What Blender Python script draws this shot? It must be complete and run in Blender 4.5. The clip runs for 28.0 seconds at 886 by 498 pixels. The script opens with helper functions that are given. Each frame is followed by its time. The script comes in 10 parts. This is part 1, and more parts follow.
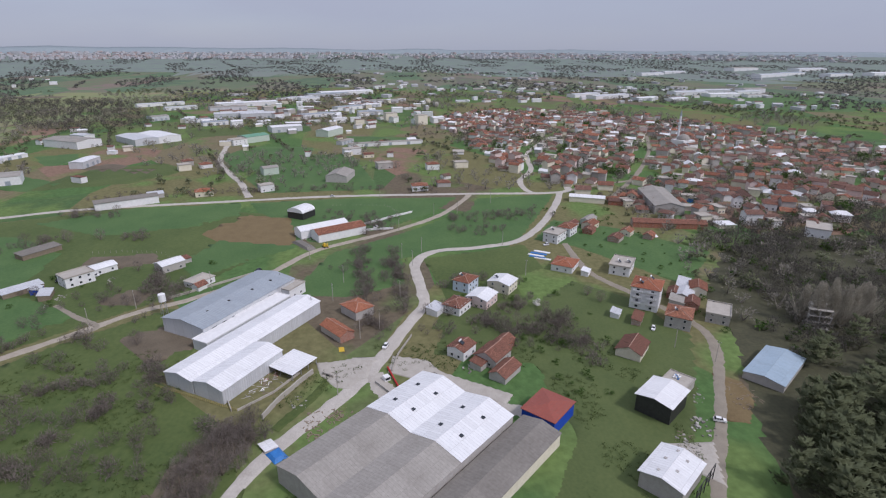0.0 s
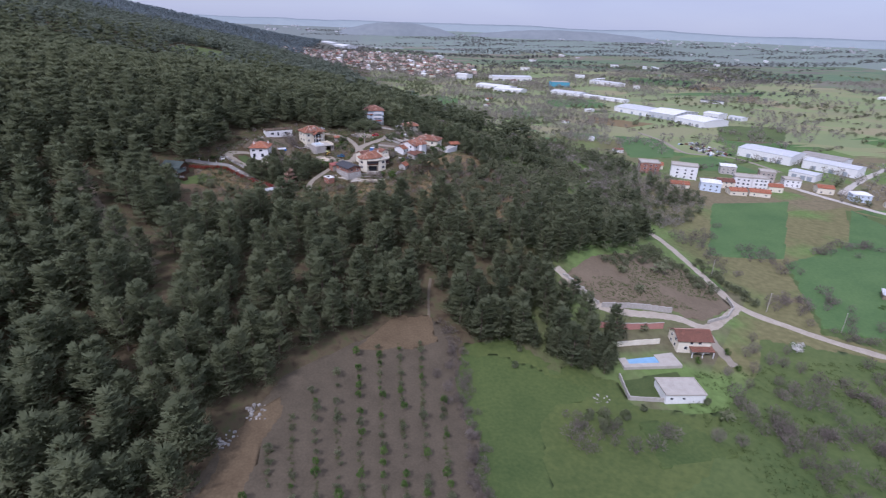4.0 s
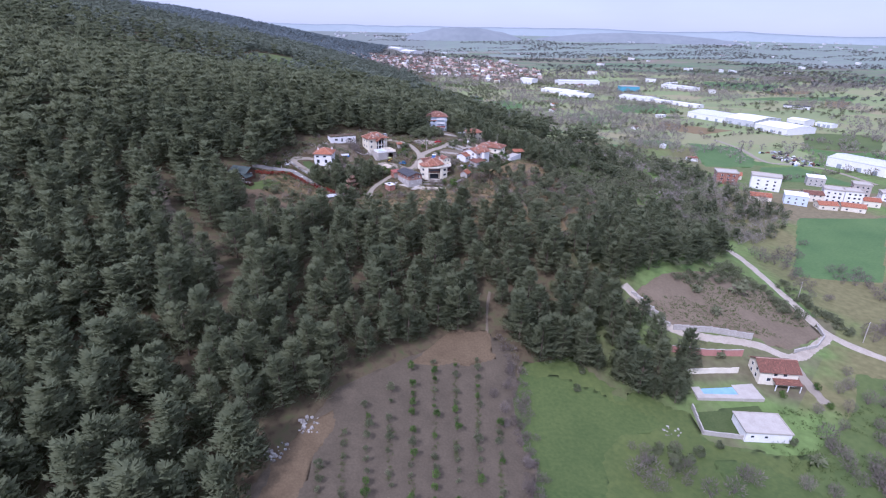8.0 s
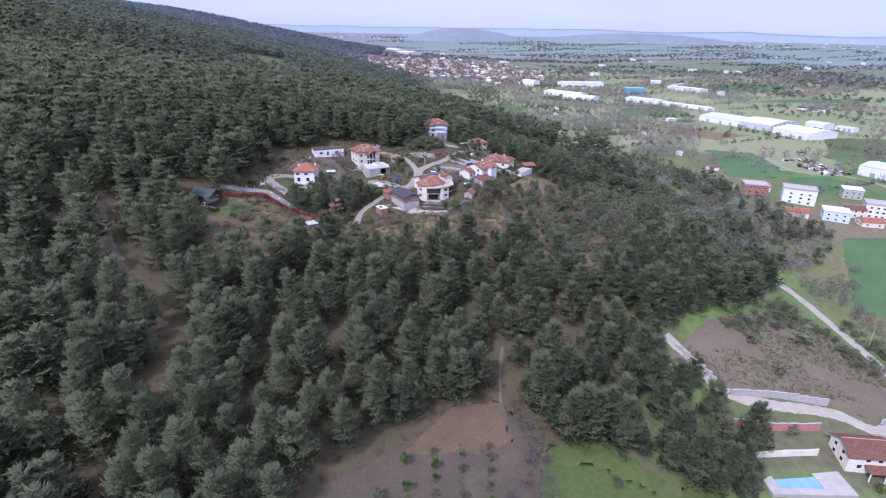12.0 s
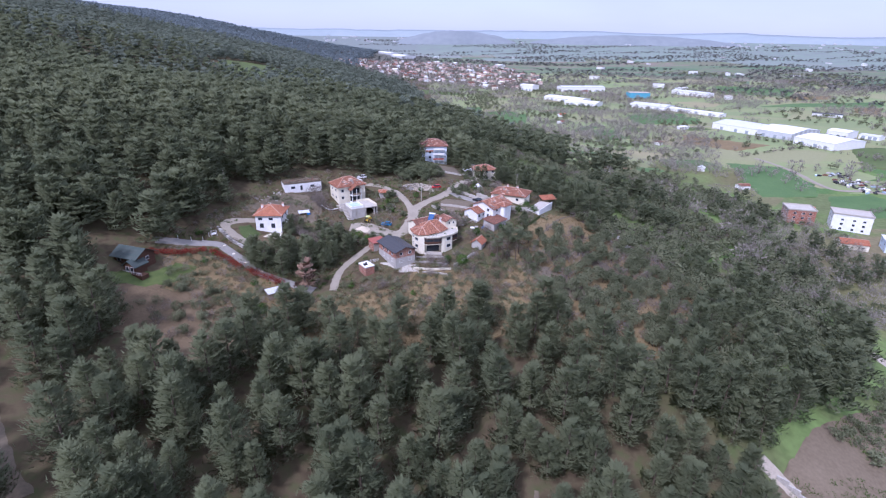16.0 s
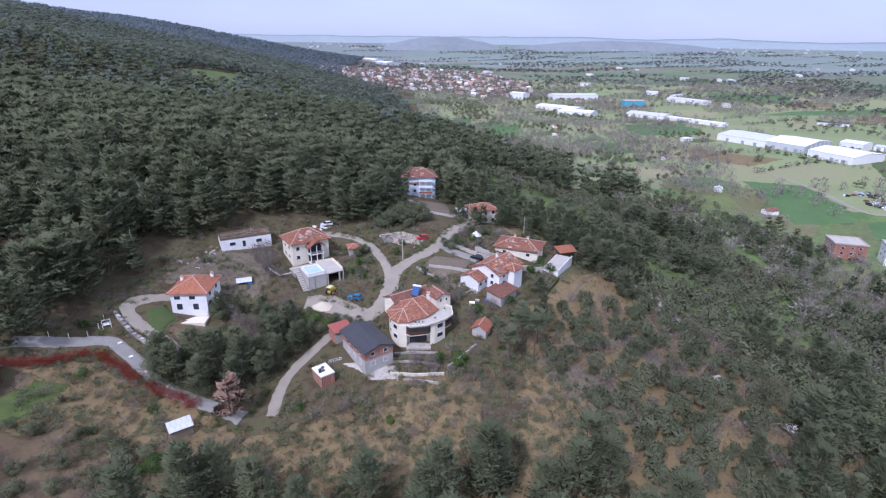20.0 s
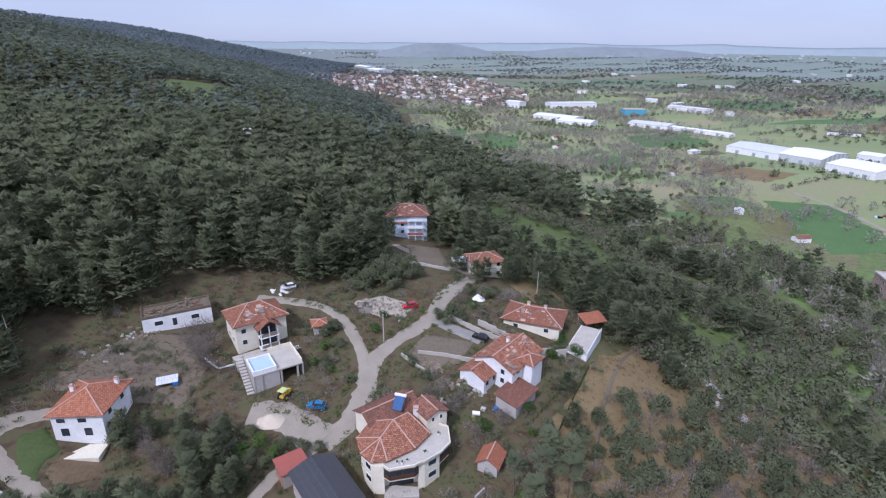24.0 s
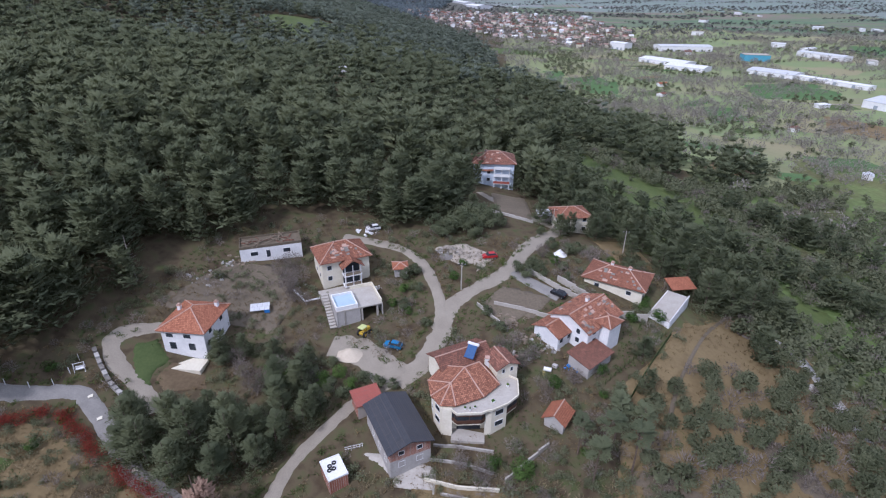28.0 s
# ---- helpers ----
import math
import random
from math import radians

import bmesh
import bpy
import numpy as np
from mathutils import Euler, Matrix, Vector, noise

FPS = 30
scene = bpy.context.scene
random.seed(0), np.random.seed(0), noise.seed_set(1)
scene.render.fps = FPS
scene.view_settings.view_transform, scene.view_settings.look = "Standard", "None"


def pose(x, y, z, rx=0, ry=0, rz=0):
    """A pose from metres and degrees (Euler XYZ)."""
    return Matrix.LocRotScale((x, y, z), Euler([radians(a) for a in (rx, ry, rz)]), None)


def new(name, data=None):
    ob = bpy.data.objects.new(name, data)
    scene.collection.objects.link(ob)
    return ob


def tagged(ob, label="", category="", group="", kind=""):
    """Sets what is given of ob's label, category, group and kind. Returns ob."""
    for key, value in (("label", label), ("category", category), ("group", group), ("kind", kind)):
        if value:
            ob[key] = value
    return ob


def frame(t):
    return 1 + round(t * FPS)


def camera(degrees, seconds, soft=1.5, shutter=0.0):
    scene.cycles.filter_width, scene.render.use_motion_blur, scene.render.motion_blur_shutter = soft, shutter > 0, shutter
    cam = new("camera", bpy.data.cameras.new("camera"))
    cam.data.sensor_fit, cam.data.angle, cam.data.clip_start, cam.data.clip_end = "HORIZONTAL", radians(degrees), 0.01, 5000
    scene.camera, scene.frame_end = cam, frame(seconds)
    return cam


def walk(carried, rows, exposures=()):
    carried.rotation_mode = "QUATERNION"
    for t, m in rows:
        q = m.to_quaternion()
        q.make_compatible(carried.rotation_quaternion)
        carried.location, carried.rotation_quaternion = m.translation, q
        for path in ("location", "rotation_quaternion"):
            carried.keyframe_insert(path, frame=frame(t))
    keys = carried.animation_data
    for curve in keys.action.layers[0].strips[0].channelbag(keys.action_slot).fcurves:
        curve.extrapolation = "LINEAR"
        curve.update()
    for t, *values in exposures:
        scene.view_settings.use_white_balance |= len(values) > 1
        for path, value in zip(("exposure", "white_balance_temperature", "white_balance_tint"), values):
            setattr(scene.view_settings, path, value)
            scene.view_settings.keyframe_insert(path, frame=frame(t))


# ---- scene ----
cam = camera(78.83, 28.0, soft=1.2, shutter=0.25)
# seconds, x, y, z, yaw, pitch, roll
PATH = [
    (0.0, 0.00, 0.00, 69.96, -94.19, -20.49, -0.26),
    (0.5, 0.04, 0.05, 69.95, -92.88, -20.50, -0.32),
    (1.0, 0.02, 0.01, 69.95, -82.18, -20.69, -0.73),
    (1.5, -0.01, 0.01, 69.95, -68.42, -20.99, -1.15),
    (2.0, -0.01, -0.01, 69.96, -55.63, -21.30, -1.48),
    (2.5, 0.01, -0.02, 69.95, -42.23, -21.66, -1.69),
    (3.0, -0.01, 0.06, 69.94, -28.63, -22.04, -1.71),
    (3.5, -0.01, 0.01, 69.95, -17.50, -22.40, -1.96),
    (4.0, -0.01, 0.01, 69.96, -9.04, -22.65, -2.04),
    (4.5, 0.05, 0.01, 69.97, -5.45, -22.65, -2.03),
    (5.5, 0.63, -0.84, 70.29, -2.45, -22.52, -1.51),
    (6.5, 0.97, -0.05, 70.52, -2.33, -22.40, -1.07),
    (7.0, 0.72, 1.99, 70.43, -2.35, -22.43, -1.15),
    (7.5, 0.53, 4.45, 70.34, -2.31, -22.43, -1.21),
    (8.0, 0.46, 7.53, 70.20, -2.59, -22.40, -1.23),
    (8.5, 0.55, 11.28, 69.94, -3.18, -22.37, -1.19),
    (9.0, 0.85, 15.78, 69.56, -3.58, -22.35, -1.10),
    (9.5, 1.32, 20.94, 69.12, -3.58, -22.34, -1.03),
    (10.0, 1.77, 26.58, 68.64, -3.27, -22.34, -1.01),
    (10.5, 2.05, 32.50, 68.24, -2.96, -22.33, -1.02),
    (11.0, 2.13, 38.43, 68.01, -2.87, -22.33, -1.05),
    (11.5, 1.98, 44.48, 67.96, -2.77, -22.31, -1.07),
    (12.0, 1.65, 50.80, 68.07, -2.74, -22.28, -1.10),
    (12.5, 1.42, 57.42, 68.20, -2.75, -22.28, -1.10),
    (13.5, 1.34, 71.11, 68.43, -2.92, -22.25, -1.05),
    (14.5, 1.48, 85.57, 68.64, -3.16, -22.17, -0.96),
    (15.0, 1.54, 93.15, 68.75, -3.24, -22.12, -0.91),
    (15.5, 1.67, 100.92, 68.83, -3.33, -22.09, -0.87),
    (16.0, 1.90, 108.64, 68.85, -3.41, -22.04, -0.83),
    (16.5, 2.28, 116.23, 68.85, -3.56, -21.97, -0.78),
    (17.0, 2.70, 123.78, 68.86, -3.75, -21.89, -0.75),
    (17.5, 3.10, 131.27, 68.89, -3.96, -21.80, -0.71),
    (18.0, 3.56, 138.76, 68.90, -4.12, -21.72, -0.70),
    (18.5, 4.14, 146.20, 68.85, -4.31, -21.65, -0.71),
    (19.0, 4.60, 153.48, 68.76, -4.47, -21.58, -0.73),
    (19.5, 5.00, 160.61, 68.73, -4.65, -21.51, -0.74),
    (20.0, 5.29, 167.42, 68.73, -4.81, -21.47, -0.74),
    (20.5, 5.65, 173.93, 68.76, -4.97, -21.43, -0.74),
    (21.0, 6.21, 180.35, 68.83, -5.11, -21.40, -0.72),
    (21.5, 6.84, 186.50, 68.95, -5.25, -21.37, -0.69),
    (22.5, 8.28, 198.84, 69.38, -5.58, -21.24, -0.62),
    (23.5, 9.32, 208.67, 70.02, -5.65, -21.03, -0.58),
    (24.0, 9.47, 211.69, 70.41, -5.46, -20.90, -0.60),
    (24.5, 9.61, 212.58, 70.74, -3.65, -20.83, -0.70),
    (25.0, 9.54, 212.33, 70.93, -0.20, -20.87, -0.81),
    (25.5, 9.51, 212.02, 71.09, 1.47, -20.93, -0.87),
    (26.0, 9.48, 212.18, 71.24, 2.34, -20.96, -0.85),
    (26.5, 9.62, 212.68, 71.37, 3.09, -18.43, -0.82),
    (27.0, 9.85, 212.83, 71.29, 3.87, -17.76, -0.78),
    (27.5, 10.05, 212.64, 71.23, 4.30, -24.39, -0.74),
    (28.0, 10.05, 212.94, 71.43, 4.33, -26.92, -0.69),
]
walk(cam, [(t, pose(x, y, z, 90 + p, r, w)) for t, x, y, z, w, p, r in PATH], [(0, 0.0, 5900, 20), (1, -0.03, 5850, 20), (2, -0.15, 5800, 21), (3, -0.1, 5700, 22), (4.5, 0.55, 5350, 30), (8, 0.78, 5200, 33), (12.5, 0.8, 5200, 33), (17, 0.84, 5200, 32), (20, 0.68, 5250, 28), (22.5, 0.56, 5350, 26), (25, 0.48, 5350, 23), (27, 0.36, 5500, 23), (28, 0.42, 5400, 23)])

# ---------------------------------------------------------------- light
SUN_FROM = Vector((-0.60, -0.80, 1.08)).normalized()
world = bpy.data.worlds.new("world")
scene.world = world
world.use_nodes = True
wn, wl = world.node_tree.nodes, world.node_tree.links
sky = wn.new("ShaderNodeTexSky")
sky.sky_type = "NISHITA"
sky.sun_disc = False
sky.sun_elevation = math.asin(SUN_FROM.z)
sky.sun_rotation = math.atan2(SUN_FROM.x, SUN_FROM.y)
sky.altitude = 150
sky.air_density, sky.dust_density, sky.ozone_density = 1.0, 0.8, 2.0
veil = wn.new("ShaderNodeMix")
veil.data_type = "RGBA"
# a thin overcast, brighter overhead than at the horizon
height_, dome = wn.new("ShaderNodeSeparateXYZ"), wn.new("ShaderNodeMix")
dome.data_type = "RGBA"
dome.inputs["A"].default_value, dome.inputs["B"].default_value = (3.35, 3.6, 4.05, 1), (6.7, 6.9, 7.25, 1)
wl.new(height_.outputs["Z"], dome.inputs["Factor"])
wl.new(dome.outputs["Result"], veil.inputs["B"])
cloud, thin_veil = wn.new("ShaderNodeTexNoise"), wn.new("ShaderNodeMapRange")
cloud.inputs["Scale"].default_value, cloud.inputs["Detail"].default_value = 2.2, 5
stretch = wn.new("ShaderNodeMapping")
stretch.inputs["Scale"].default_value = (1.0, 1.0, 4.0)
way_up = wn.new("ShaderNodeTexCoord").outputs["Generated"]
wl.new(way_up, stretch.inputs["Vector"])
wl.new(way_up, height_.inputs[0])
wl.new(stretch.outputs[0], cloud.inputs["Vector"])
thin_veil.inputs[1].default_value, thin_veil.inputs[2].default_value = 0.35, 0.65
thin_veil.inputs[3].default_value, thin_veil.inputs[4].default_value = 0.8, 0.96
wl.new(cloud.outputs[0], thin_veil.inputs[0])
wl.new(thin_veil.outputs[0], veil.inputs["Factor"])
wl.new(sky.outputs[0], veil.inputs["A"])
wl.new(veil.outputs["Result"], wn["Background"].inputs[0])
wn["Background"].inputs[1].default_value = 0.112
sun = new("sun", bpy.data.lights.new("sun", "SUN"))
sun.data.energy, sun.data.angle, sun.data.color = 2.2, radians(7), (1.0, 0.94, 0.86)
sun.rotation_euler = SUN_FROM.to_track_quat("Z", "Y").to_euler()

# ---------------------------------------------------------------- materials


def material(name, a, b, scale=1.0, rough=0.85, metal=0.0, bump=0.0, fine=6.0, per=0.0, island=0.0, spread=0.5, local=False, detail=4.0, leaf=0.0):
    """Two colours mixed by noise at two scales; per: change from object to object, island: from piece to piece."""
    m = bpy.data.materials.new(name)
    m.use_nodes = True
    n, k = m.node_tree.nodes, m.node_tree.links
    s = n["Principled BSDF"]
    s.inputs["Roughness"].default_value = rough
    s.inputs["Metallic"].default_value = metal
    s.inputs["Specular IOR Level"].default_value = 0.25
    where = n.new("ShaderNodeTexCoord").outputs["Object"] if local else n.new("ShaderNodeNewGeometry").outputs["Position"]
    big, small = n.new("ShaderNodeTexNoise"), n.new("ShaderNodeTexNoise")
    big.inputs["Scale"].default_value, small.inputs["Scale"].default_value = scale, scale * fine
    big.inputs["Detail"].default_value = small.inputs["Detail"].default_value = detail
    add = n.new("ShaderNodeMath")
    add.operation = "MULTIPLY_ADD"
    add.inputs[1].default_value = 0.5
    k.new(where, big.inputs["Vector"]), k.new(where, small.inputs["Vector"])
    half = n.new("ShaderNodeMath")
    half.operation = "MULTIPLY"
    half.inputs[1].default_value = 0.5
    k.new(small.outputs[0], half.inputs[0])
    k.new(big.outputs[0], add.inputs[0]), k.new(half.outputs[0], add.inputs[2])
    value = add.outputs[0]
    for amount, socket in ((per, n.new("ShaderNodeObjectInfo").outputs["Random"]), (island, n.new("ShaderNodeNewGeometry").outputs["Random Per Island"])):
        if amount:
            more = n.new("ShaderNodeMath")
            more.operation = "MULTIPLY_ADD"
            more.inputs[1].default_value = amount
            k.new(socket, more.inputs[0]), k.new(value, more.inputs[2])
            less = n.new("ShaderNodeMath")
            less.operation = "SUBTRACT"
            less.inputs[1].default_value = amount / 2
            k.new(more.outputs[0], less.inputs[0])
            value = less.outputs[0]
    ramp = n.new("ShaderNodeValToRGB")
    ramp.color_ramp.elements[0].position, ramp.color_ramp.elements[1].position = 0.5 - spread * 0.4, 0.5 + spread * 0.4
    ramp.color_ramp.elements[0].color, ramp.color_ramp.elements[1].color = (*a, 1), (*b, 1)
    k.new(value, ramp.inputs[0])
    k.new(ramp.outputs[0], s.inputs["Base Color"])
    if bump:
        bm = n.new("ShaderNodeBump")
        bm.inputs["Strength"].default_value = bump
        bm.inputs["Distance"].default_value = 0.1
        k.new(small.outputs[0], bm.inputs["Height"]), k.new(bm.outputs[0], s.inputs["Normal"])
    if leaf:
        s.inputs["Specular IOR Level"].default_value = 0.06
        thin, both = n.new("ShaderNodeBsdfTranslucent"), n.new("ShaderNodeMixShader")
        both.inputs[0].default_value = leaf
        k.new(ramp.outputs[0], thin.inputs[0])
        k.new(s.outputs[0], both.inputs[1]), k.new(thin.outputs[0], both.inputs[2])
        k.new(both.outputs[0], n["Material Output"].inputs[0])
    return m


def tiled(name, a, b, joint, width, row, rough=0.8, spot=0.35):
    """Roof tiles in courses, in the thing's own axes, with weathered patches."""
    m = material(name, a, b, 0.7, rough, 0, 0.0, 5, per=spot, local=True, spread=0.32)
    n, k = m.node_tree.nodes, m.node_tree.links
    s, ramp = n["Principled BSDF"], next(x for x in n if x.bl_idname == "ShaderNodeValToRGB")
    bt = n.new("ShaderNodeTexBrick")
    bt.inputs["Scale"].default_value = 1.0
    bt.inputs["Brick Width"].default_value, bt.inputs["Row Height"].default_value = width, row
    bt.inputs["Mortar Size"].default_value = 0.035
    bt.inputs["Mortar"].default_value = (*joint, 1)
    bt.inputs["Color2"].default_value = (*[c * 0.78 for c in a], 1)
    k.new(next(x for x in n if x.bl_idname == "ShaderNodeTexCoord").outputs["Object"], bt.inputs["Vector"])
    k.new(ramp.outputs[0], bt.inputs["Color1"])
    k.new(bt.outputs["Color"], s.inputs["Base Color"])
    bm = n.new("ShaderNodeBump")
    bm.inputs["Strength"].default_value, bm.inputs["Distance"].default_value = 0.6, 0.05
    bm.invert = True
    k.new(bt.outputs["Fac"], bm.inputs["Height"]), k.new(bm.outputs[0], s.inputs["Normal"])
    return m


def sheeted(name, a, b, pitch, rough=0.45, metal=0.0, axis="X"):
    """Ribbed sheet metal or fibre cement, ribs down the slope, in the thing's own axes."""
    m = material(name, a, b, 0.12, rough, metal, 0.0, 8, per=0.1, local=True, spread=0.7)
    n, k = m.node_tree.nodes, m.node_tree.links
    w = n.new("ShaderNodeTexWave")
    w.bands_direction = axis
    w.inputs["Scale"].default_value = 0.314 / pitch
    bm = n.new("ShaderNodeBump")
    bm.inputs["Strength"].default_value, bm.inputs["Distance"].default_value = 0.5, 0.06
    k.new(next(x for x in n if x.bl_idname == "ShaderNodeTexCoord").outputs["Object"], w.inputs["Vector"])
    k.new(w.outputs[0], bm.inputs["Height"]), k.new(bm.outputs[0], n["Principled BSDF"].inputs["Normal"])
    # single sheets, some newer, some rain-stained, with dark laps
    ramp = next(x for x in n if x.bl_idname == "ShaderNodeValToRGB")
    bt = n.new("ShaderNodeTexBrick")
    bt.inputs["Scale"].default_value = 1.0
    wide, long_ = (1.1, 5.2) if axis == "X" else (5.2, 1.1)
    bt.inputs["Brick Width"].default_value, bt.inputs["Row Height"].default_value = wide, long_
    bt.inputs["Mortar Size"].default_value = 0.05
    bt.inputs["Bias"].default_value = -0.3
    dim, lap = n.new("ShaderNodeMix"), n.new("ShaderNodeMix")
    for q, f in ((dim, 0.14), (lap, 0.32)):
        q.data_type = "RGBA"
        q.inputs["Factor"].default_value = f
        q.inputs["B"].default_value = (0.12, 0.1, 0.085, 1)
        k.new(ramp.outputs[0], q.inputs["A"])
    k.new(next(x for x in n if x.bl_idname == "ShaderNodeTexCoord").outputs["Object"], bt.inputs["Vector"])
    k.new(ramp.outputs[0], bt.inputs["Color1"]), k.new(dim.outputs["Result"], bt.inputs["Color2"]), k.new(lap.outputs["Result"], bt.inputs["Mortar"])
    k.new(bt.outputs["Color"], n["Principled BSDF"].inputs["Base Color"])
    return m


SOIL = material("soil", (0.095, 0.078, 0.054), (0.17, 0.14, 0.1), 0.12, bump=0.4, fine=14)
RED_SOIL = material("red_brown_soil", (0.085, 0.06, 0.034), (0.155, 0.115, 0.067), 0.15, bump=0.5, fine=10)
ORCHARD_SOIL = material("orchard_soil", (0.066, 0.054, 0.036), (0.118, 0.096, 0.065), 0.15, bump=0.5, fine=10)
FIELD = material("wheat_field", (0.052, 0.11, 0.035), (0.098, 0.165, 0.055), 0.04, bump=0.4, fine=20)
MEADOW = material("meadow", (0.055, 0.086, 0.025), (0.105, 0.136, 0.043), 0.03, bump=0.5, fine=18)
DRY = material("dry_grass", (0.118, 0.084, 0.04), (0.222, 0.168, 0.084), 0.15, bump=0.4, fine=9, spread=0.8)
GRASS = material("lush_grass", (0.045, 0.074, 0.02), (0.088, 0.118, 0.034), 0.06, bump=0.5, fine=14)
CLOVER = material("clover_meadow", (0.05, 0.077, 0.021), (0.105, 0.13, 0.038), 0.04, bump=0.5, fine=14)
PASTURE = material("olive_pasture", (0.055, 0.084, 0.027), (0.115, 0.142, 0.05), 0.06, bump=0.5, fine=14, spread=0.8)
PALE_DIRT = material("pale_dirt_road", (0.27, 0.235, 0.185), (0.43, 0.385, 0.315), 0.3, bump=0.3, fine=8)
PALE_SOIL = material("pale_soil", (0.105, 0.082, 0.052), (0.19, 0.152, 0.105), 0.09, bump=0.4, fine=12, spread=0.7)
LAWN = material("lawn", (0.044, 0.068, 0.02), (0.075, 0.1, 0.033), 0.3, bump=0.3)
GRAVEL = material("pale_gravel", (0.36, 0.33, 0.29), (0.52, 0.49, 0.44), 0.25, bump=0.3, fine=8)
DIRT = material("dirt_road", (0.19, 0.165, 0.128), (0.325, 0.29, 0.232), 0.3, bump=0.25, fine=16, spread=0.75)
CONCRETE = material("concrete", (0.31, 0.285, 0.245), (0.48, 0.45, 0.4), 0.4, bump=0.2, spread=0.7)
PAVING = material("worn_paving", (0.16, 0.152, 0.14), (0.29, 0.275, 0.25), 0.5, bump=0.4, fine=8, spread=0.8)
STONE = material("stone_wall", (0.28, 0.26, 0.23), (0.48, 0.46, 0.42), 1.2, bump=0.6, fine=4)
WHITE = material("white_plaster", (0.62, 0.62, 0.62), (0.8, 0.8, 0.79), 0.5, per=0.15, fine=5)
CREAM = material("cream_plaster", (0.6, 0.55, 0.43), (0.74, 0.7, 0.58), 0.5, per=0.15, fine=5)
PALE_BLUE = material("pale_blue_plaster", (0.48, 0.56, 0.65), (0.6, 0.67, 0.75), 0.5, fine=5)
PINK = material("pink_plaster", (0.6, 0.48, 0.45), (0.7, 0.58, 0.54), 0.5, fine=5)
GREY_WALL = material("bare_render", (0.33, 0.31, 0.29), (0.46, 0.44, 0.41), 0.6, bump=0.2, per=0.2)
PINK_WALL = material("pink_garden_wall", (0.36, 0.17, 0.14), (0.46, 0.24, 0.2), 0.8, bump=0.2)
BRICK = tiled("red_brick", (0.3, 0.11, 0.07), (0.4, 0.17, 0.11), (0.4, 0.36, 0.32), 0.4, 0.22)
TILE = tiled("clay_tiles", (0.25, 0.102, 0.06), (0.47, 0.21, 0.125), (0.12, 0.055, 0.038), 0.34, 0.36)
NEW_TILE = tiled("new_clay_tiles", (0.35, 0.13, 0.072), (0.46, 0.195, 0.11), (0.2, 0.075, 0.042), 0.34, 0.36)
OLD_TILE = tiled("weathered_clay_tiles", (0.19, 0.085, 0.06), (0.34, 0.15, 0.1), (0.09, 0.05, 0.035), 0.34, 0.36)
BROWN_TILE = tiled("brown_clay_tiles", (0.15, 0.082, 0.062), (0.29, 0.155, 0.115), (0.09, 0.055, 0.045), 0.34, 0.36, spot=0.7)
GREEN_SHEET = sheeted("green_sheet", (0.1, 0.26, 0.17), (0.16, 0.34, 0.23), 1.0, 0.45)
PALE_GREEN = material("pale_green_plaster", (0.42, 0.5, 0.42), (0.54, 0.6, 0.52), 0.5, fine=5)
RIDGE = material("ridge_mortar", (0.34, 0.2, 0.15), (0.5, 0.36, 0.29), 1.0)
RED_SHEET = sheeted("red_sheet", (0.26, 0.07, 0.05), (0.33, 0.1, 0.075), 0.3, axis="Y")
DARK_GREEN_SHEET = sheeted("dark_green_sheet", (0.035, 0.052, 0.048), (0.06, 0.082, 0.075), 0.4, 0.5, axis="Y")
DARK_SHEET = sheeted("anthracite_sheet", (0.035, 0.037, 0.043), (0.06, 0.062, 0.07), 0.4, 0.5, axis="Y")
WHITE_SHEET = sheeted("white_sheet", (0.66, 0.67, 0.68), (0.8, 0.8, 0.8), 1.0, 0.4)
PALE_SHEET = sheeted("pale_grey_sheet", (0.48, 0.5, 0.52), (0.6, 0.61, 0.62), 1.0, 0.4)
BLUE_GREY_SHEET = sheeted("blue_grey_sheet", (0.27, 0.31, 0.35), (0.36, 0.4, 0.43), 1.0, 0.45)
FIBRE = sheeted("fibre_cement", (0.24, 0.225, 0.2), (0.385, 0.365, 0.33), 1.1, 0.85)
DARK_FIBRE = sheeted("dark_fibre_cement", (0.145, 0.134, 0.118), (0.265, 0.248, 0.22), 1.1, 0.85)
BLUE_TIN = sheeted("pale_blue_tin", (0.3, 0.4, 0.48), (0.42, 0.52, 0.6), 0.6, 0.4, 0.2)
TIN = sheeted("tin_sheet", (0.55, 0.56, 0.58), (0.72, 0.73, 0.74), 0.3, 0.35, 0.3)
BLUE_PAINT = material("blue_paint", (0.015, 0.05, 0.35), (0.02, 0.08, 0.45), 0.5, 0.5)
BLUE_TARP = material("blue_tarpaulin", (0.025, 0.12, 0.36), (0.05, 0.22, 0.55), 0.6, 0.45, bump=0.5)
GLASS = material("dark_window_glass", (0.02, 0.024, 0.03), (0.05, 0.058, 0.068), 0.6, 0.08)
FRAME = material("white_frame", (0.7, 0.7, 0.7), (0.8, 0.8, 0.8), 1.0, 0.5)
DARK_WOOD = material("dark_wood", (0.055, 0.028, 0.018), (0.11, 0.055, 0.035), 1.5, 0.6)
WOOD = material("grey_timber", (0.16, 0.125, 0.09), (0.28, 0.23, 0.17), 1.5, 0.8)
IRON = material("dark_iron", (0.05, 0.05, 0.05), (0.09, 0.09, 0.09), 1.0, 0.5, 0.6)
GALVANISED = material("galvanised_steel", (0.4, 0.41, 0.42), (0.52, 0.53, 0.54), 1.0, 0.45, 0.7)
POOL_TILE = material("pool_blue", (0.17, 0.33, 0.5), (0.25, 0.43, 0.6), 0.4, 0.1)
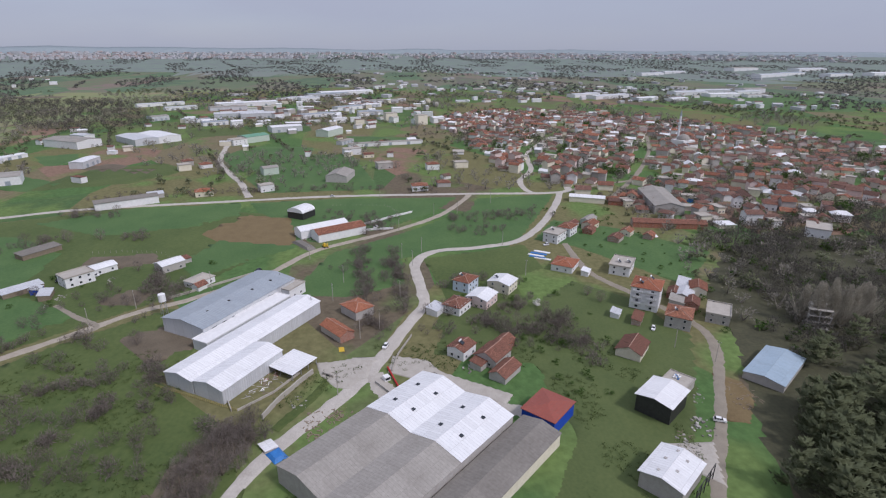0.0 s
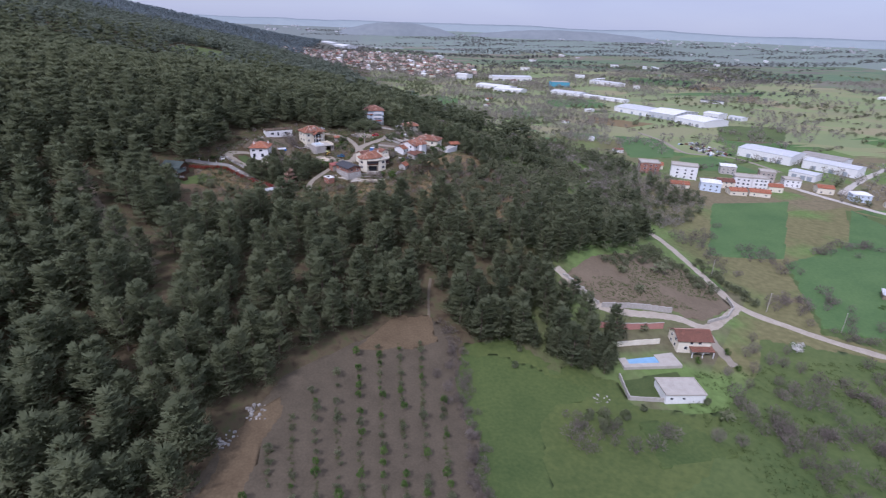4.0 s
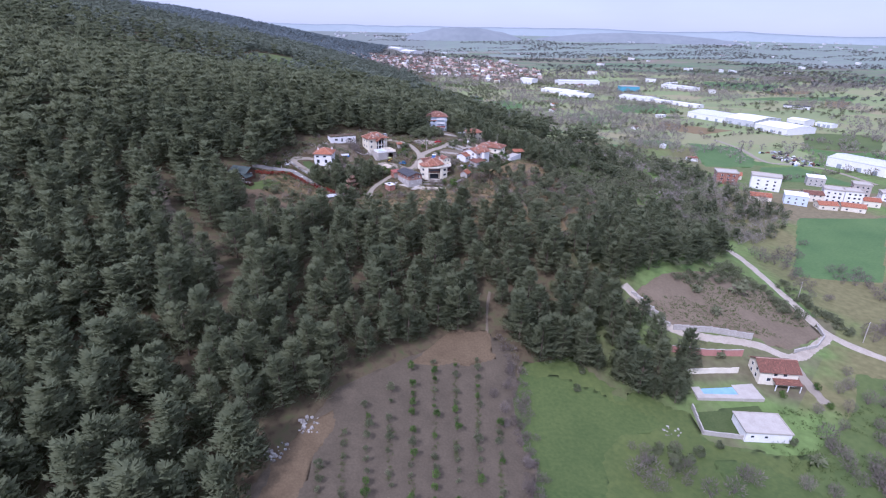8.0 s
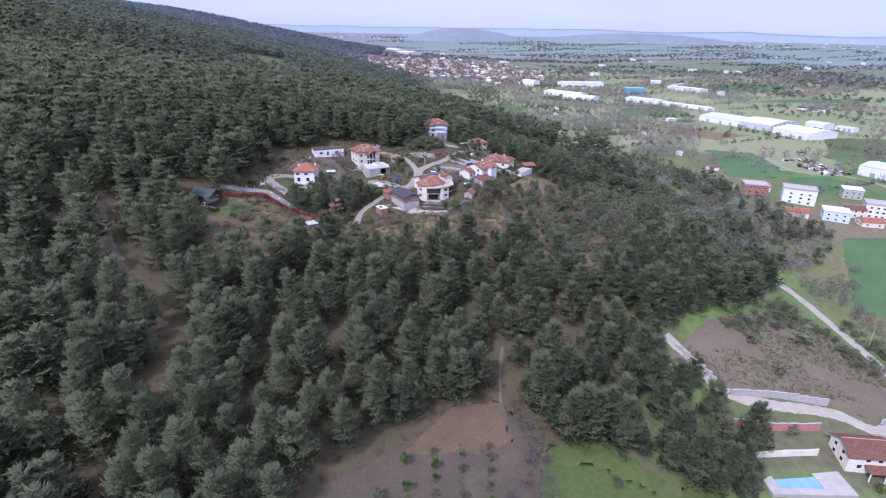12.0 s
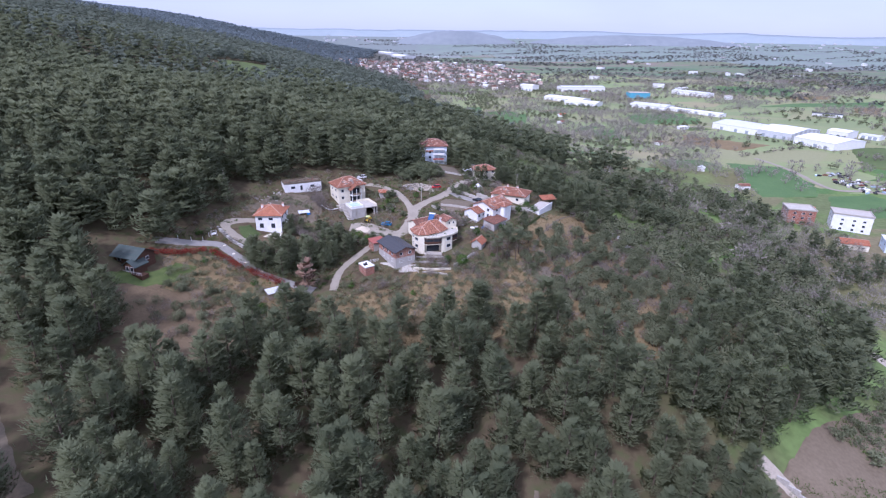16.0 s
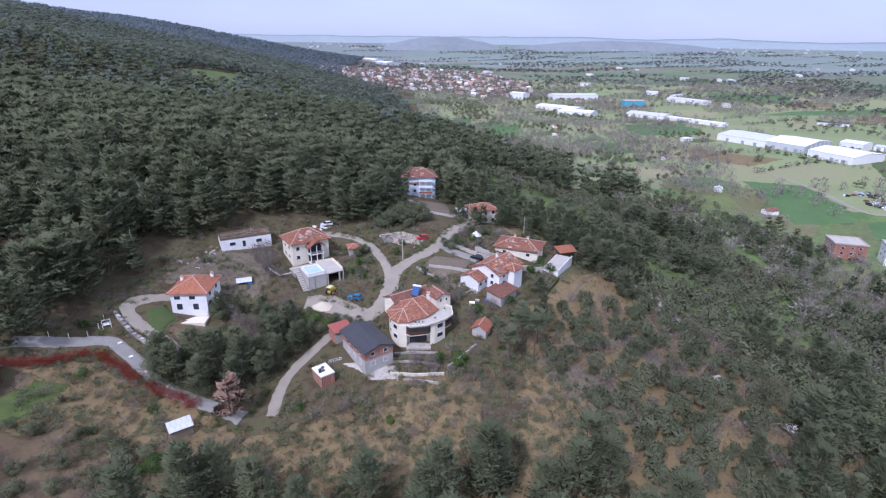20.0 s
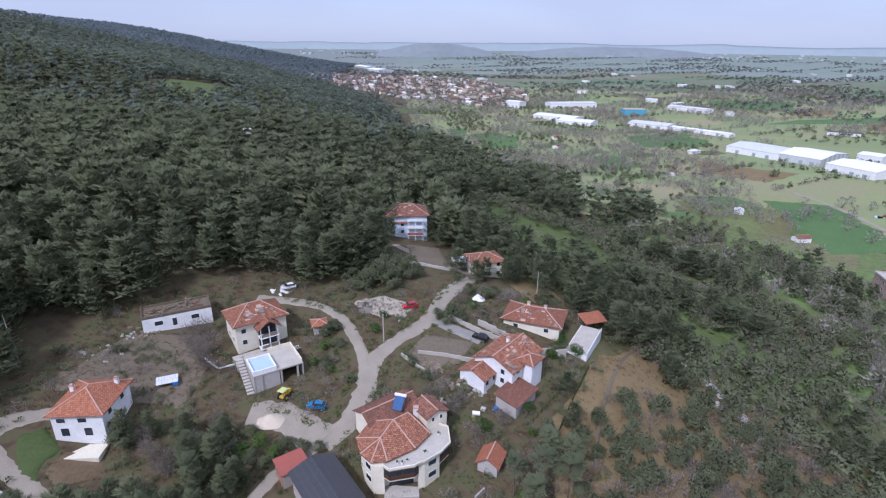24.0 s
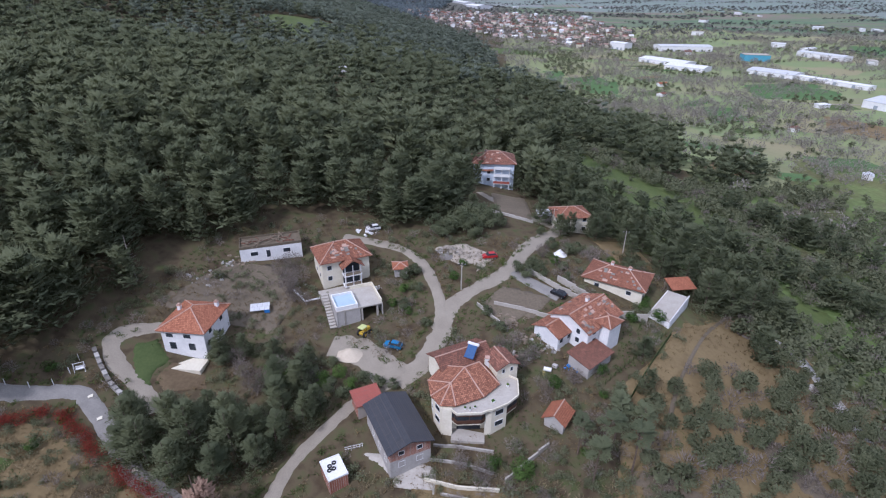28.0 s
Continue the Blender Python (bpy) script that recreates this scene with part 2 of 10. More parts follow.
SOLAR = material("solar_panel", (0.03, 0.07, 0.17), (0.06, 0.13, 0.27), 1.0, 0.2)
PALE_POOL = material("empty_pool_blue", (0.34, 0.45, 0.53), (0.43, 0.54, 0.61), 0.4, 0.3)
SAND = material("sand", (0.42, 0.36, 0.27), (0.55, 0.48, 0.38), 0.6, bump=0.4)
RUBBLE = material("rubble", (0.16, 0.148, 0.132), (0.4, 0.385, 0.355), 1.4, bump=0.3, island=0.8, per=0.6)
RUBBER = material("black_rubber", (0.012, 0.012, 0.012), (0.03, 0.03, 0.03), 2.0, 0.7)
RED_LEAF = material("red_hedge_leaves", (0.17, 0.032, 0.024), (0.32, 0.068, 0.045), 0.5, island=0.5, leaf=0.3)
PINE = material("pine_needles", (0.118, 0.142, 0.084), (0.232, 0.255, 0.146), 0.06, 0.7, island=0.22, per=0.25, fine=4, spread=0.8, leaf=0.5)
# copy of the pine needles, lighter and bluer to imitate haze
HAZED_PINE = material("hazed_pine_needles", (0.14, 0.172, 0.132), (0.265, 0.3, 0.225), 0.03, 0.8, island=0.2, fine=4, spread=0.8, leaf=0.5)
OLIVE = material("olive_leaves", (0.118, 0.134, 0.076), (0.225, 0.242, 0.145), 0.15, 0.75, island=0.3, per=0.3, leaf=0.45)
GREEN_LEAF = material("green_leaves", (0.05, 0.095, 0.025), (0.12, 0.19, 0.05), 0.15, 0.75, island=0.4, per=0.3, leaf=0.3)
TWIG = material("bare_twigs", (0.14, 0.12, 0.105), (0.27, 0.235, 0.205), 0.1, 0.9, island=0.35, per=0.3, leaf=0.25)
RUSTY = material("withered_needles", (0.19, 0.12, 0.085), (0.31, 0.21, 0.15), 0.3, 0.9, island=0.4)
DARK_TWIG = material("dark_bare_twigs", (0.085, 0.08, 0.068), (0.165, 0.152, 0.13), 0.05, 0.9, island=0.35, leaf=0.25)
# lighter than bare_twigs; takes in some of the haze over the north plain
GREY_TWIG = material("grey_bare_twigs", (0.19, 0.175, 0.148), (0.34, 0.315, 0.265), 0.05, 0.9, island=0.35, leaf=0.3)
PALE_TWIG = material("pale_poplar_twigs", (0.29, 0.27, 0.215), (0.48, 0.445, 0.36), 0.1, 0.9, island=0.35, leaf=0.25)
WOOD_FLOOR = material("dark_wood_floor", (0.042, 0.042, 0.026), (0.088, 0.088, 0.048), 0.06, bump=0.5, fine=12)
BLOSSOM = material("white_blossom", (0.5, 0.48, 0.45), (0.75, 0.73, 0.7), 0.5, 0.8, island=0.4)
PALE_BARK = material("bleached_bark", (0.25, 0.22, 0.19), (0.42, 0.38, 0.33), 1.2, 0.95, bump=0.4)
BARK = material("bark", (0.07, 0.05, 0.038), (0.17, 0.13, 0.1), 1.2, 0.95, bump=0.5)


def ground_material(name="ground", pale=0.0, long_=170, wide=75, haze_colour=(0.17, 0.2, 0.205)):
    """Hill soil and scrub near, and a patchwork of fields, fallow and scrub on the plain; pale: share of distance haze
    mixed into the colour.
    """
    m = bpy.data.materials.new(name)
    m.use_nodes = True
    n, k = m.node_tree.nodes, m.node_tree.links
    s = n["Principled BSDF"]
    s.inputs["Roughness"].default_value = 0.95
    s.inputs["Specular IOR Level"].default_value = 0.1
    pos = n.new("ShaderNodeNewGeometry").outputs["Position"]
    turn = n.new("ShaderNodeMapping")
    turn.inputs["Rotation"].default_value = (0, 0, radians(24))
    turn.inputs["Scale"].default_value = (1 / long_, 1 / wide, 0)
    k.new(pos, turn.inputs["Vector"])
    warp = n.new("ShaderNodeTexVoronoi")
    warp.inputs["Scale"].default_value = 1.0
    warp.inputs["Randomness"].default_value = 0.75
    k.new(turn.outputs[0], warp.inputs["Vector"])
    tone = n.new("ShaderNodeSeparateColor")
    k.new(warp.outputs["Color"], tone.inputs[0])
    crops = n.new("ShaderNodeValToRGB")
    crops.color_ramp.interpolation = "CONSTANT"
    e = crops.color_ramp.elements
    e[0].position, e[0].color = 0.0, (0.081, 0.148, 0.050, 1)
    e[1].position, e[1].color = 0.2, (0.156, 0.148, 0.070, 1)
    for p, c in ((0.42, (0.223, 0.148, 0.108)), (0.52, (0.119, 0.148, 0.063)), (0.68, (0.171, 0.148, 0.088)), (0.82, (0.133, 0.110, 0.076)), (0.92, (0.075, 0.129, 0.050))):
        q = e.new(p)
        q.color = (*c, 1)
    k.new(tone.outputs[0], crops.inputs[0])
    noise_a, noise_b = n.new("ShaderNodeTexNoise"), n.new("ShaderNodeTexNoise")
    noise_a.inputs["Scale"].default_value, noise_b.inputs["Scale"].default_value = 0.018, 0.35
    noise_a.inputs["Detail"].default_value = noise_b.inputs["Detail"].default_value = 6
    k.new(pos, noise_a.inputs["Vector"]), k.new(pos, noise_b.inputs["Vector"])
    scrub = n.new("ShaderNodeValToRGB")
    e = scrub.color_ramp.elements
    e[0].position, e[0].color = 0.25, (0.07, 0.051, 0.033, 1)
    e[1].position, e[1].color = 0.75, (0.056, 0.069, 0.027, 1)
    q = e.new(0.5)
    q.color = (0.097, 0.078, 0.047, 1)
    k.new(noise_b.outputs[0], scrub.inputs[0])
    east = n.new("ShaderNodeSeparateXYZ")
    k.new(pos, east.inputs[0])
    green = n.new("ShaderNodeMapRange")
    green.inputs[1].default_value, green.inputs[2].default_value = 45, 110
    k.new(east.outputs[0], green.inputs[0])
    lush = n.new("ShaderNodeMapRange")
    lush.inputs[1].default_value, lush.inputs[2].default_value = 0.36, 0.58
    k.new(noise_a.outputs[0], lush.inputs[0])
    grassy = n.new("ShaderNodeMath")
    grassy.operation = "MULTIPLY"
    k.new(green.outputs[0], grassy.inputs[0]), k.new(lush.outputs[0], grassy.inputs[1])
    turf = n.new("ShaderNodeMix")
    turf.data_type = "RGBA"
    turf.inputs["B"].default_value = (0.125, 0.185, 0.06, 1)
    k.new(grassy.outputs[0], turf.inputs["Factor"]), k.new(scrub.outputs[0], turf.inputs["A"])
    height = n.new("ShaderNodeSeparateXYZ")
    k.new(pos, height.inputs[0])
    lift = n.new("ShaderNodeMapRange")
    lift.inputs[1].default_value, lift.inputs[2].default_value = -45.5, -40.0
    k.new(height.outputs[2], lift.inputs[0])
    patch = n.new("ShaderNodeMapRange")
    patch.inputs[1].default_value, patch.inputs[2].default_value = 0.5, 0.62
    k.new(noise_a.outputs[0], patch.inputs[0])
    most = n.new("ShaderNodeMath")
    most.operation = "MAXIMUM"
    k.new(lift.outputs[0], most.inputs[0]), k.new(patch.outputs[0], most.inputs[1])
    mix = n.new("ShaderNodeMix")
    mix.data_type = "RGBA"
    k.new(most.outputs[0], mix.inputs["Factor"]), k.new(crops.outputs[0], mix.inputs["A"]), k.new(turf.outputs["Result"], mix.inputs["B"])
    mottle = n.new("ShaderNodeMix")
    mottle.data_type, mottle.blend_type = "RGBA", "OVERLAY"
    mottle.inputs["Factor"].default_value = 0.45
    k.new(mix.outputs["Result"], mottle.inputs["A"]), k.new(noise_b.outputs[0], mottle.inputs["B"])
    # haze of the distance, blended into the base colour
    haze_mix = n.new("ShaderNodeMix")
    haze_mix.data_type = "RGBA"
    haze_mix.inputs["Factor"].default_value = pale
    haze_mix.inputs["B"].default_value = (*haze_colour, 1)
    k.new(mottle.outputs["Result"], haze_mix.inputs["A"])
    k.new(haze_mix.outputs["Result"], s.inputs["Base Color"])
    bm = n.new("ShaderNodeBump")
    bm.inputs["Strength"].default_value, bm.inputs["Distance"].default_value = 0.6, 0.4
    k.new(noise_b.outputs[0], bm.inputs["Height"]), k.new(bm.outputs[0], s.inputs["Normal"])
    return m


GROUND = ground_material()
# plains farther off and to the north, with haze painted into their colours
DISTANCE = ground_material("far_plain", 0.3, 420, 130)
NORTH_PLAIN = ground_material("hazed_north_plain", 0.55, 120, 60, (0.285, 0.31, 0.165))
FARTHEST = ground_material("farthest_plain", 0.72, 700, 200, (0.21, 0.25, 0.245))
# hedges and woods of the far plain, greyed in colour for the haze
FAR_WOOD = material("hazed_far_woods", (0.125, 0.128, 0.115), (0.215, 0.212, 0.19), 0.004, 1.0, fine=6, island=0.5, leaf=0.45)
# city walls dulled by haze that is part of the paint colour
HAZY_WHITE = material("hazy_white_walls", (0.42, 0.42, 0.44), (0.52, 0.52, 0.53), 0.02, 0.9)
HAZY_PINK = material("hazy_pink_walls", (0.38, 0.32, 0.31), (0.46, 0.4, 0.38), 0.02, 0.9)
# tree colour of the ridge with blue-grey haze worked in
RIDGE_WOOD = material("hazed_ridge_woods", (0.18, 0.222, 0.235), (0.23, 0.274, 0.282), 0.004, 1.0, fine=6, leaf=0.5)
# horizon hills: the blue-grey is aerial haze put into the colour
HILL_WOOD = material("hazed_hill_woods", (0.165, 0.19, 0.205), (0.215, 0.24, 0.25), 0.004, 1.0, fine=6)
FAR_HILL = material("haze_blue_hills", (0.235, 0.28, 0.3), (0.275, 0.318, 0.332), 0.003, 1.0, fine=6)

# ---------------------------------------------------------------- shapes


class Geo:
    """Gathers the corners and faces of one mesh."""

    def __init__(self):
        self.v, self.f = [], []

    def add(self, verts, faces):
        o = len(self.v)
        self.v += [tuple(q) for q in verts]
        self.f += [tuple(i + o for i in q) for q in faces]
        return self

    def box(self, x, y, z, sx, sy, sz, rot=0.0, top=1.0):
        """A box that stands on z, centred in x and y, its top drawn in by the factor top."""
        c, s = math.cos(radians(rot)), math.sin(radians(rot))
        p = []
        for zz, k in ((z, 1.0), (z + sz, top)):
            for a, b in ((-1, -1), (1, -1), (1, 1), (-1, 1)):
                u, w = a * sx / 2 * k, b * sy / 2 * k
                p.append((x + u * c - w * s, y + u * s + w * c, zz))
        return self.add(p, [(3, 2, 1, 0), (4, 5, 6, 7), (0, 1, 5, 4), (1, 2, 6, 5), (2, 3, 7, 6), (3, 0, 4, 7)])

    def rod(self, a, b, r, r2=None, sides=6):
        a, b = Vector(a), Vector(b)
        q = (b - a).to_track_quat("Z", "Y")
        r2 = r if r2 is None else r2
        p = [a + q @ Vector((r * math.cos(i * 2 * math.pi / sides), r * math.sin(i * 2 * math.pi / sides), 0)) for i in range(sides)]
        p += [b + q @ Vector((r2 * math.cos(i * 2 * math.pi / sides), r2 * math.sin(i * 2 * math.pi / sides), 0)) for i in range(sides)]
        f = [(i, (i + 1) % sides, (i + 1) % sides + sides, i + sides) for i in range(sides)]
        return self.add(p, f + [tuple(range(sides))[::-1], tuple(range(sides, 2 * sides))])

    def slab(self, ring, t):
        """A flat or folded plate: a ring of corners, thickened downwards."""
        n = len(ring)
        low = [(x, y, z - t) for x, y, z in ring]
        f = [tuple(range(n)), tuple(range(n, 2 * n))[::-1]]
        f += [(i + n, (i + 1) % n + n, (i + 1) % n, i) for i in range(n)]
        return self.add(list(ring) + low, f)

    def mesh(self, name, mat, smooth=False):
        me = bpy.data.meshes.new(name)
        me.from_pydata(self.v, [], self.f)
        me.materials.append(mat)
        if smooth:
            me.polygons.foreach_set("use_smooth", [True] * len(me.polygons))
        me.update()
        return me


def part(name, shape, mat, parent=None, label="", at=None, smooth=False):
    """Links a shape, or mesh data that is already there, as one object under a thing or a part."""
    ob = new(name, shape.mesh(name, mat, smooth) if isinstance(shape, Geo) else shape)
    if parent:
        ob.parent = parent
    if at is not None:
        ob.matrix_basis = at
    return tagged(ob, label) if label else ob


def thing(name, label, category, at, group=""):
    """An Empty at a thing's base, for its parts."""
    ob = new(name)
    ob.empty_display_size = 0.5
    ob.matrix_basis = at
    return tagged(ob, label, category, group)


def array_mesh(name, co, tri, mat):
    """A mesh of triangles from arrays."""
    me = bpy.data.meshes.new(name)
    me.vertices.add(len(co))
    me.vertices.foreach_set("co", np.ascontiguousarray(co, dtype=np.float32).ravel())
    me.loops.add(3 * len(tri))
    me.loops.foreach_set("vertex_index", np.ascontiguousarray(tri, dtype=np.int32).ravel())
    me.polygons.add(len(tri))
    me.polygons.foreach_set("loop_start", np.arange(0, 3 * len(tri), 3, dtype=np.int32))
    me.update(calc_edges=True)
    me.materials.append(mat)
    return me


# ---------------------------------------------------------------- lie of the land
PLAIN = -48.0
KNOLLS = [(-15, 150, -5.0), (60, 165, -6.5), (30, 215, 8.2), (-60, 170, 9.4), (-90, 230, -4.1), (-20, 265, -0.9), (-50, 310, -5.8), (20, 300, 11.6), (70, 280, 4.7), (100, 225, 16.5), (110, 175, -4.1), (60, 350, 16.2), (0, 380, 5.8), (130, 300, 5.3), (-80, 390, 3.6), (150, 400, 8.9), (50, 480, 9.9), (-75, 300, 1.2), (-35, 235, -0.3), (110, 390, 0.4), (60, 420, 0.3), (-10, 335, -0.8), (-45, 365, 1.1)]
SPURS = [(-250, 120, -2.4), (-250, 270, 5.2), (-250, 420, -16.0), (-250, 570, -10.5), (-250, 720, -37.7), (-250, 870, 0.9), (-110, 120, -12.2), (-110, 270, 19.8), (-110, 420, 9.7), (-110, 570, 3.9), (-110, 720, 2.5), (-110, 870, 12.7), (30, 120, -0.1), (30, 270, -9.2), (30, 570, 2.4), (30, 720, 10.2), (30, 870, -25.9), (160, 120, 0.9), (160, 270, -1.4), (160, 420, -2.1), (160, 570, 2.1), (160, 720, -9.1), (160, 870, 10.4), (30, 1020, -0.6)]
SLOPES = [(-1000, 200, -17.5), (-1000, 550, 7.7), (-1000, 900, 35.0), (-1000, 1250, 97.5), (-1000, 1600, 56.9), (-650, 200, 103.0), (-650, 550, 58.1), (-650, 900, 30.8), (-650, 1250, 16.8), (-650, 1600, 17.1), (-330, 200, 13.8), (-330, 550, 53.0), (-330, 900, 46.4), (-330, 1250, 6.3), (-330, 1600, 33.3), (-20, 200, -4.0), (-20, 550, 7.1), (-20, 900, -17.4), (-20, 1250, 6.2), (-20, 1600, -25.4), (-650, -100, -3.3), (-330, 1950, -27.2)]
RIDGES = [(-1450, 2150, 137.7), (-800, 2300, 95.6), (-1500, 1300, -74.4), (-1700, 500, 18.8), (-300, 2900, -36.9)]


def land(x, y):
    """Height of the ground; takes numbers or arrays."""
    x, y = np.asarray(x, float), np.asarray(y, float)
    z = PLAIN + 0 * x
    for r, bumps in ((45.0, KNOLLS), (110.0, SPURS), (260.0, SLOPES), (600.0, RIDGES)):
        for a, b, v in bumps:
            z = z + v * np.exp(-((x - a) ** 2 + (y - b) ** 2) / (2 * r * r))
    far = np.clip((np.hypot(x, y - 150) - 2600) / 2300, 0, 1)
    return z + 95 * far**1.3


def ground_at(x, y):
    return float(land(x, y))


def inside(poly, x, y):
    """Which of the points lie in a polygon of the plan."""
    x, y = np.asarray(x, float), np.asarray(y, float)
    hit = np.zeros(np.shape(x), bool)
    for (xa, ya), (xb, yb) in zip(poly, poly[1:] + poly[:1]):
        cross = (ya > y) != (yb > y)
        hit ^= cross & (x < (xb - xa) * (y - ya) / ((yb - ya) or 1e-9) + xa)
    return hit


def spread_axis(lo, fine_lo, fine_hi, hi, step):
    """Grid lines: close together in the middle, wider and wider outwards."""
    mid = list(np.arange(fine_lo, fine_hi + step / 2, step))
    out, d = [], step
    while mid[-1] < hi:
        d *= 1.13
        mid.append(min(hi, mid[-1] + d))
    d, first = step, [mid[0]]
    while first[-1] > lo:
        d *= 1.13
        first.append(max(lo, first[-1] - d))
    return np.array(first[::-1] + mid[1:])


def build_ground():
    gx, gy = spread_axis(-3600, -190, 260, 4600, 3.5), spread_axis(-3600, 30, 480, 4800, 3.5)
    xx, yy = np.meshgrid(gx, gy)
    zz = land(xx, yy)
    co = np.stack([xx, yy, zz], -1).reshape(-1, 3)
    n = len(gx)
    i = (np.arange(len(gy) - 1)[:, None] * n + np.arange(n - 1)[None]).ravel()
    tri = np.concatenate([np.stack([i, i + 1, i + n + 1], 1), np.stack([i, i + n + 1, i + n], 1)])
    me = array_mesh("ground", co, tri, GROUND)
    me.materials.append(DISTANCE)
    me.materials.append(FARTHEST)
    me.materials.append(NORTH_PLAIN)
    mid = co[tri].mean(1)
    # farther ground takes the materials with more haze in them
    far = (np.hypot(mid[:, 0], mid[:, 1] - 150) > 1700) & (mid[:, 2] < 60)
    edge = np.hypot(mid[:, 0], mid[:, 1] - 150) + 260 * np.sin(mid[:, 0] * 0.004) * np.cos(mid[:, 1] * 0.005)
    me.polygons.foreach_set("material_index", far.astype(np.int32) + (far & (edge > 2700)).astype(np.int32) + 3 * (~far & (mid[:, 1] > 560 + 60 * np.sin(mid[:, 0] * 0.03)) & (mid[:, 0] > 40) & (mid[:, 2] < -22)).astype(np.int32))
    me.polygons.foreach_set("use_smooth", [True] * len(tri))
    tagged(new("ground", me), "brown and green hillside running down to a wide farmed plain", "ground", kind="structure")


build_ground()


def ribbon(name, line, width, mat, label, category, lift=0.14, step=4.0, widths=None):
    """A strip laid over the ground along a line of the plan."""
    pts = [Vector((*p, 0)) for p in line]
    if sum((a - b).length for a, b in zip(pts, pts[1:])) < 260:
        step = min(step, 0.9)
    fine = []
    for i in range(len(pts) - 1):
        a, b = pts[max(i - 1, 0)], pts[min(i + 2, len(pts) - 1)]
        p, q = pts[i], pts[i + 1]
        m = max(2, int((q - p).length / step))
        for j in range(m):
            t = j / m
            fine.append(0.5 * (2 * p + (q - a) * t + (2 * a - 5 * p + 4 * q - b) * t * t + (3 * p - a - 3 * q + b) * t**3))
    fine.append(pts[-1])
    g, v, f, cols = Geo(), [], [], 7
    for i, p in enumerate(fine):
        d = (fine[min(i + 1, len(fine) - 1)] - fine[max(i - 1, 0)]).normalized()
        s = Vector((-d.y, d.x, 0))
        w = width * (1 + 0.22 * noise.noise(p * 0.09) + 0.1 * noise.noise(p * 0.4))
        for c in range(cols):
            side = c / (cols - 1) - 0.5
            rim = 1 + 0.16 * noise.noise(p * 0.45 + Vector((9.0 if side > 0 else 0.0, 0, c * 0.2))) + 0.24 * noise.noise(p * 1.3 + Vector((0, 7.0 if side > 0 else 0.0, 0)))
            q = p + s * w * side * rim
            v.append((q.x, q.y, ground_at(q.x, q.y) + lift - (0.25 if c in (0, cols - 1) else 0)))
    for i in range(len(fine) - 1):
        for c in range(cols - 1):
            a = i * cols + c
            f.append((a + 1, a, a + cols, a + cols + 1))
    g.add(v, f)
    return tagged(part(name, g, mat, smooth=True), label, category, kind="structure")


def sheet(name, poly, mat, label, category, lift=0.1, step=4.0, ragged=1.5):
    """A patch of ground cover over a polygon of the plan."""
    xs, ys = [p[0] for p in poly], [p[1] for p in poly]
    nx, ny = int((max(xs) - min(xs)) / step) + 3, int((max(ys) - min(ys)) / step) + 3
    gx, gy = min(xs) - step + np.arange(nx) * step, min(ys) - step + np.arange(ny) * step
    xx, yy = np.meshgrid(gx, gy)
    wob = np.array([[noise.noise((a * 0.12, b * 0.12, 3.0)) for a in gx] for b in gy]) * ragged
    # draw the grid's corners in to the outline, so that the edge is smooth
    keep = inside(poly, xx + wob, yy + wob)
    pa = np.array(poly, float)
    pb = np.roll(pa, -1, axis=0)
    near = np.stack([xx, yy], -1)
    best = np.full(xx.shape, 1e9)
    foot = near.copy()
    for a, b in zip(pa, pb):
        t = np.clip(((near - a) @ (b - a)) / max(((b - a) ** 2).sum(), 1e-9), 0, 1)
        q = a + t[..., None] * (b - a)
        d = np.hypot(*(near - q).transpose(2, 0, 1))
        m = d < best
        best = np.where(m, d, best)
        foot = np.where(m[..., None], q, foot)
    snap = (~keep) & (best < step * 1.5)
    out = np.where(snap[..., None], foot + wob[..., None] * 0.5, near)
    use = keep | snap
    zz = land(out[..., 0], out[..., 1]) + lift - np.where(snap, lift * 1.6, 0)
    co = np.concatenate([out, zz[..., None]], -1).reshape(-1, 3)
    i = (np.arange(ny - 1)[:, None] * nx + np.arange(nx - 1)[None]).ravel()
    quad = np.stack([i, i + 1, i + nx + 1, i + nx], 1)
    flat_keep, flat_use = keep.ravel(), use.ravel()
    quad = quad[flat_use[quad].all(1) & flat_keep[quad].any(1)]
    used, inv = np.unique(quad, return_inverse=True)
    quad = inv.reshape(-1, 4)
    me = array_mesh(name, co[used], np.concatenate([quad[:, :3], quad[:, [0, 2, 3]]]), mat)
    return tagged(new(name, me), label, category, kind="structure")


def distant_hills():
    """Low hills all round the rim of the plain, their haze painted as a blue colour."""
    n, v, f = 360, [], []
    for i in range(n):
        a = i * 2 * math.pi / n
        c = Vector((math.sin(a), math.cos(a), 0))
        north = max(0.0, math.cos(a - 0.35)) ** 2
        top = 50 + 26 * north + 36 * max(0.0, noise.noise(c * 2.6 + Vector((0, 0, 3)))) * (1 - north) + 12 * noise.noise(c * 9) + 5 * noise.noise(c * 40)
        for r, z in ((4380, 0.0), (4520, top * 0.75), (4640, top), (4700, -60.0)):
            v.append((c.x * r, 110 + c.y * r, z))
    for i in range(n):
        for k in range(3):
            f.append((i * 4 + k, (i + 1) % n * 4 + k, (i + 1) % n * 4 + k + 1, i * 4 + k + 1))
    tagged(part("distant_hills", Geo().add(v, f), FAR_HILL, smooth=True), "low haze-blue hills on the horizon", "hills", kind="structure")


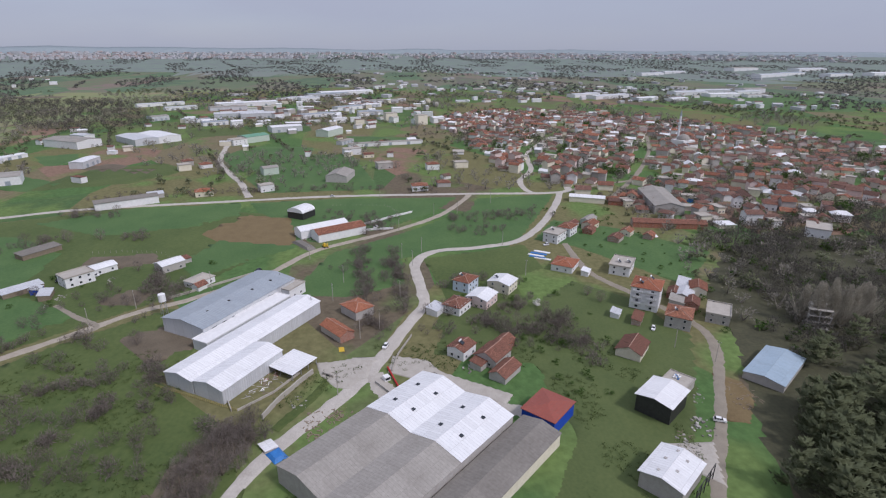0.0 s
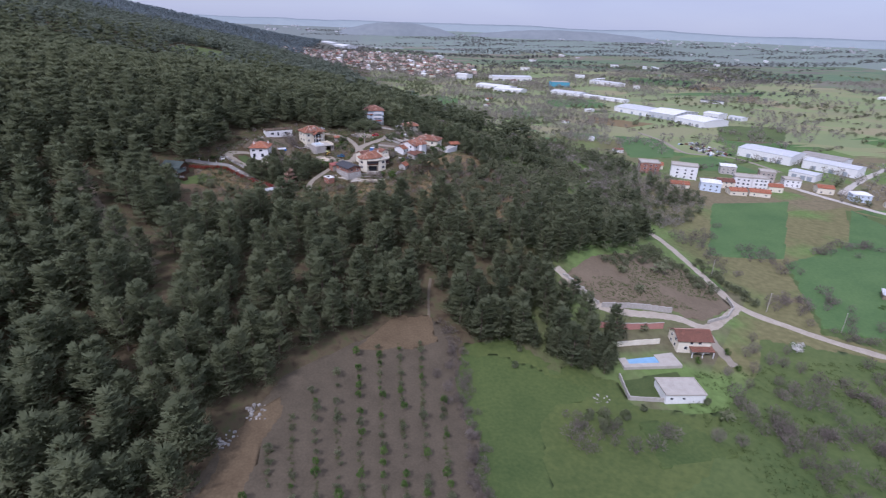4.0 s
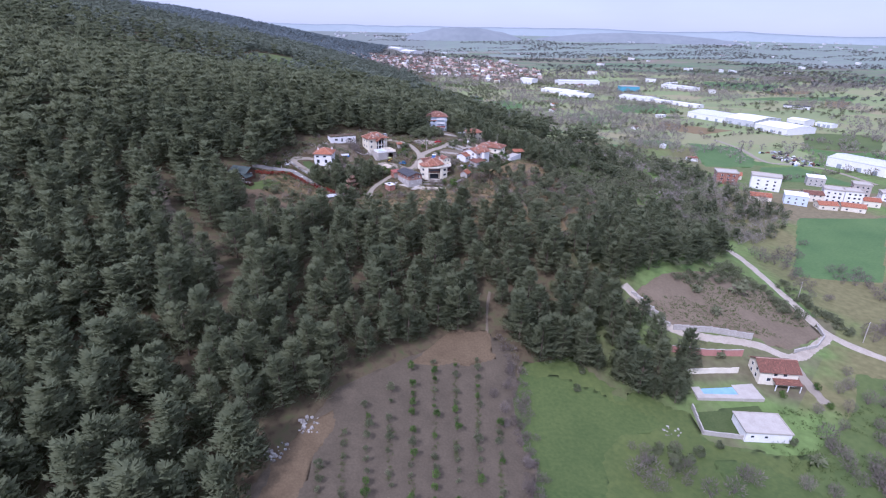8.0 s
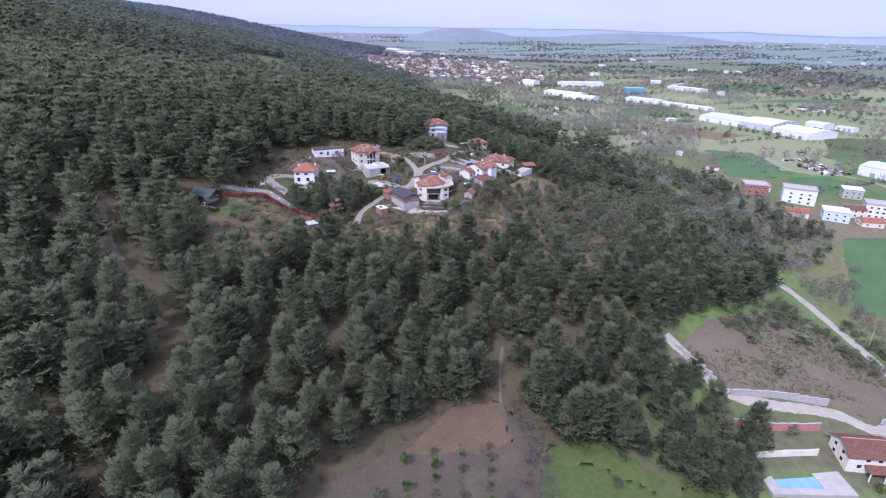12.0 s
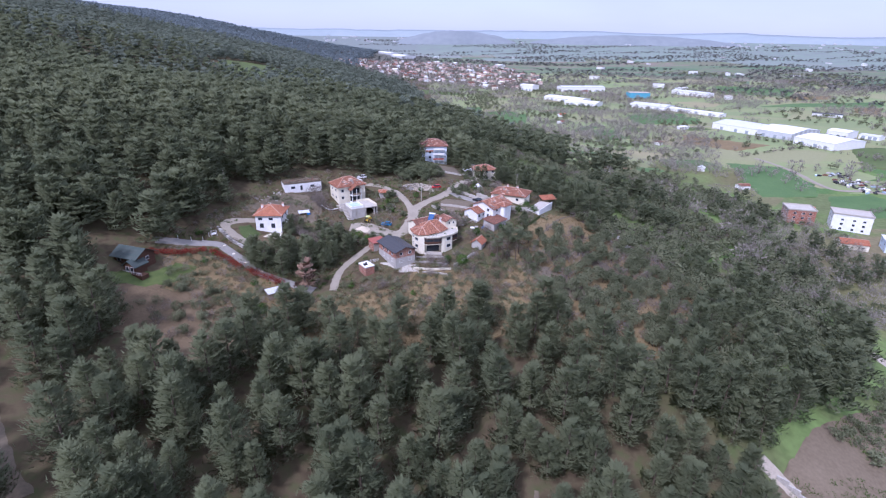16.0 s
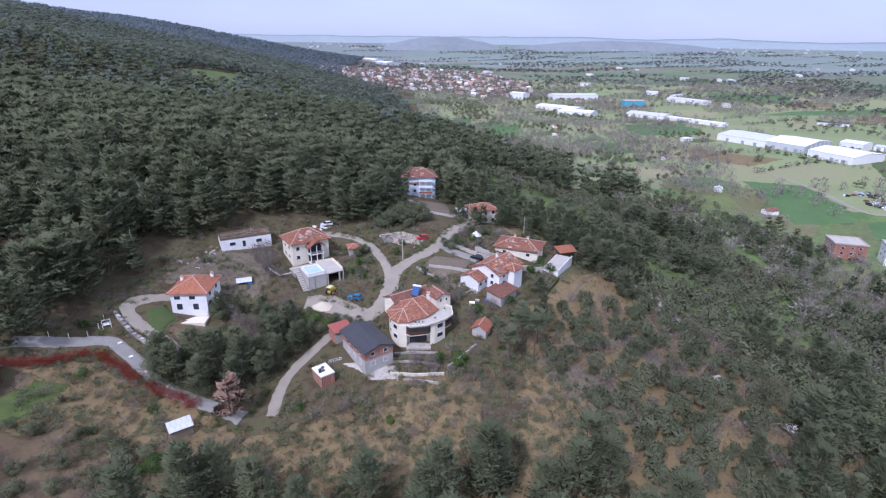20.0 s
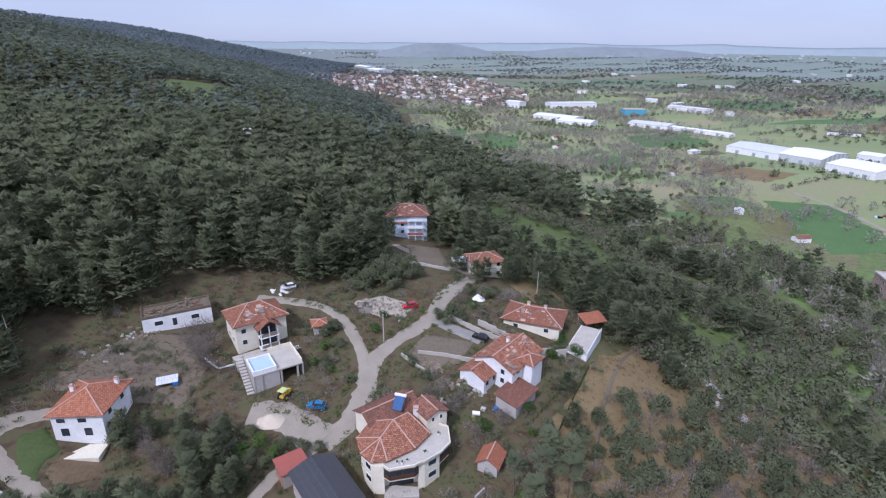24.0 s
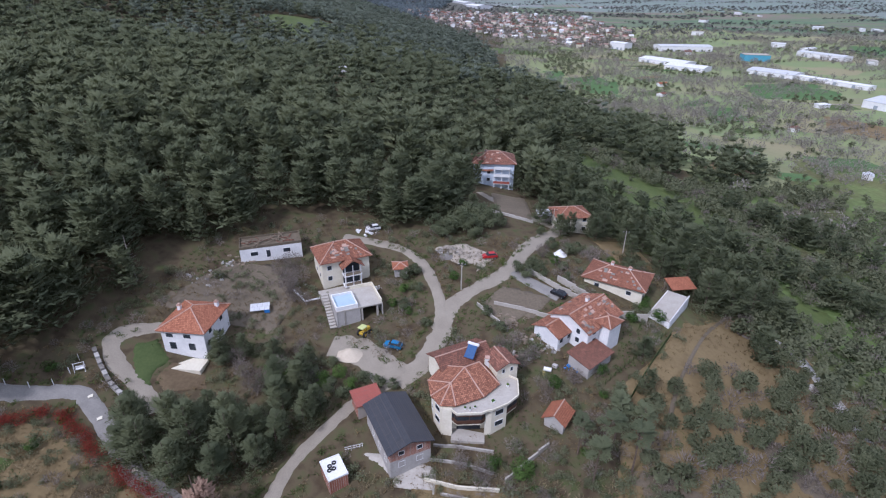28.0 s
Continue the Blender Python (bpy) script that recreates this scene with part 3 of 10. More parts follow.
def wooded_hill(x, y, long_, wide, top, turn):
    """A long low hill with an uneven back, standing on the far plain."""
    v, f, n, m = [], [], 40, 9
    c, s = math.cos(radians(turn)), math.sin(radians(turn))
    for i in range(n + 1):
        for j in range(m):
            u, w = i / n * 2 - 1, j / (m - 1) * 2 - 1
            z = max(0.0, 1 - u * u) ** 0.8 * (1 - w * w) * (1 + 0.12 * noise.noise((u * 5, w * 2, 2.0)) + 0.05 * noise.noise((u * 22, w * 6, 5.0)))
            px, py = x + u * long_ * c - w * wide * s, y + u * long_ * s + w * wide * c
            base = ground_at(px, py) - 6
            v.append((px, py, base + (top - base) * z))
    for i in range(n):
        for j in range(m - 1):
            a = i * m + j
            f.append((a, a + m, a + m + 1, a + 1))
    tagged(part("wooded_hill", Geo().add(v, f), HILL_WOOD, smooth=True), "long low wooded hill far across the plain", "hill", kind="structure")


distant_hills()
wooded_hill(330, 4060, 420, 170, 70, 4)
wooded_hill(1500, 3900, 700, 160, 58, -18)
# ---------------------------------------------------------------- houses and sheds
WINDOW_DATA = {}


def window_data(w, h):
    """Frame and pane of a window of that size, shared by all windows alike."""
    if (w, h) not in WINDOW_DATA:
        ring = [(x, y, z) for y in (-0.06, 0.06) for a, b, c in ((-w / 2, w / 2, 0.0), (-w / 2 + 0.07, w / 2 - 0.07, 0.07)) for x, z in ((a, c), (b, c), (b, h - c), (a, h - c))]
        fr = Geo().add(ring, [q for i in range(4) for k in ((i + 1) % 4,) for q in ((i, k, k + 4, i + 4), (i + 8, i + 12, k + 12, k + 8), (i, i + 8, k + 8, k), (i + 4, k + 4, k + 12, i + 12))])
        pane = Geo().box(0, 0.0, 0.03, w - 0.06, 0.05, h - 0.06)
        WINDOW_DATA[(w, h)] = (fr.mesh("window", FRAME), pane.mesh("pane", GLASS))
    return WINDOW_DATA[(w, h)]


def windows(parent, w, d, rows):
    """Rows of windows: side (f, b, l, r), sill height, places along the side from -1 to 1, width, height."""
    for side, z, spots, ww, hh in rows:
        for s in spots:
            turn, x, y = {"f": (0, s * w / 2, -d / 2), "b": (180, s * w / 2, d / 2), "l": (-90, -w / 2, s * d / 2), "r": (90, w / 2, s * d / 2)}[side]
            fr, pane = window_data(ww, hh)
            ob = part("window", fr, None, parent, at=pose(x, y, z, 0, 0, turn))
            part("pane", pane, None, ob)


def hip_roof(w, d, h, rise, o, t=0.2, short=None):
    W, D = w / 2 + o, d / 2 + o
    if W >= D:
        r = (W - D) if short is None else short
        ridge = ((-r, 0, h + rise), (r, 0, h + rise))
    else:
        r = (D - W) if short is None else short
        ridge = ((0, -r, h + rise), (0, r, h + rise))
    e = [(-W, -D, h), (W, -D, h), (W, D, h), (-W, D, h)]
    low = [(x, y, z - t) for x, y, z in e]
    top = [(0, 1, 5, 4), (1, 2, 5), (2, 3, 4, 5), (3, 0, 4)] if W >= D else [(0, 1, 4), (1, 2, 5, 4), (2, 3, 5), (3, 0, 4, 5)]
    g = Geo().add(e + list(ridge) + low, top + [(9, 8, 7, 6)] + [(i + 6, (i + 1) % 4 + 6, (i + 1) % 4, i) for i in range(4)])
    lines = [ridge] + ([(e[0], ridge[0]), (e[3], ridge[0]), (e[1], ridge[1]), (e[2], ridge[1])] if W >= D else [(e[0], ridge[0]), (e[1], ridge[0]), (e[2], ridge[1]), (e[3], ridge[1])])
    return g, lines


def gable_roof(w, d, h, rise, o, t=0.16, side=None):
    W, D, s = w / 2 + (o if side is None else side), d / 2 + o, rise / (d / 2)
    low, top = h - o * s, h + rise
    ring = [(-D, low), (0, top), (D, low), (D, low - t), (0, top - t), (-D, low - t)]
    p = [(-W, y, z) for y, z in ring] + [(W, y, z) for y, z in ring]
    f = [(0, 1, 4, 5), (1, 2, 3, 4), (11, 10, 7, 6), (10, 9, 8, 7)]
    f += [(i + 6, (i + 1) % 6 + 6, (i + 1) % 6, i) for i in range(6)]
    return Geo().add(p, f), [((-W, 0, top), (W, 0, top))]


def building(name, label, x, y, rot, w, d, h, roof, wall, roof_mat, rise=1.6, over=0.5, rows=(), chimneys=(), category="house", group="", z=None, caps=True, slope=0.0, base=None):
    """A house or shed: walls, roof with its ridge along local x, windows, chimneys; the front looks along local -y."""
    c, s = math.cos(radians(rot)), math.sin(radians(rot))
    corners = [ground_at(x + a * w / 2 * c - b * d / 2 * s, y + a * w / 2 * s + b * d / 2 * c) for a, b in ((-1, -1), (1, -1), (1, 1), (-1, 1))]
    z = sum(corners) / 4 if z is None else z
    deep = z - min(corners) + 0.5
    ob = thing(name, label, category, pose(x, y, z, 0, 0, rot), group)
    g = Geo()
    if base:
        g.box(0, 0, base, w, d, h - base)
        part("base_wall", Geo().box(0, 0, -deep, w + 0.06, d + 0.06, deep + base), GREY_WALL, ob)
    else:
        g.box(0, 0, -deep, w, d, h + deep)
    lines = []
    if roof == "hip":
        r, lines = hip_roof(w, d, h + 0.02, rise, over)
    elif roof == "gable":
        r, lines = gable_roof(w, d, h, rise, over)
        for sx in (-1, 1):
            a = sx * (w / 2 - 0.01)
            b = sx * (w / 2 - 0.25)
            g.add([(a, -d / 2, h), (a, d / 2, h), (a, 0, h + rise - 0.17), (b, -d / 2, h), (b, d / 2, h), (b, 0, h + rise - 0.17)], [(0, 1, 2), (5, 4, 3), (0, 2, 5, 3), (1, 4, 5, 2)])
    elif roof == "shed":
        W, D = w / 2 + over, d / 2 + over
        r = Geo().slab([(-W, -D, h + 0.2), (W, -D, h + 0.2), (W, D, h + 0.2 + rise), (-W, D, h + 0.2 + rise)], 0.14)
        g.add([(-w / 2, -d / 2, h), (w / 2, -d / 2, h), (w / 2, d / 2, h), (-w / 2, d / 2, h), (w / 2, d / 2, h + rise), (-w / 2, d / 2, h + rise)], [(2, 3, 5, 4), (0, 1, 4, 5), (1, 2, 4), (3, 0, 5)])
    elif roof == "arch":
        r = Geo()
        pts = [(math.cos(a) * (d / 2 + 0.1), math.sin(a) * rise) for a in np.linspace(0, math.pi, 13)]
        p = [(-w / 2 - 0.2, yy, h + zz) for yy, zz in pts] + [(w / 2 + 0.2, yy, h + zz) for yy, zz in pts]
        r.add(p, [(i, i + 1, i + 14, i + 13) for i in range(12)] + [tuple(range(13)), tuple(range(13, 26))[::-1]])
    else:
        r = Geo().box(0, 0, h, w + 2 * over, d + 2 * over, 0.22)
        for a, b, sx, sy in ((0, -1, w + 2 * over, 0.2), (0, 1, w + 2 * over, 0.2), (-1, 0, 0.2, d + 2 * over - 0.42), (1, 0, 0.2, d + 2 * over - 0.42)):
            r.box(a * (w / 2 + over - 0.1), b * (d / 2 + over - 0.1), h + 0.222, sx, sy, max(rise, 0.05))
    part("wall", g, wall, ob)
    part("roof", r, roof_mat, ob)
    if caps and roof in ("hip", "gable") and roof_mat in (TILE, NEW_TILE, OLD_TILE):
        for a, b in lines:
            if (Vector(a) - Vector(b)).length > 0.5:
                part("ridge_cap", Geo().rod(a, b, 0.14, sides=5), RIDGE, ob)
    for cx, cy, top in chimneys:
        ch = part("chimney", Geo().box(cx, cy, h - 0.5, 0.7, 0.7, top + 0.5), WHITE, ob)
        part("chimney_cap", Geo().box(cx, cy, h + top, 0.9, 0.9, 0.14).box(cx, cy, h + top + 0.14, 0.5, 0.5, 0.25), RIDGE, ch)
    windows(ob, w, d, rows)
    return ob


def merge_into(wing, house):
    """Hands the parts of a wing over to the house that it belongs to."""
    m = house.matrix_basis.inverted() @ wing.matrix_basis
    for ob in list(wing.children):
        ob.parent = house
        ob.matrix_basis = m @ ob.matrix_basis
    bpy.data.objects.remove(wing)


TWO_STOREY = (("f", 0.9, (-0.6, 0.0, 0.6), 1.3, 1.3), ("f", 3.8, (-0.6, 0.0, 0.6), 1.3, 1.3), ("l", 0.9, (-0.5, 0.5), 1.1, 1.3), ("l", 3.8, (-0.5, 0.5), 1.1, 1.3), ("r", 0.9, (-0.5, 0.5), 1.1, 1.3), ("r", 3.8, (-0.5, 0.5), 1.1, 1.3))
ONE_STOREY = (("f", 0.9, (-0.55, 0.55), 1.3, 1.2), ("l", 0.9, (-0.4, 0.4), 1.1, 1.2), ("r", 0.9, (-0.4, 0.4), 1.1, 1.2))

# ---------------------------------------------------------------- roads and fields
ribbon("road", [(36, 367.3), (24.8, 350.9), (17.8, 336), (7.7, 326), (3.7, 319.6), (2.7, 312.4), (-0.3, 304.1), (-5.3, 298.7)], 5.2, DIRT, "pale worn dirt lane through the hamlet", "road")
ribbon("road", [(10.3, 394.4), (22.6, 379), (36, 367.3)], 4.0, DIRT, "pale dirt lane up to the top house", "road", lift=0.12)
ribbon("road", [(-27.6, 348.8), (-12.5, 345.8), (-4.4, 338.8), (0.7, 327.3), (2.7, 317.5)], 3.2, DIRT, "grey-brown dirt lane curving past the pool terrace", "road", lift=0.17)
ribbon("road", [(-5.3, 299.7), (-14.3, 307), (-21.3, 308.3)], 7.0, DIRT, "pale dirt yard by the sand pile", "road", lift=0.19)
ribbon("road", [(-3.3, 299.9), (-11.3, 295.2), (-18.3, 285.7), (-22.3, 277.5), (-23.3, 267.4)], 3.0, DIRT, "narrow grey lane down beside the dark-roofed house", "road")
ribbon("road", [(-50, 287), (-53, 290), (-57.5, 292.6), (-63.5, 296.6), (-66, 300.5), (-64.5, 304), (-59.5, 306.5), (-55.3, 307.5)], 3.9, DIRT, "curved pale paved drive to the white house", "driveway")
ribbon("road", [(-83.1, 282.1), (-72.1, 285.3), (-65.2, 287.5), (-59.2, 284), (-54.2, 280.3), (-46.3, 273.9), (-37.3, 270.5), (-29.3, 267)], 3.6, PAVING, "pale paved road beside the red hedge", "road", lift=0.2)
ribbon("road", [(19.8, 336.2), (24.9, 331.5), (31, 326.9)], 3.6, PAVING, "pale concrete drive with a parked car", "driveway", lift=0.2)
ribbon("road", [(160.6, 303.1), (165.3, 290.1), (172.7, 265.4), (171.8, 239.3), (170.9, 214.4), (171.2, 193.1), (183.9, 177), (197.4, 162), (215, 145), (237, 125), (248, 108), (278, 77), (316, 55), (351, 10), (389, -27), (437, -52), (450, -56)], 5.6, PALE_DIRT, "long pale dirt road along the foot of the hill", "road")
ribbon("road", [(171.1, 192.1), (161, 185), (145, 176.2), (133.1, 182.1), (111.2, 184.5), (99.3, 188.8), (91.7, 201.5), (87.9, 207.9)], 4.4, PALE_DIRT, "dirt track between stone wall and pink wall", "road", lift=0.18)
ribbon("road", [(143, 175), (141.5, 164), (141.5, 152)], 4.6, DIRT, "dusty grey-brown drive beside the tiled house", "driveway")
ribbon("road", [(90, 58), (121, 49), (141, 39), (149, 33), (159, 26), (170, 19), (184, 12), (203, 5), (225, -4), (240, -9), (265, -7), (293, -6), (311, -18), (317, -47), (329, -75), (364, -99), (415, -123), (451, -136)], 6.6, GRAVEL, "winding pale gravel road between the sheds and the town", "road")
ribbon("road", [(360, 400), (376, 340), (396, 293), (417, 245), (438, 127), (448, 55), (450, -56), (451, -136), (480, -150), (540, -170), (600, -210), (700, -230)], 7.0, GRAVEL, "straight pale road along the edge of the town", "road", lift=0.16)
ribbon("road", [(447, 129), (500, 150), (534, 168), (606, 201), (719, 225)], 7.0, GRAVEL, "pale farm road through green fields", "road")
ribbon("road", [(100, -80), (120, -91), (157, -113), (201, -132), (240, -118), (274, -103), (321, -103)], 5.0, DIRT, "brown dirt lane past the scattered houses", "road")
ribbon("road", [(451, -136), (452, -111), (495, -110), (545, -132), (640, -150), (760, -210)], 6.0, GRAVEL, "pale street into the town", "road", lift=0.2)
ribbon("road", [(177, 13), (167, 9), (160, 2), (152, -12)], 8.0, CONCRETE, "pale concrete yard in front of the big shed", "yard", lift=0.2)
ribbon("road", [(168, 2), (150, -42)], 6.0, CONCRETE, "pale concrete strip behind the big shed", "yard", lift=0.22)
ribbon("path", [(26.8, 177.6), (27.9, 189.8), (30.1, 200.1)], 1.3, SOIL, "brown track climbing out of the orchard", "path")
ribbon("path", [(-71.3, 187.5), (-83.2, 199.3), (-97.2, 217.5), (-107.2, 231.7), (-117, 248.1)], 7.0, SOIL, "bare brown firebreak between the pines", "path")

sheet("orchard_ground", [(-48, 90), (-38, 116), (-32, 126), (-24, 145.9), (-2, 164.5), (25.9, 181.6), (35.8, 173.5), (35.9, 149.9), (33, 110), (30, 80)], ORCHARD_SOIL, "bare grey-brown orchard soil", "soil", step=2)
sheet("bare_ground", [(-3, 160), (12, 178), (26, 181), (29, 168), (20, 165), (2, 161)], RED_SOIL, "reddish dug soil at the top of the orchard", "soil", lift=0.16, step=1.0, ragged=3)
sheet("bare_ground", [(-40, 100), (-37, 118), (-30, 131), (-22, 139), (-22, 132), (-27, 120), (-28, 100)], RED_SOIL, "reddish soil along the orchard's edge", "soil", lift=0.16, step=1.0, ragged=3)
sheet("meadow", [(37.7, 169.6), (59.7, 159.6), (89.9, 149.8), (92, 138), (118, 128), (149.8, 149.8), (164.1, 168.8), (197.6, 155.1), (240, 112), (225, 80), (178, 92), (150, 60), (120, 46), (60, 40), (34, 60), (36, 110)], MEADOW, "rough yellow-green meadow below the wood", "meadow", step=3, ragged=5)
sheet("meadow", [(37.8, 167.6), (56.6, 173.4), (69.7, 159.6), (91.9, 149.8), (92, 138), (118, 126), (100, 104), (70, 90), (36, 96)], CLOVER, "deep green clover meadow below the wood", "meadow", lift=0.16, step=2, ragged=5)
sheet("meadow", [(32, 150), (37, 165), (54, 163), (64, 157), (80, 149), (84, 142), (66, 139), (58, 131), (53, 113), (50, 92), (31, 92), (31, 112), (36, 127), (32, 134)], GRASS, "lush green grass beside the orchard", "meadow", lift=0.22, step=1.5, ragged=3)
sheet("meadow", [(90, 130), (103, 128), (111, 121), (116, 110), (86, 108)], GRASS, "lush green grass below the annex", "meadow", lift=0.22, step=1.5, ragged=3)
sheet("field", [(195.1, 169.8), (250, 118), (300, 90), (400, 100), (420, 220), (360, 330), (300, 260), (235.1, 240.5)], MEADOW, "uneven yellow-green pasture beyond the road", "field")
sheet("field", [(193.2, 249.7), (240.1, 245.3), (330, 350), (260, 345), (223.1, 290.8)], FIELD, "bright green wheat strip beside the thicket", "field")
sheet("field", [(252, 60), (310, 46), (345, 6), (400, -50), (435, -60), (446, -130), (418, -118), (364, -92), (322, -72), (300, 2), (262, 0), (246, 30)], FIELD, "bright green wheat between two roads", "field", lift=0.08)
sheet("field", [(330, 60), (360, 12), (395, -22), (440, -46), (441, 50), (430, 124), (400, 110)], FIELD, "green field beside the road", "field", lift=0.11)
sheet("field", [(314, -108), (330, -84), (372, -108), (350, -150), (300, -190), (250, -150), (280, -130)], FIELD, "green field at the edge of the town", "field")
sheet("field", [(240, -20), (300, -10), (312, -50), (322, -76), (280, -80), (268, -60), (200, -60), (212, -10)], MEADOW, "green pasture inside the road's bend", "field", lift=0.12)
sheet("field", [(460, 120), (520, 152), (640, 130), (640, 60), (470, 20)], FIELD, "green field between town and sheds", "field")
sheet("bare_ground", [(85.7, 199.6), (99.3, 188.8), (134.1, 187), (145, 180), (167.1, 191), (168, 214.4), (150.7, 235.4), (126.3, 225.6), (108.1, 217.8)], PALE_SOIL, "dry pale-brown clearing above the stone wall", "ground", lift=0.09, step=2, ragged=4)
sheet("lawn", [(-62, 301), (-58, 303.5), (-55.5, 301.5), (-53, 299), (-55, 296), (-53.5, 291.5), (-58, 293.5)], LAWN, "green lawn in front of the white house", "lawn", lift=0.24, step=1.0, ragged=0.5)
sheet("bare_ground", [(-53, 299), (-46, 299), (-43, 294), (-51, 291.5), (-54, 294)], RED_SOIL, "brown dug plot in front of the white house", "garden", lift=0.2, step=1.0, ragged=1.2)
sheet("bare_ground", [(12, 323), (17, 330), (29, 326.5), (24, 318)], SOIL, "bare walled garden plot beside the lane", "garden", lift=0.2, step=1.0, ragged=0.8)
sheet("bare_ground", [(14, 396), (27, 398), (28, 371), (16, 377)], SOIL, "bare brown terrace below the top house", "garden", lift=0.22, step=1.2, ragged=1.0)
sheet("bare_ground", [(44, 366), (58, 376), (63, 352), (52, 346)], DRY, "dry brown slope behind the long bungalow", "ground", lift=0.2, step=1.2, ragged=4)
sheet("bare_ground", [(56, 321), (66, 328), (79, 338), (91, 335), (96, 323), (84, 312), (68, 306), (46, 298)], DRY, "dry brown grass slope below the garden fence", "ground", lift=0.2, step=1.2, ragged=5)
ribbon("path", [(79, 339), (66, 324), (54, 305), (47, 290)], 0.9, SOIL, "narrow brown footpath down the dry slope", "path", lift=0.34, step=1.5)
sheet("bare_ground", [(-85.1, 256.8), (-73.2, 262.9), (-59.2, 259.5), (-41.3, 249.4), (-45.3, 236.3), (-51.3, 225), (-65.3, 229.6), (-77.2, 241.2)], RED_SOIL, "red-brown cleared slope below the cottage", "ground", lift=0.2, step=1.2, ragged=5)
sheet("lawn", [(-90.1, 260.7), (-85.1, 256.8), (-77.2, 256.9), (-68.2, 265), (-66.2, 273.9), (-73.2, 272.7), (-78.1, 265.7)], CLOVER, "green lawn round the dark cottage", "lawn", lift=0.26, step=1.2, ragged=1.0)
sheet("lawn", [(92.9, 149.8), (92, 140), (103, 139), (117.9, 145.9), (117.8, 152.6)], LAWN, "green garden lawn inside low walls", "lawn", step=2, ragged=0.3)
sheet("bare_ground", [(-2.4, 345.9), (9.7, 334.2), (15.8, 343.9), (6.6, 349.9)], PALE_DIRT, "pale sandy yard beside the lane", "ground", step=1.0, ragged=3)
sheet("bare_ground", [(-63.2, 313.7), (-53.4, 331.6), (-37.5, 333.2), (-33.4, 320), (-35.4, 310), (-43.4, 313.3)], SOIL, "bare brown yard between the houses", "ground", step=1.2, ragged=4)
sheet("bare_ground", [(0.7, 278), (24.8, 277.3), (22.7, 259.7), (2.7, 252.7)], DRY, "dry grassy terraces below the garden", "ground", step=1.2, ragged=6)
sheet("bare_ground", [(-79.1, 274.4), (-65.2, 279.8), (-45.3, 271), (-29.3, 263), (-35.3, 244.7), (-61.2, 249.5)], DRY, "dry brown slope below the red hedge", "ground", step=1.2, ragged=6)
sheet("bare_ground", [(61.5, 327.6), (73.6, 323.8), (81.6, 304.9), (78.9, 254.2), (40.7, 254), (40.9, 278.9), (53.2, 304.3)], DRY, "dry grassy slope among olive trees", "ground", step=1.5, ragged=7)

sheet("bare_ground", [(30, 250), (38, 288), (52, 302), (68, 305), (97, 321), (112, 318), (126, 300), (120, 262), (92, 240), (60, 234)], DRY, "tawny dry grass below olive trees", "ground", lift=0.13, step=2.0, ragged=8)
sheet("bare_ground", [(-28, 262), (-4, 268), (26, 258), (34, 248), (18, 238), (-22, 240), (-34, 248)], DRY, "tawny dry grass on the slope below the hamlet", "ground", lift=0.13, step=1.6, ragged=7)
sheet("meadow", [(47.1, 384.9), (67.6, 360.5), (90.2, 363.5), (86.2, 396.5), (63.5, 407.4)], CLOVER, "green glade on the slope behind the hamlet", "meadow", step=2, ragged=5)
sheet("meadow", [(92.2, 358.3), (114.6, 345.5), (125, 360.6), (102.6, 377.8)], CLOVER, "small green glade among olive trees", "meadow", step=2, ragged=5)
sheet("meadow", [(59.3, 482.1), (113.5, 456.6), (111.1, 417.1), (86.2, 396.5), (65.5, 407.6), (46.9, 438.6), (40.6, 473.3)], CLOVER, "green clearing among pines and scrub", "meadow", step=4)
for poly, mat_, label in (
    ([(310, 611), (355, 593), (338, 525), (315, 488), (264, 481)], FIELD, "bright green field with rows of posts"),
    ([(322, 490), (365, 498), (375, 430), (312, 440), (302, 459)], FIELD, "bright green field behind the row of houses"),
    ([(506, 698), (606, 683), (516, 578), (436, 590)], MEADOW, "yellow-green pasture beside the big sheds"),
    ([(349, 783), (384, 738), (422, 709), (358, 673), (322, 722)], DRY, "bare straw-coloured field beside the big sheds"),
    ([(92, 1003), (124, 1010), (110, 934), (90, 933)], FIELD, "small bright green field at the wood's edge"),
    ([(135, 955), (180, 937), (165, 852), (122, 857)], FIELD, "bright green field below the wood"),
    ([(236, 800), (274, 800), (264, 746), (220, 724)], FIELD, "small bright green field among scrub"),
    ([(339, 946), (420, 975), (440, 909), (411, 861), (314, 855)], FIELD, "green field in front of the long sheds"),
    ([(-33, 1125), (6, 1150), (103, 1240), (95, 1143), (-4, 1086)], MEADOW, "green strip between wood and village"),
    ([(746, 1445), (924, 1394), (795, 1216), (667, 1262)], FIELD, "green wheat field on the plain"),
    ([(615, 1051), (706, 1051), (854, 1055), (926, 1135), (713, 1102)], FIELD, "long green field on the plain"),
    ([(784, 1217), (906, 1249), (848, 1177), (748, 1151)], DRY, "straw-coloured stubble field on the plain"),
    ([(795, 1052), (846, 1047), (766, 959), (745, 987)], DRY, "brown stubble field on the plain"),
    ([(-250, 850), (-190, 815), (-150, 905), (-196, 945), (-245, 905)], CLOVER, "dull green clearing high in the pine wood"),
    ([(-196, 548), (-150, 520), (-138, 540), (-176, 572)], SOIL, "bare brown clearing in the pine wood"),
):
    sheet("field", poly, mat_, label, "field", lift=0.3, step=5, ragged=6)
ribbon("road", [(355, 634), (355, 582), (343, 514), (370, 506), (388, 485), (393, 435)], 5.0, DIRT, "pale farm track past the scrapyard", "road", lift=0.4)
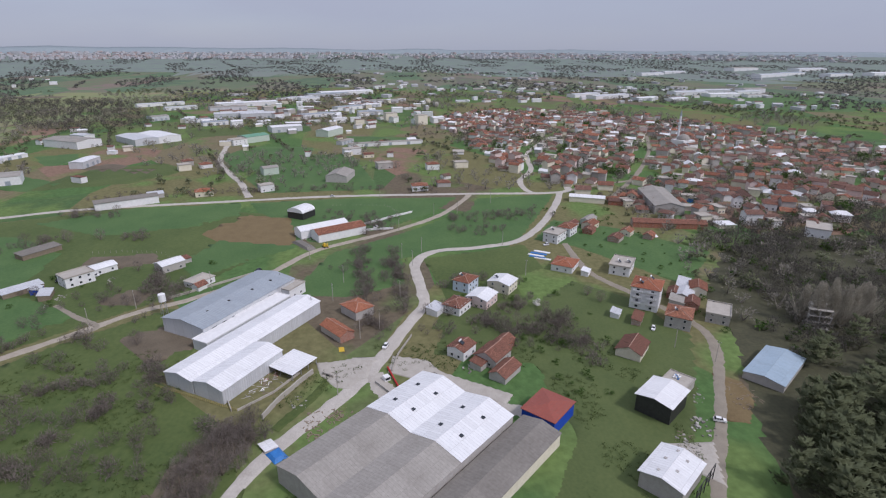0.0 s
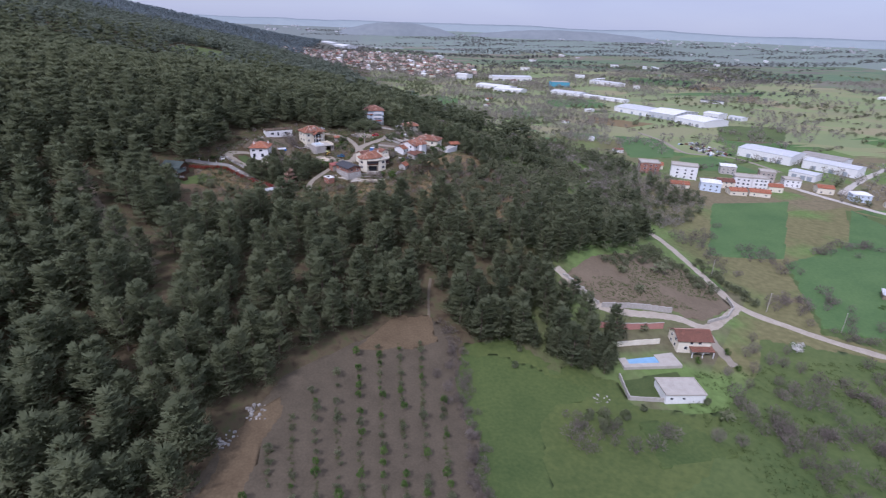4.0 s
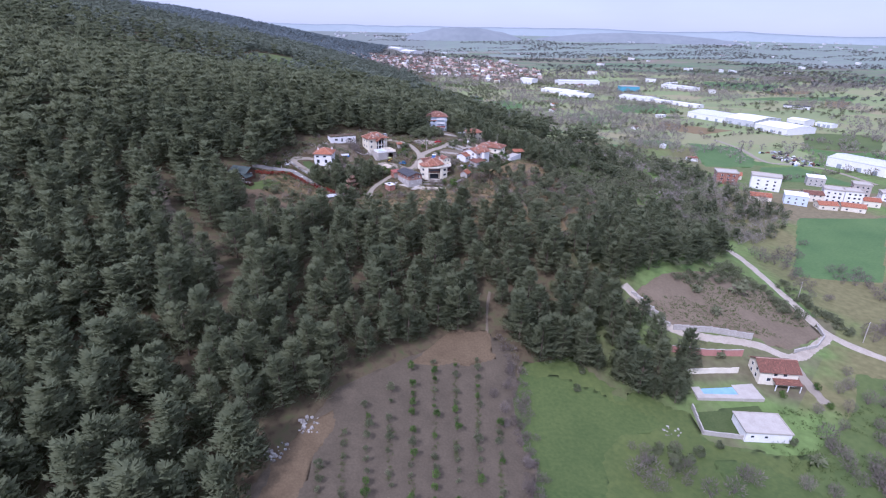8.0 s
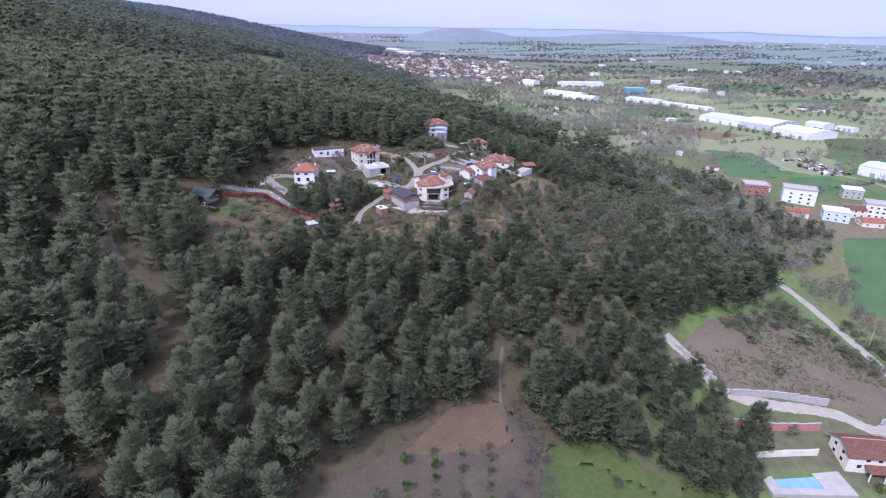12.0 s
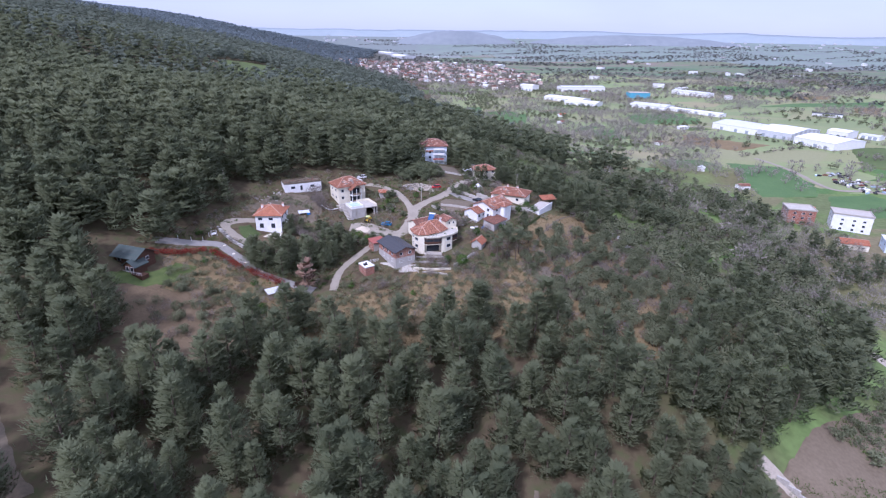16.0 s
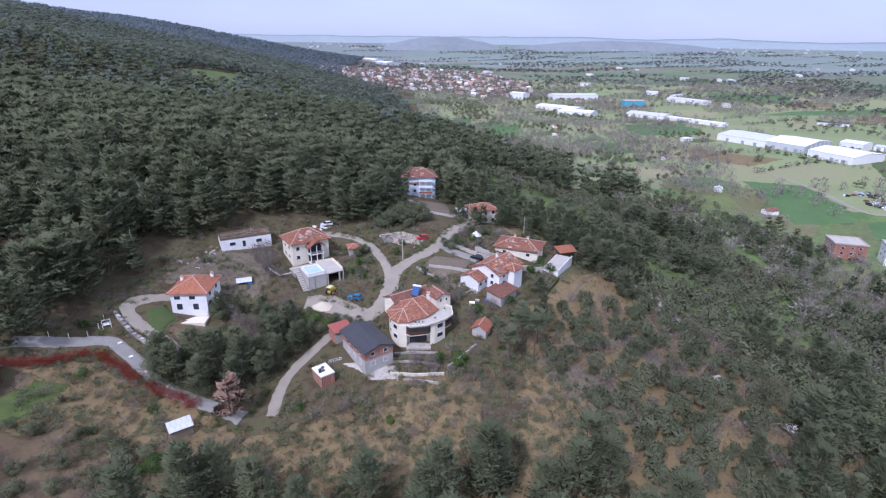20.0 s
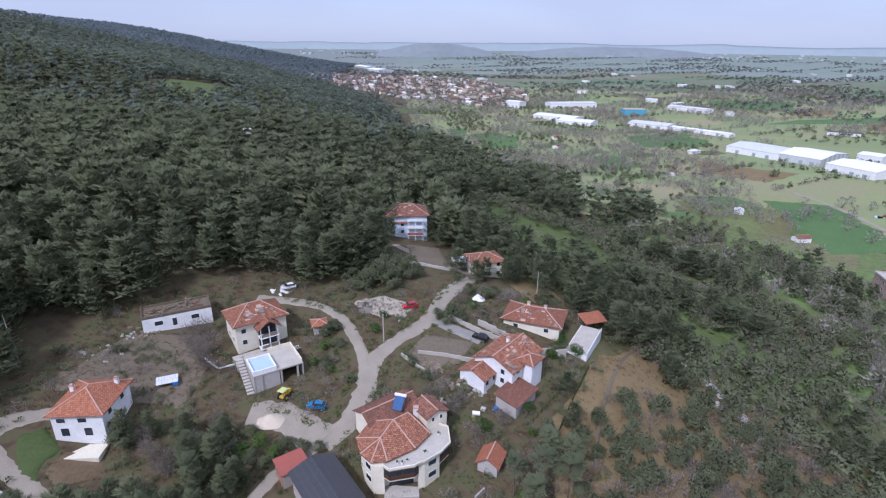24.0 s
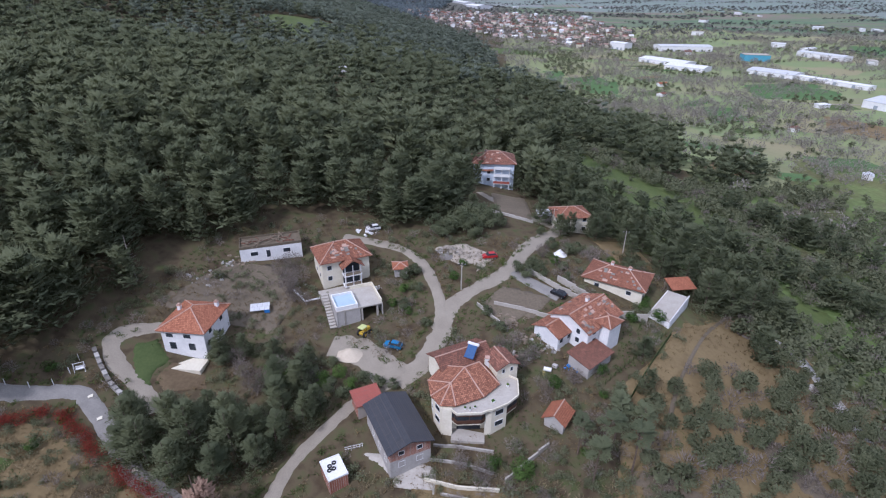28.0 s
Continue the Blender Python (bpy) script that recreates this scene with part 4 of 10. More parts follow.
ribbon("road", [(262, 900), (300, 868), (340, 842), (400, 838), (440, 842)], 4.0, DIRT, "pale farm track across the fields", "road", lift=0.4)
FIELD_DICE = random.Random(11)
for i in range(46):
    fx, fy = FIELD_DICE.uniform(60, 430), FIELD_DICE.uniform(490, 1350)
    if fx > 60 + (fy - 200) * 0.55 or ground_at(fx, fy) > -30 or fx < 110:
        continue
    fa, fw, fl = radians(FIELD_DICE.gauss(25, 12)), FIELD_DICE.uniform(14, 30), FIELD_DICE.uniform(30, 70)
    quad_ = [(fx + math.cos(fa) * a * fl * FIELD_DICE.uniform(0.4, 0.55) - math.sin(fa) * b * fw * 0.5, fy + math.sin(fa) * a * fl * 0.5 + math.cos(fa) * b * fw * FIELD_DICE.uniform(0.4, 0.55)) for a, b in ((-1, -1), (1, -1), (1, 1), (-1, 1))]
    k_ = FIELD_DICE.choice((0, 0, 1, 1, 1, 2))
    sheet("field", quad_, (FIELD, MEADOW, DRY)[k_], ("small bright green field on the slope", "yellow-green pasture on the slope", "dry straw-coloured plot on the slope")[k_], "field", lift=0.12 + i * 0.004, step=7)

# ---------------------------------------------------------------- hamlet on the hill
building("white_house", "white two-storey house with new orange tiled hip roof", -50.3, 306.2, -1.8, 9.4, 10.5, 5.6, "hip", WHITE, NEW_TILE, 2.6, 0.7,
             (("f", 3.6, (-0.62, 0.2), 1.7, 1.1), ("f", 0.6, (-0.55, 0.35), 1.6, 1.9), ("r", 3.6, (-0.5, 0.4), 1.4, 1.2), ("r", 0.8, (0.1,), 1.4, 1.4), ("l", 3.6, (0.0,), 1.3, 1.2)), ((-3.6, 1.0, 2.0), (3.6, 3.4, 1.9)))
building("ruined_house", "long low white house with collapsed roof", -44.7, 337.8, 23.1, 15.5, 6.5, 3.0, "flat", WHITE, SOIL, 0.5, 0.0, (("f", 0.9, (-0.55, 0.5), 1.9, 1.2), ("f", 0.1, (-0.1,), 1.1, 2.1)))
CREAM_HOUSE = building("cream_house", "cream two-storey house with patched red tiled roof", -24.5, 333.2, 29.3, 12.0, 9.0, 6.2, "hip", CREAM, TILE, 3.0, 0.7,
         (("f", 3.8, (-0.7,), 1.2, 1.3), ("f", 0.9, (-0.7,), 1.2, 1.3), ("l", 3.8, (-0.4, 0.4), 1.2, 1.3), ("l", 0.9, (-0.4, 0.4), 1.2, 1.3), ("r", 3.8, (0.0,), 1.2, 1.3)))
building("dark_roofed_house", "brick house with anthracite sheet roof", -2.9, 285.4, 119.9, 12.5, 7.6, 5.2, "gable", BRICK, DARK_SHEET, 1.3, 0.6,
         (("l", 0.9, (-0.45, 0.45), 1.3, 1.3), ("l", 3.6, (-0.45, 0.45), 1.1, 1.0), ("b", 3.3, (-0.6, -0.1, 0.4), 1.2, 1.2), ("b", 0.8, (-0.6, -0.1, 0.4), 1.2, 1.3)), base=2.7)
building("lean_to", "small red-roofed lean-to beside the dark-roofed house", -10.1, 292.8, 30.2, 5.0, 4.0, 2.6, "shed", BRICK, RED_SHEET, 0.5, 0.3, category="shed")
# polygonal house with a roof terrace, glazed balconies and a corner tower
BALCONY_HOUSE = thing("balcony_house", "cream three-storey house with red tiled roof, terrace and glazed balconies", "house", pose(10.8, 292.8, ground_at(11.3, 293.4)))
BODY = [(-8.2, 0.5), (-7.4, -3.0), (-5.8, -5.6), (-3.8, -5.9), (-3.8, -4.3), (2.2, -4.0), (2.2, -5.5), (3.4, -5.3), (6.2, -3.4), (6.4, 1.0), (5.0, 7.5), (-6.0, 7.0)]
part("wall", Geo().slab([(x, y, 4.75) for x, y in BODY], 8.0), CREAM, BALCONY_HOUSE)
UPPER = [(-8.15, 0.5), (-7.35, -2.95), (-5.75, -5.3), (-3.5, -5.1), (1.7, -2.4), (4.4, 1.0), (2.6, 5.4), (-6.0, 5.0)]
part("upper_wall", Geo().slab([(x, y, 5.7) for x, y in UPPER], 0.95), CREAM, BALCONY_HOUSE)
eave = [(-9.0, 1.0, 5.6), (-8.0, -3.3, 5.6), (-6.1, -5.7, 5.6), (-3.2, -5.5, 5.6), (1.9, -2.7, 5.6), (4.9, 1.1, 5.6), (2.8, 6.2, 5.6), (-6.5, 5.6, 5.6)]
tops = [(-4.4, -1.2, 7.2), (-2.0, 2.2, 8.3), (0.8, 4.2, 8.2)]
roof = Geo().add(eave + tops, [(0, 1, 8), (1, 2, 8), (2, 3, 8), (3, 4, 9), (3, 9, 8), (4, 5, 10), (4, 10, 9), (5, 6, 10), (6, 7, 9), (6, 9, 10), (7, 0, 8), (7, 8, 9)])
roof.add([(x, y, z - 0.01) for x, y, z in eave] + [(x, y, z - 0.2) for x, y, z in eave], [tuple(range(8, 16))[::-1]] + [(i + 8, (i + 1) % 8 + 8, (i + 1) % 8, i) for i in range(8)])
part("roof", roof, TILE, BALCONY_HOUSE)
for a, b in [(eave[i], tops[0]) for i in range(4)] + [(tops[0], tops[1]), (eave[4], tops[1]), (tops[1], tops[2]), (eave[5], tops[2]), (eave[7], tops[1])]:
    part("ridge_cap", Geo().rod(a, b, 0.13, sides=5), RIDGE, BALCONY_HOUSE)
for x, y, z, turn, ww in ((-6.6, -4.3, 0.5, -58, 1.9), (-6.6, -4.3, 3.1, -58, 1.9), (4.8, -4.35, 0.5, 34, 1.9), (4.8, -4.35, 3.1, 34, 1.9), (-7.8, -1.2, 3.1, -77, 1.3), (-7.8, -1.2, 0.5, -77, 1.3), (-1.0, -3.95, 5.1, 28, 0.9)):
    ww_frame, ww_pane = window_data(ww, 1.25 if z < 5 else 0.5)
    part("pane", ww_pane, None, part("window", ww_frame, None, BALCONY_HOUSE, at=pose(x, y, z, 0, 0, turn)))
for x, y in ((2.4, 5.6), (4.4, 8.0)):
    ch = part("chimney", Geo().box(x, y, 4.6, 0.8, 0.8, 3.6), WHITE, BALCONY_HOUSE)
    part("chimney_cap", Geo().box(x, y, 8.2, 1.0, 1.0, 0.14), RIDGE, ch)
building("garden_shed", "small shed with orange tiled gable roof", 26.9, 291.2, 61.4, 4.2, 3.8, 2.2, "gable", GREY_WALL, NEW_TILE, 1.3, 0.5, category="shed")
STEPPED_HOUSE = building("white_red_house", "white two-storey house with stepped red tiled roofs", 35.1, 316.4, 45.8, 12.0, 10.0, 4.8, "gable", WHITE, TILE, 2.2, 0.6, [(a, min(b, 3.1), c, d, e) for a, b, c, d, e in TWO_STOREY], ((1.5, 1.0, 2.8),))
LONG_HOUSE = building("long_house", "long cream bungalow with red tiled hip roof", 46.7, 336.7, -26.1, 14.5, 9.5, 3.2, "hip", CREAM, TILE, 2.2, 0.8, ONE_STOREY, ((-2.0, 1.0, 2.6), (2.6, 0.4, 2.6)))
TOP_HOUSE = building("top_house", "white three-storey house with red tiled roof above the lane", 14.9, 411.4, 3, 15.0, 11.0, 7.8, "hip", PALE_BLUE, OLD_TILE, 3.2, 0.9, z=1.9, rows=(("f", 0.9, (-0.7, -0.25), 1.3, 1.3), ("f", 3.7, (-0.7, -0.25), 1.3, 1.3), ("r", 3.7, (-0.3, 0.4), 1.2, 1.3)), chimneys=((-3, 1, 3.0),))
building("shaded_house", "cream house with tiled roof half hidden by pines", 39, 372.2, 13.1, 10.5, 8.5, 5.4, "hip", CREAM, TILE, 2.0, 0.6, TWO_STOREY)
building("metal_shed", "open shed with pale sheet roof beside the lane", 31.8, 375, 8.5, 5.0, 4.0, 2.6, "shed", GREY_WALL, TIN, 0.3, 0.3, category="shed")
building("hut", "small square hut with orange tiled hip roof", -9.4, 334.2, 13.2, 3.2, 3.2, 2.3, "hip", GREY_WALL, NEW_TILE, 0.9, 0.5, category="hut")
building("container_hut", "red and green hut with white roof and old tyres", -13.0, 277.8, 33.9, 3.4, 4.6, 2.6, "flat", BRICK, WHITE, 0.1, 0.1, category="hut")
building("tin_hut", "small hut with white tin roof below the hedge", -40.8, 262.8, 31.6, 4.2, 3.0, 2.0, "shed", WOOD, TIN, 0.3, 0.3, category="hut")
building("small_shed", "small white-roofed shed among distant pines", -86, 581, 10, 9, 7, 4.0, "gable", WHITE, WHITE_SHEET, 1.0, 0.3, category="shed")
COTTAGE = building("cottage", "low timber cottage with dark green sheet roof", -84.1, 269.1, -22.8, 9.0, 7.0, 3.0, "gable", DARK_WOOD, DARK_GREEN_SHEET, 1.9, 0.8, (("f", 0.9, (-0.5,), 1.4, 1.2), ("r", 0.9, (0.2,), 1.2, 1.2)))
gabled_porch = building("gabled_porch", "porch", -82, 264.6, 67.3, 4.2, 4.4, 2.7, "gable", DARK_WOOD, DARK_GREEN_SHEET, 1.5, 0.6, (("l", 0.5, (-0.4, 0.4), 1.3, 1.6),))
merge_into(gabled_porch, COTTAGE)
porch = thing("porch_deck", "dark timber deck with white rail round the cottage", "deck", pose(-81.7, 263.1, ground_at(-81.7, 263.1), 0, 0, -23))
part("deck", Geo().box(0, 0, -1.6, 8.0, 2.6, 1.9), DARK_WOOD, porch)
part("rail", Geo().box(0, -1.2, 1.1, 8.0, 0.08, 0.1), WHITE, porch)
for i in range(9):
    part("baluster", Geo().box(-3.9 + i * 0.97, -1.2, 0.3, 0.08, 0.08, 0.8), WHITE, porch)

# ---------------------------------------------------------------- house with the pool at the foot of the hill
building("villa", "two-storey villa with weathered red roof beside a pool", 129.8, 165.8, -8, 13.0, 9.0, 5.2, "gable", CREAM, OLD_TILE, 2.4, 0.7,
         (("l", 0.9, (-0.4, 0.4), 1.3, 1.4), ("l", 3.4, (-0.4, 0.4), 1.3, 1.3), ("f", 0.9, (-0.5, 0.5), 1.4, 1.4), ("f", 3.2, (-0.2, 0.3), 1.4, 1.2)))
building("annex", "white flat-roofed annex below the lawn", 111, 140.5, -6, 14.0, 9.5, 3.2, "flat", WHITE, CONCRETE, 0.25, 0.3, (("f", 1.4, (-0.7, -0.1), 1.1, 0.9),))

# ---------------------------------------------------------------- works and houses on the plain
building("warehouse", "long white sheet-roofed warehouse", 202.7, 64.3, -30, 72, 14, 6.0, "gable", PALE_SHEET, WHITE_SHEET, 1.6, 0.4, category="warehouse")
building("warehouse", "white sheet-roofed warehouse bay", 177.5, 62.2, -30, 30, 13.9, 5.9, "gable", PALE_SHEET, WHITE_SHEET, 1.6, 0.3, category="warehouse")
building("warehouse", "long warehouse with blue-grey sheet roof", 236, 81, -29, 58, 24, 7.2, "gable", PALE_SHEET, BLUE_GREY_SHEET, 1.8, 0.4, (("f", 4.2, (-0.8, -0.6, -0.4, -0.2, 0.0, 0.2, 0.4), 3.0, 1.2),), category="warehouse")
HALLS = [building("factory_hall", "gable hall roofed half in white and half in grey sheets", x, y, 136, 61, 19.3, 6.6, "gable", GREY_WALL, FIBRE, 2.2, 0.2, category="factory", z=ground_at(131, 2)) for x, y in ((138.3, 9), (124.8, -5))]
building("low_hall", "low hall with dark fibre-cement roof", 121.5, -26, 136, 46, 13.5, 4.6, "gable", CREAM, DARK_FIBRE, 1.4, 0.3, category="factory")
building("blue_house", "blue-walled house with dark red sheet roof", 147, -46.5, 137, 14, 12, 5.5, "hip", BLUE_PAINT, RED_SHEET, 1.0, 0.4)
building("brick_cottage", "cottage with orange tiled roof by the road", 209, 30, 40, 15, 7, 3.5, "gable", BRICK, NEW_TILE, 1.8, 0.4)
building("brick_cottage", "cottage with orange tiled hip roof by the road", 229, 23, 40, 12, 10, 4.5, "hip", GREY_WALL, NEW_TILE, 1.8, 0.4)
building("gable_house", "plain grey house with brown tiled roof in a field", 187.5, -92.5, -38, 13, 10, 3.6, "gable", CREAM, OLD_TILE, 2.2, 0.5, (("f", 1.0, (-0.5, 0.5), 1.2, 1.2),))
building("frame_house", "black-walled house with white sheet roof", 150, -87, -48, 14, 12, 7.0, "gable", IRON, WHITE_SHEET, 1.2, 0.6)
building("flat_ruin", "unfinished flat-roofed concrete house", 160, -97, -48, 14, 9, 3.4, "flat", GREY_WALL, CONCRETE, 0.4, 0.2)
building("frame_house", "unfinished house with white sheet roof on a steel frame", 116, -74, -48, 15, 12, 6.0, "gable", GREY_WALL, WHITE_SHEET, 1.4, 0.6)
building("blue_house", "pale blue house with orange roof", 255, -31, -35, 11, 9, 6.0, "hip", PALE_BLUE, TILE, 1.8, 0.4, TWO_STOREY)
building("white_house", "cream house with plain white roof", 253, -50, -35, 11, 12, 5.5, "gable", CREAM, WHITE_SHEET, 1.4, 0.4, TWO_STOREY)
building("pink_house", "pink house with white sheet roof", 237, -37, -35, 12, 11, 5.0, "gable", PINK, WHITE_SHEET, 1.4, 0.4, TWO_STOREY)
building("red_roofed_house", "white house with brown tiled roof", 230, -24, -35, 11, 9, 4.5, "hip", WHITE, OLD_TILE, 1.8, 0.5, TWO_STOREY)
building("farm_house", "white house with solar tank on its tiled roof", 190, -22, -40, 9, 8, 4.5, "gable", WHITE, OLD_TILE, 1.2, 0.4, ONE_STOREY)
building("farm_house", "sprawling farm house with sagging tiled roofs", 185, -34, -40, 12, 10, 4.0, "gable", GREY_WALL, OLD_TILE, 2.4, 0.4, ONE_STOREY)
building("farm_house", "low tiled outbuilding of the farm", 174, -37, -40, 12, 7, 3.0, "gable", GREY_WALL, OLD_TILE, 1.8, 0.4)
building("apartment_house", "four-storey white apartment house with orange roof", 231, -117, -32, 14, 13, 11.5, "hip", WHITE, NEW_TILE, 2.0, 0.5, (("f", 1, (-0.6, 0, 0.6), 1.4, 1.3), ("f", 4, (-0.6, 0, 0.6), 1.4, 1.3), ("f", 7, (-0.6, 0, 0.6), 1.4, 1.3), ("l", 1, (-0.5, 0.5), 1.4, 1.3), ("l", 4, (-0.5, 0.5), 1.4, 1.3), ("l", 7, (-0.5, 0.5), 1.4, 1.3), ("l", 9.6, (-0.5, 0.5), 1.4, 1.2)))
building("orange_house", "low white house with orange hip roof", 280, -91, -32, 14, 12, 4.0, "hip", WHITE, NEW_TILE, 2.0, 0.6, ONE_STOREY)
building("flat_house", "white two-storey house with flat roof", 274, -122, -32, 16, 11, 5.5, "flat", WHITE, CONCRETE, 0.5, 0.5, TWO_STOREY)
building("grey_house", "grey two-storey house with tiled roof", 211, -124, -32, 13, 11, 6.0, "hip", GREY_WALL, TILE, 1.8, 0.4, TWO_STOREY)
building("flat_house", "unfinished grey house with flat roof", 215, -145, -32, 14, 10, 4.5, "flat", GREY_WALL, CONCRETE, 0.6, 0.3, TWO_STOREY)
building("blue_shed", "low shed with pale blue sheet roof", 170, -142, -50, 27, 14, 3.2, "gable", GREY_WALL, BLUE_TIN, 1.2, 0.3, category="shed")
building("barn", "barn with white sheet roof by the road", 352, 56, -58, 34, 12, 5.5, "gable", WHITE, WHITE_SHEET, 2.0, 0.3, category="barn")
building("barn", "barn with rusty red roof by the road", 345, 44, -58, 34, 13, 5.5, "gable", WHITE, TILE, 2.2, 0.3, category="barn")
building("arched_shed", "open shed with white arched roof", 390, 76, -30, 14, 14, 5, "arch", IRON, WHITE_SHEET, 3.5, 0.2, category="shed")
building("long_barn", "long dark-roofed open barn beside the road", 428, 218, -58, 44, 12, 6.0, "gable", WHITE, DARK_FIBRE, 1.2, 0.6, category="barn")
building("white_cottage", "white two-storey cottage among fields", 274, 173, -40, 14, 10, 5.5, "flat", WHITE, CONCRETE, 0.5, 0.3, TWO_STOREY)
building("white_cottage", "low white cottage with pale roof", 290, 168, -40, 12, 9, 3.5, "gable", WHITE, WHITE_SHEET, 1.2, 0.4, ONE_STOREY)
building("white_cottage", "cottage with white sheet roof", 291, 132, -40, 13, 9, 4.5, "gable", GREY_WALL, WHITE_SHEET, 1.4, 0.4, ONE_STOREY)
building("white_cottage", "small white cottage with grey roof", 268, 108, -30, 12, 9, 3.5, "hip", WHITE, CONCRETE, 1.2, 0.4, ONE_STOREY)
building("field_shed", "low shed with tin roof in a field", 263, 194, -40, 18, 7, 2.6, "shed", WOOD, TIN, 0.6, 0.3, category="shed")
# ---------------------------------------------------------------- trees
rng = np.random.default_rng(7)


def needle_tufts(r, count, tufts, centre_of, size, squash=0.75):
    """Clumps of small blades: centre_of(i) gives a clump's middle and radius."""
    co = []
    for i in range(count):
        c, rad = centre_of(i)
        d = r.normal(size=(tufts, 3))
        d /= np.linalg.norm(d, axis=1)[:, None]
        d[:, 2] *= squash
        p = c + d * rad * r.uniform(0.35, 1.0, (tufts, 1))
        a = d + r.normal(size=(tufts, 3)) * 0.55
        a /= np.linalg.norm(a, axis=1)[:, None]
        b = np.cross(a, r.normal(size=(tufts, 3)))
        b /= np.linalg.norm(b, axis=1)[:, None] + 1e-9
        s = size * r.uniform(0.7, 1.3, (tufts, 1))
        co.append(np.stack([p - b * s * 0.5, p + b * s * 0.5, p + a * s * 1.1], 1))
    return np.concatenate(co).reshape(-1, 3)


def pine_blades(seed, boughs, tufts, size, tall=11.5, wide=3.9, slim=0.3):
    """A pine crown: uneven whorls of boughs one above the other, each set with tufts that point outwards and turn up at the tip."""
    r = np.random.default_rng(seed)
    lean = r.normal(size=2) * 0.4
    whorls = max(5, boughs // 5)
    level = np.sort(0.16 + 0.8 * (np.arange(whorls) + r.uniform(-0.3, 0.3, whorls)) / whorls)
    swell = r.uniform(0.72, 1.18, whorls)
    out = []
    for i in range(boughs):
        k = i % whorls
        u = level[k] + r.normal() * 0.012
        reach = wide * (1.04 - u) ** 0.8 * swell[k] * r.uniform(0.6, 1.15) + 0.25
        a = i * 2.399 + r.normal() * 0.35
        d = np.array([math.cos(a), math.sin(a), 0.02 + 0.45 * u])
        base = np.array([lean[0] * u, lean[1] * u, tall * u])
        t = r.uniform(0.1, 1.0, (tufts, 1)) ** 0.65
        sag = np.array([0, 0, 1]) * (-0.55 * t + 0.5 * t**3) * 0.42 * reach
        side = np.array([-d[1], d[0], 0])
        p = base + d * reach * t + sag + side * r.normal(size=(tufts, 1)) * 0.2 * reach * (0.35 + t)
        p = p + np.array([0, 0, 1]) * r.normal(size=(tufts, 1)) * 0.12
        way = d * 0.8 + side * r.normal(size=(tufts, 1)) * 0.8 + np.array([0, 0, 1]) * (0.7 * t + r.normal(size=(tufts, 1)) * 0.35)
        way /= np.linalg.norm(way, axis=1)[:, None]
        b = side + r.normal(size=(tufts, 3)) * 0.45
        b -= way * (b * way).sum(1)[:, None]
        b /= np.linalg.norm(b, axis=1)[:, None] + 1e-9
        s = size * r.uniform(0.65, 1.3, (tufts, 1))
        out.append(np.stack([p - b * s * slim, p + b * s * slim, p + way * s * 1.25], 1))
    return np.concatenate(out).reshape(-1, 3)


def round_blades(seed, count, tufts, size, tall, wide, low=0.35):
    """A low, round, ragged crown."""
    r = np.random.default_rng(seed)

    def clump(i):
        d = r.normal(size=3)
        d /= np.linalg.norm(d)
        c = np.array([d[0] * wide * 0.65, d[1] * wide * 0.65, tall * (low + (1 - low) * (0.5 + 0.42 * d[2]))])
        return c, wide * r.uniform(0.3, 0.5)

    return needle_tufts(r, count, tufts, clump, size, 0.8)


def twig_blades(seed, count, tall, wide, thin=0.03):
    """A leafless, rounded crown: thin twigs that point outwards and up all through it, and a few stems."""
    r = np.random.default_rng(seed)
    d = r.normal(size=(count, 3))
    d /= np.linalg.norm(d, axis=1)[:, None]
    d *= r.uniform(0.15, 1.0, (count, 1)) ** 0.5
    p = np.stack([d[:, 0] * wide * 0.8, d[:, 1] * wide * 0.8, tall * (0.5 + 0.4 * d[:, 2])], 1)
    way = d + np.array([0, 0, 0.6]) + r.normal(size=(count, 3)) * 0.45
    way /= np.linalg.norm(way, axis=1)[:, None]
    long_ = wide * r.uniform(0.18, 0.42, (count, 1))
    stems = max(4, count // 30)
    p[:stems] = np.array([0, 0, 0.02 * tall]) + r.normal(size=(stems, 3)) * 0.05 * wide
    way[:stems] = np.stack([r.normal(size=stems) * 0.35, r.normal(size=stems) * 0.35, np.ones(stems)], 1)
    long_[:stems] = tall * 0.7
    side = np.cross(way, r.normal(size=(count, 3)))
    side /= np.linalg.norm(side, axis=1)[:, None] + 1e-9
    w = thin * (1 + r.random((count, 1)))
    return np.stack([p - side * w, p + side * w, p + way * long_], 1).reshape(-1, 3)


def trunk_shape(tall, r0, limbs=5, seed=1, bend=0.3):
    r = random.Random(seed)
    g = Geo()
    mid = (r.uniform(-bend, bend), r.uniform(-bend, bend), tall * 0.5)
    g.rod((0, 0, -0.6), mid, r0, r0 * 0.7, 7)
    g.rod(mid, (mid[0] * 1.3, mid[1] * 1.3, tall), r0 * 0.7, r0 * 0.2, 6)
    for i in range(limbs):
        a, u = r.uniform(0, 6.28), r.uniform(0.3, 0.85)
        p = (mid[0] * u * 1.5, mid[1] * u * 1.5, tall * u)
        k = tall * 0.2 * (1.1 - u)
        g.rod(p, (p[0] + math.cos(a) * k, p[1] + math.sin(a) * k, p[2] + k * 0.5), r0 * 0.3, r0 * 0.1, 4)
    return g


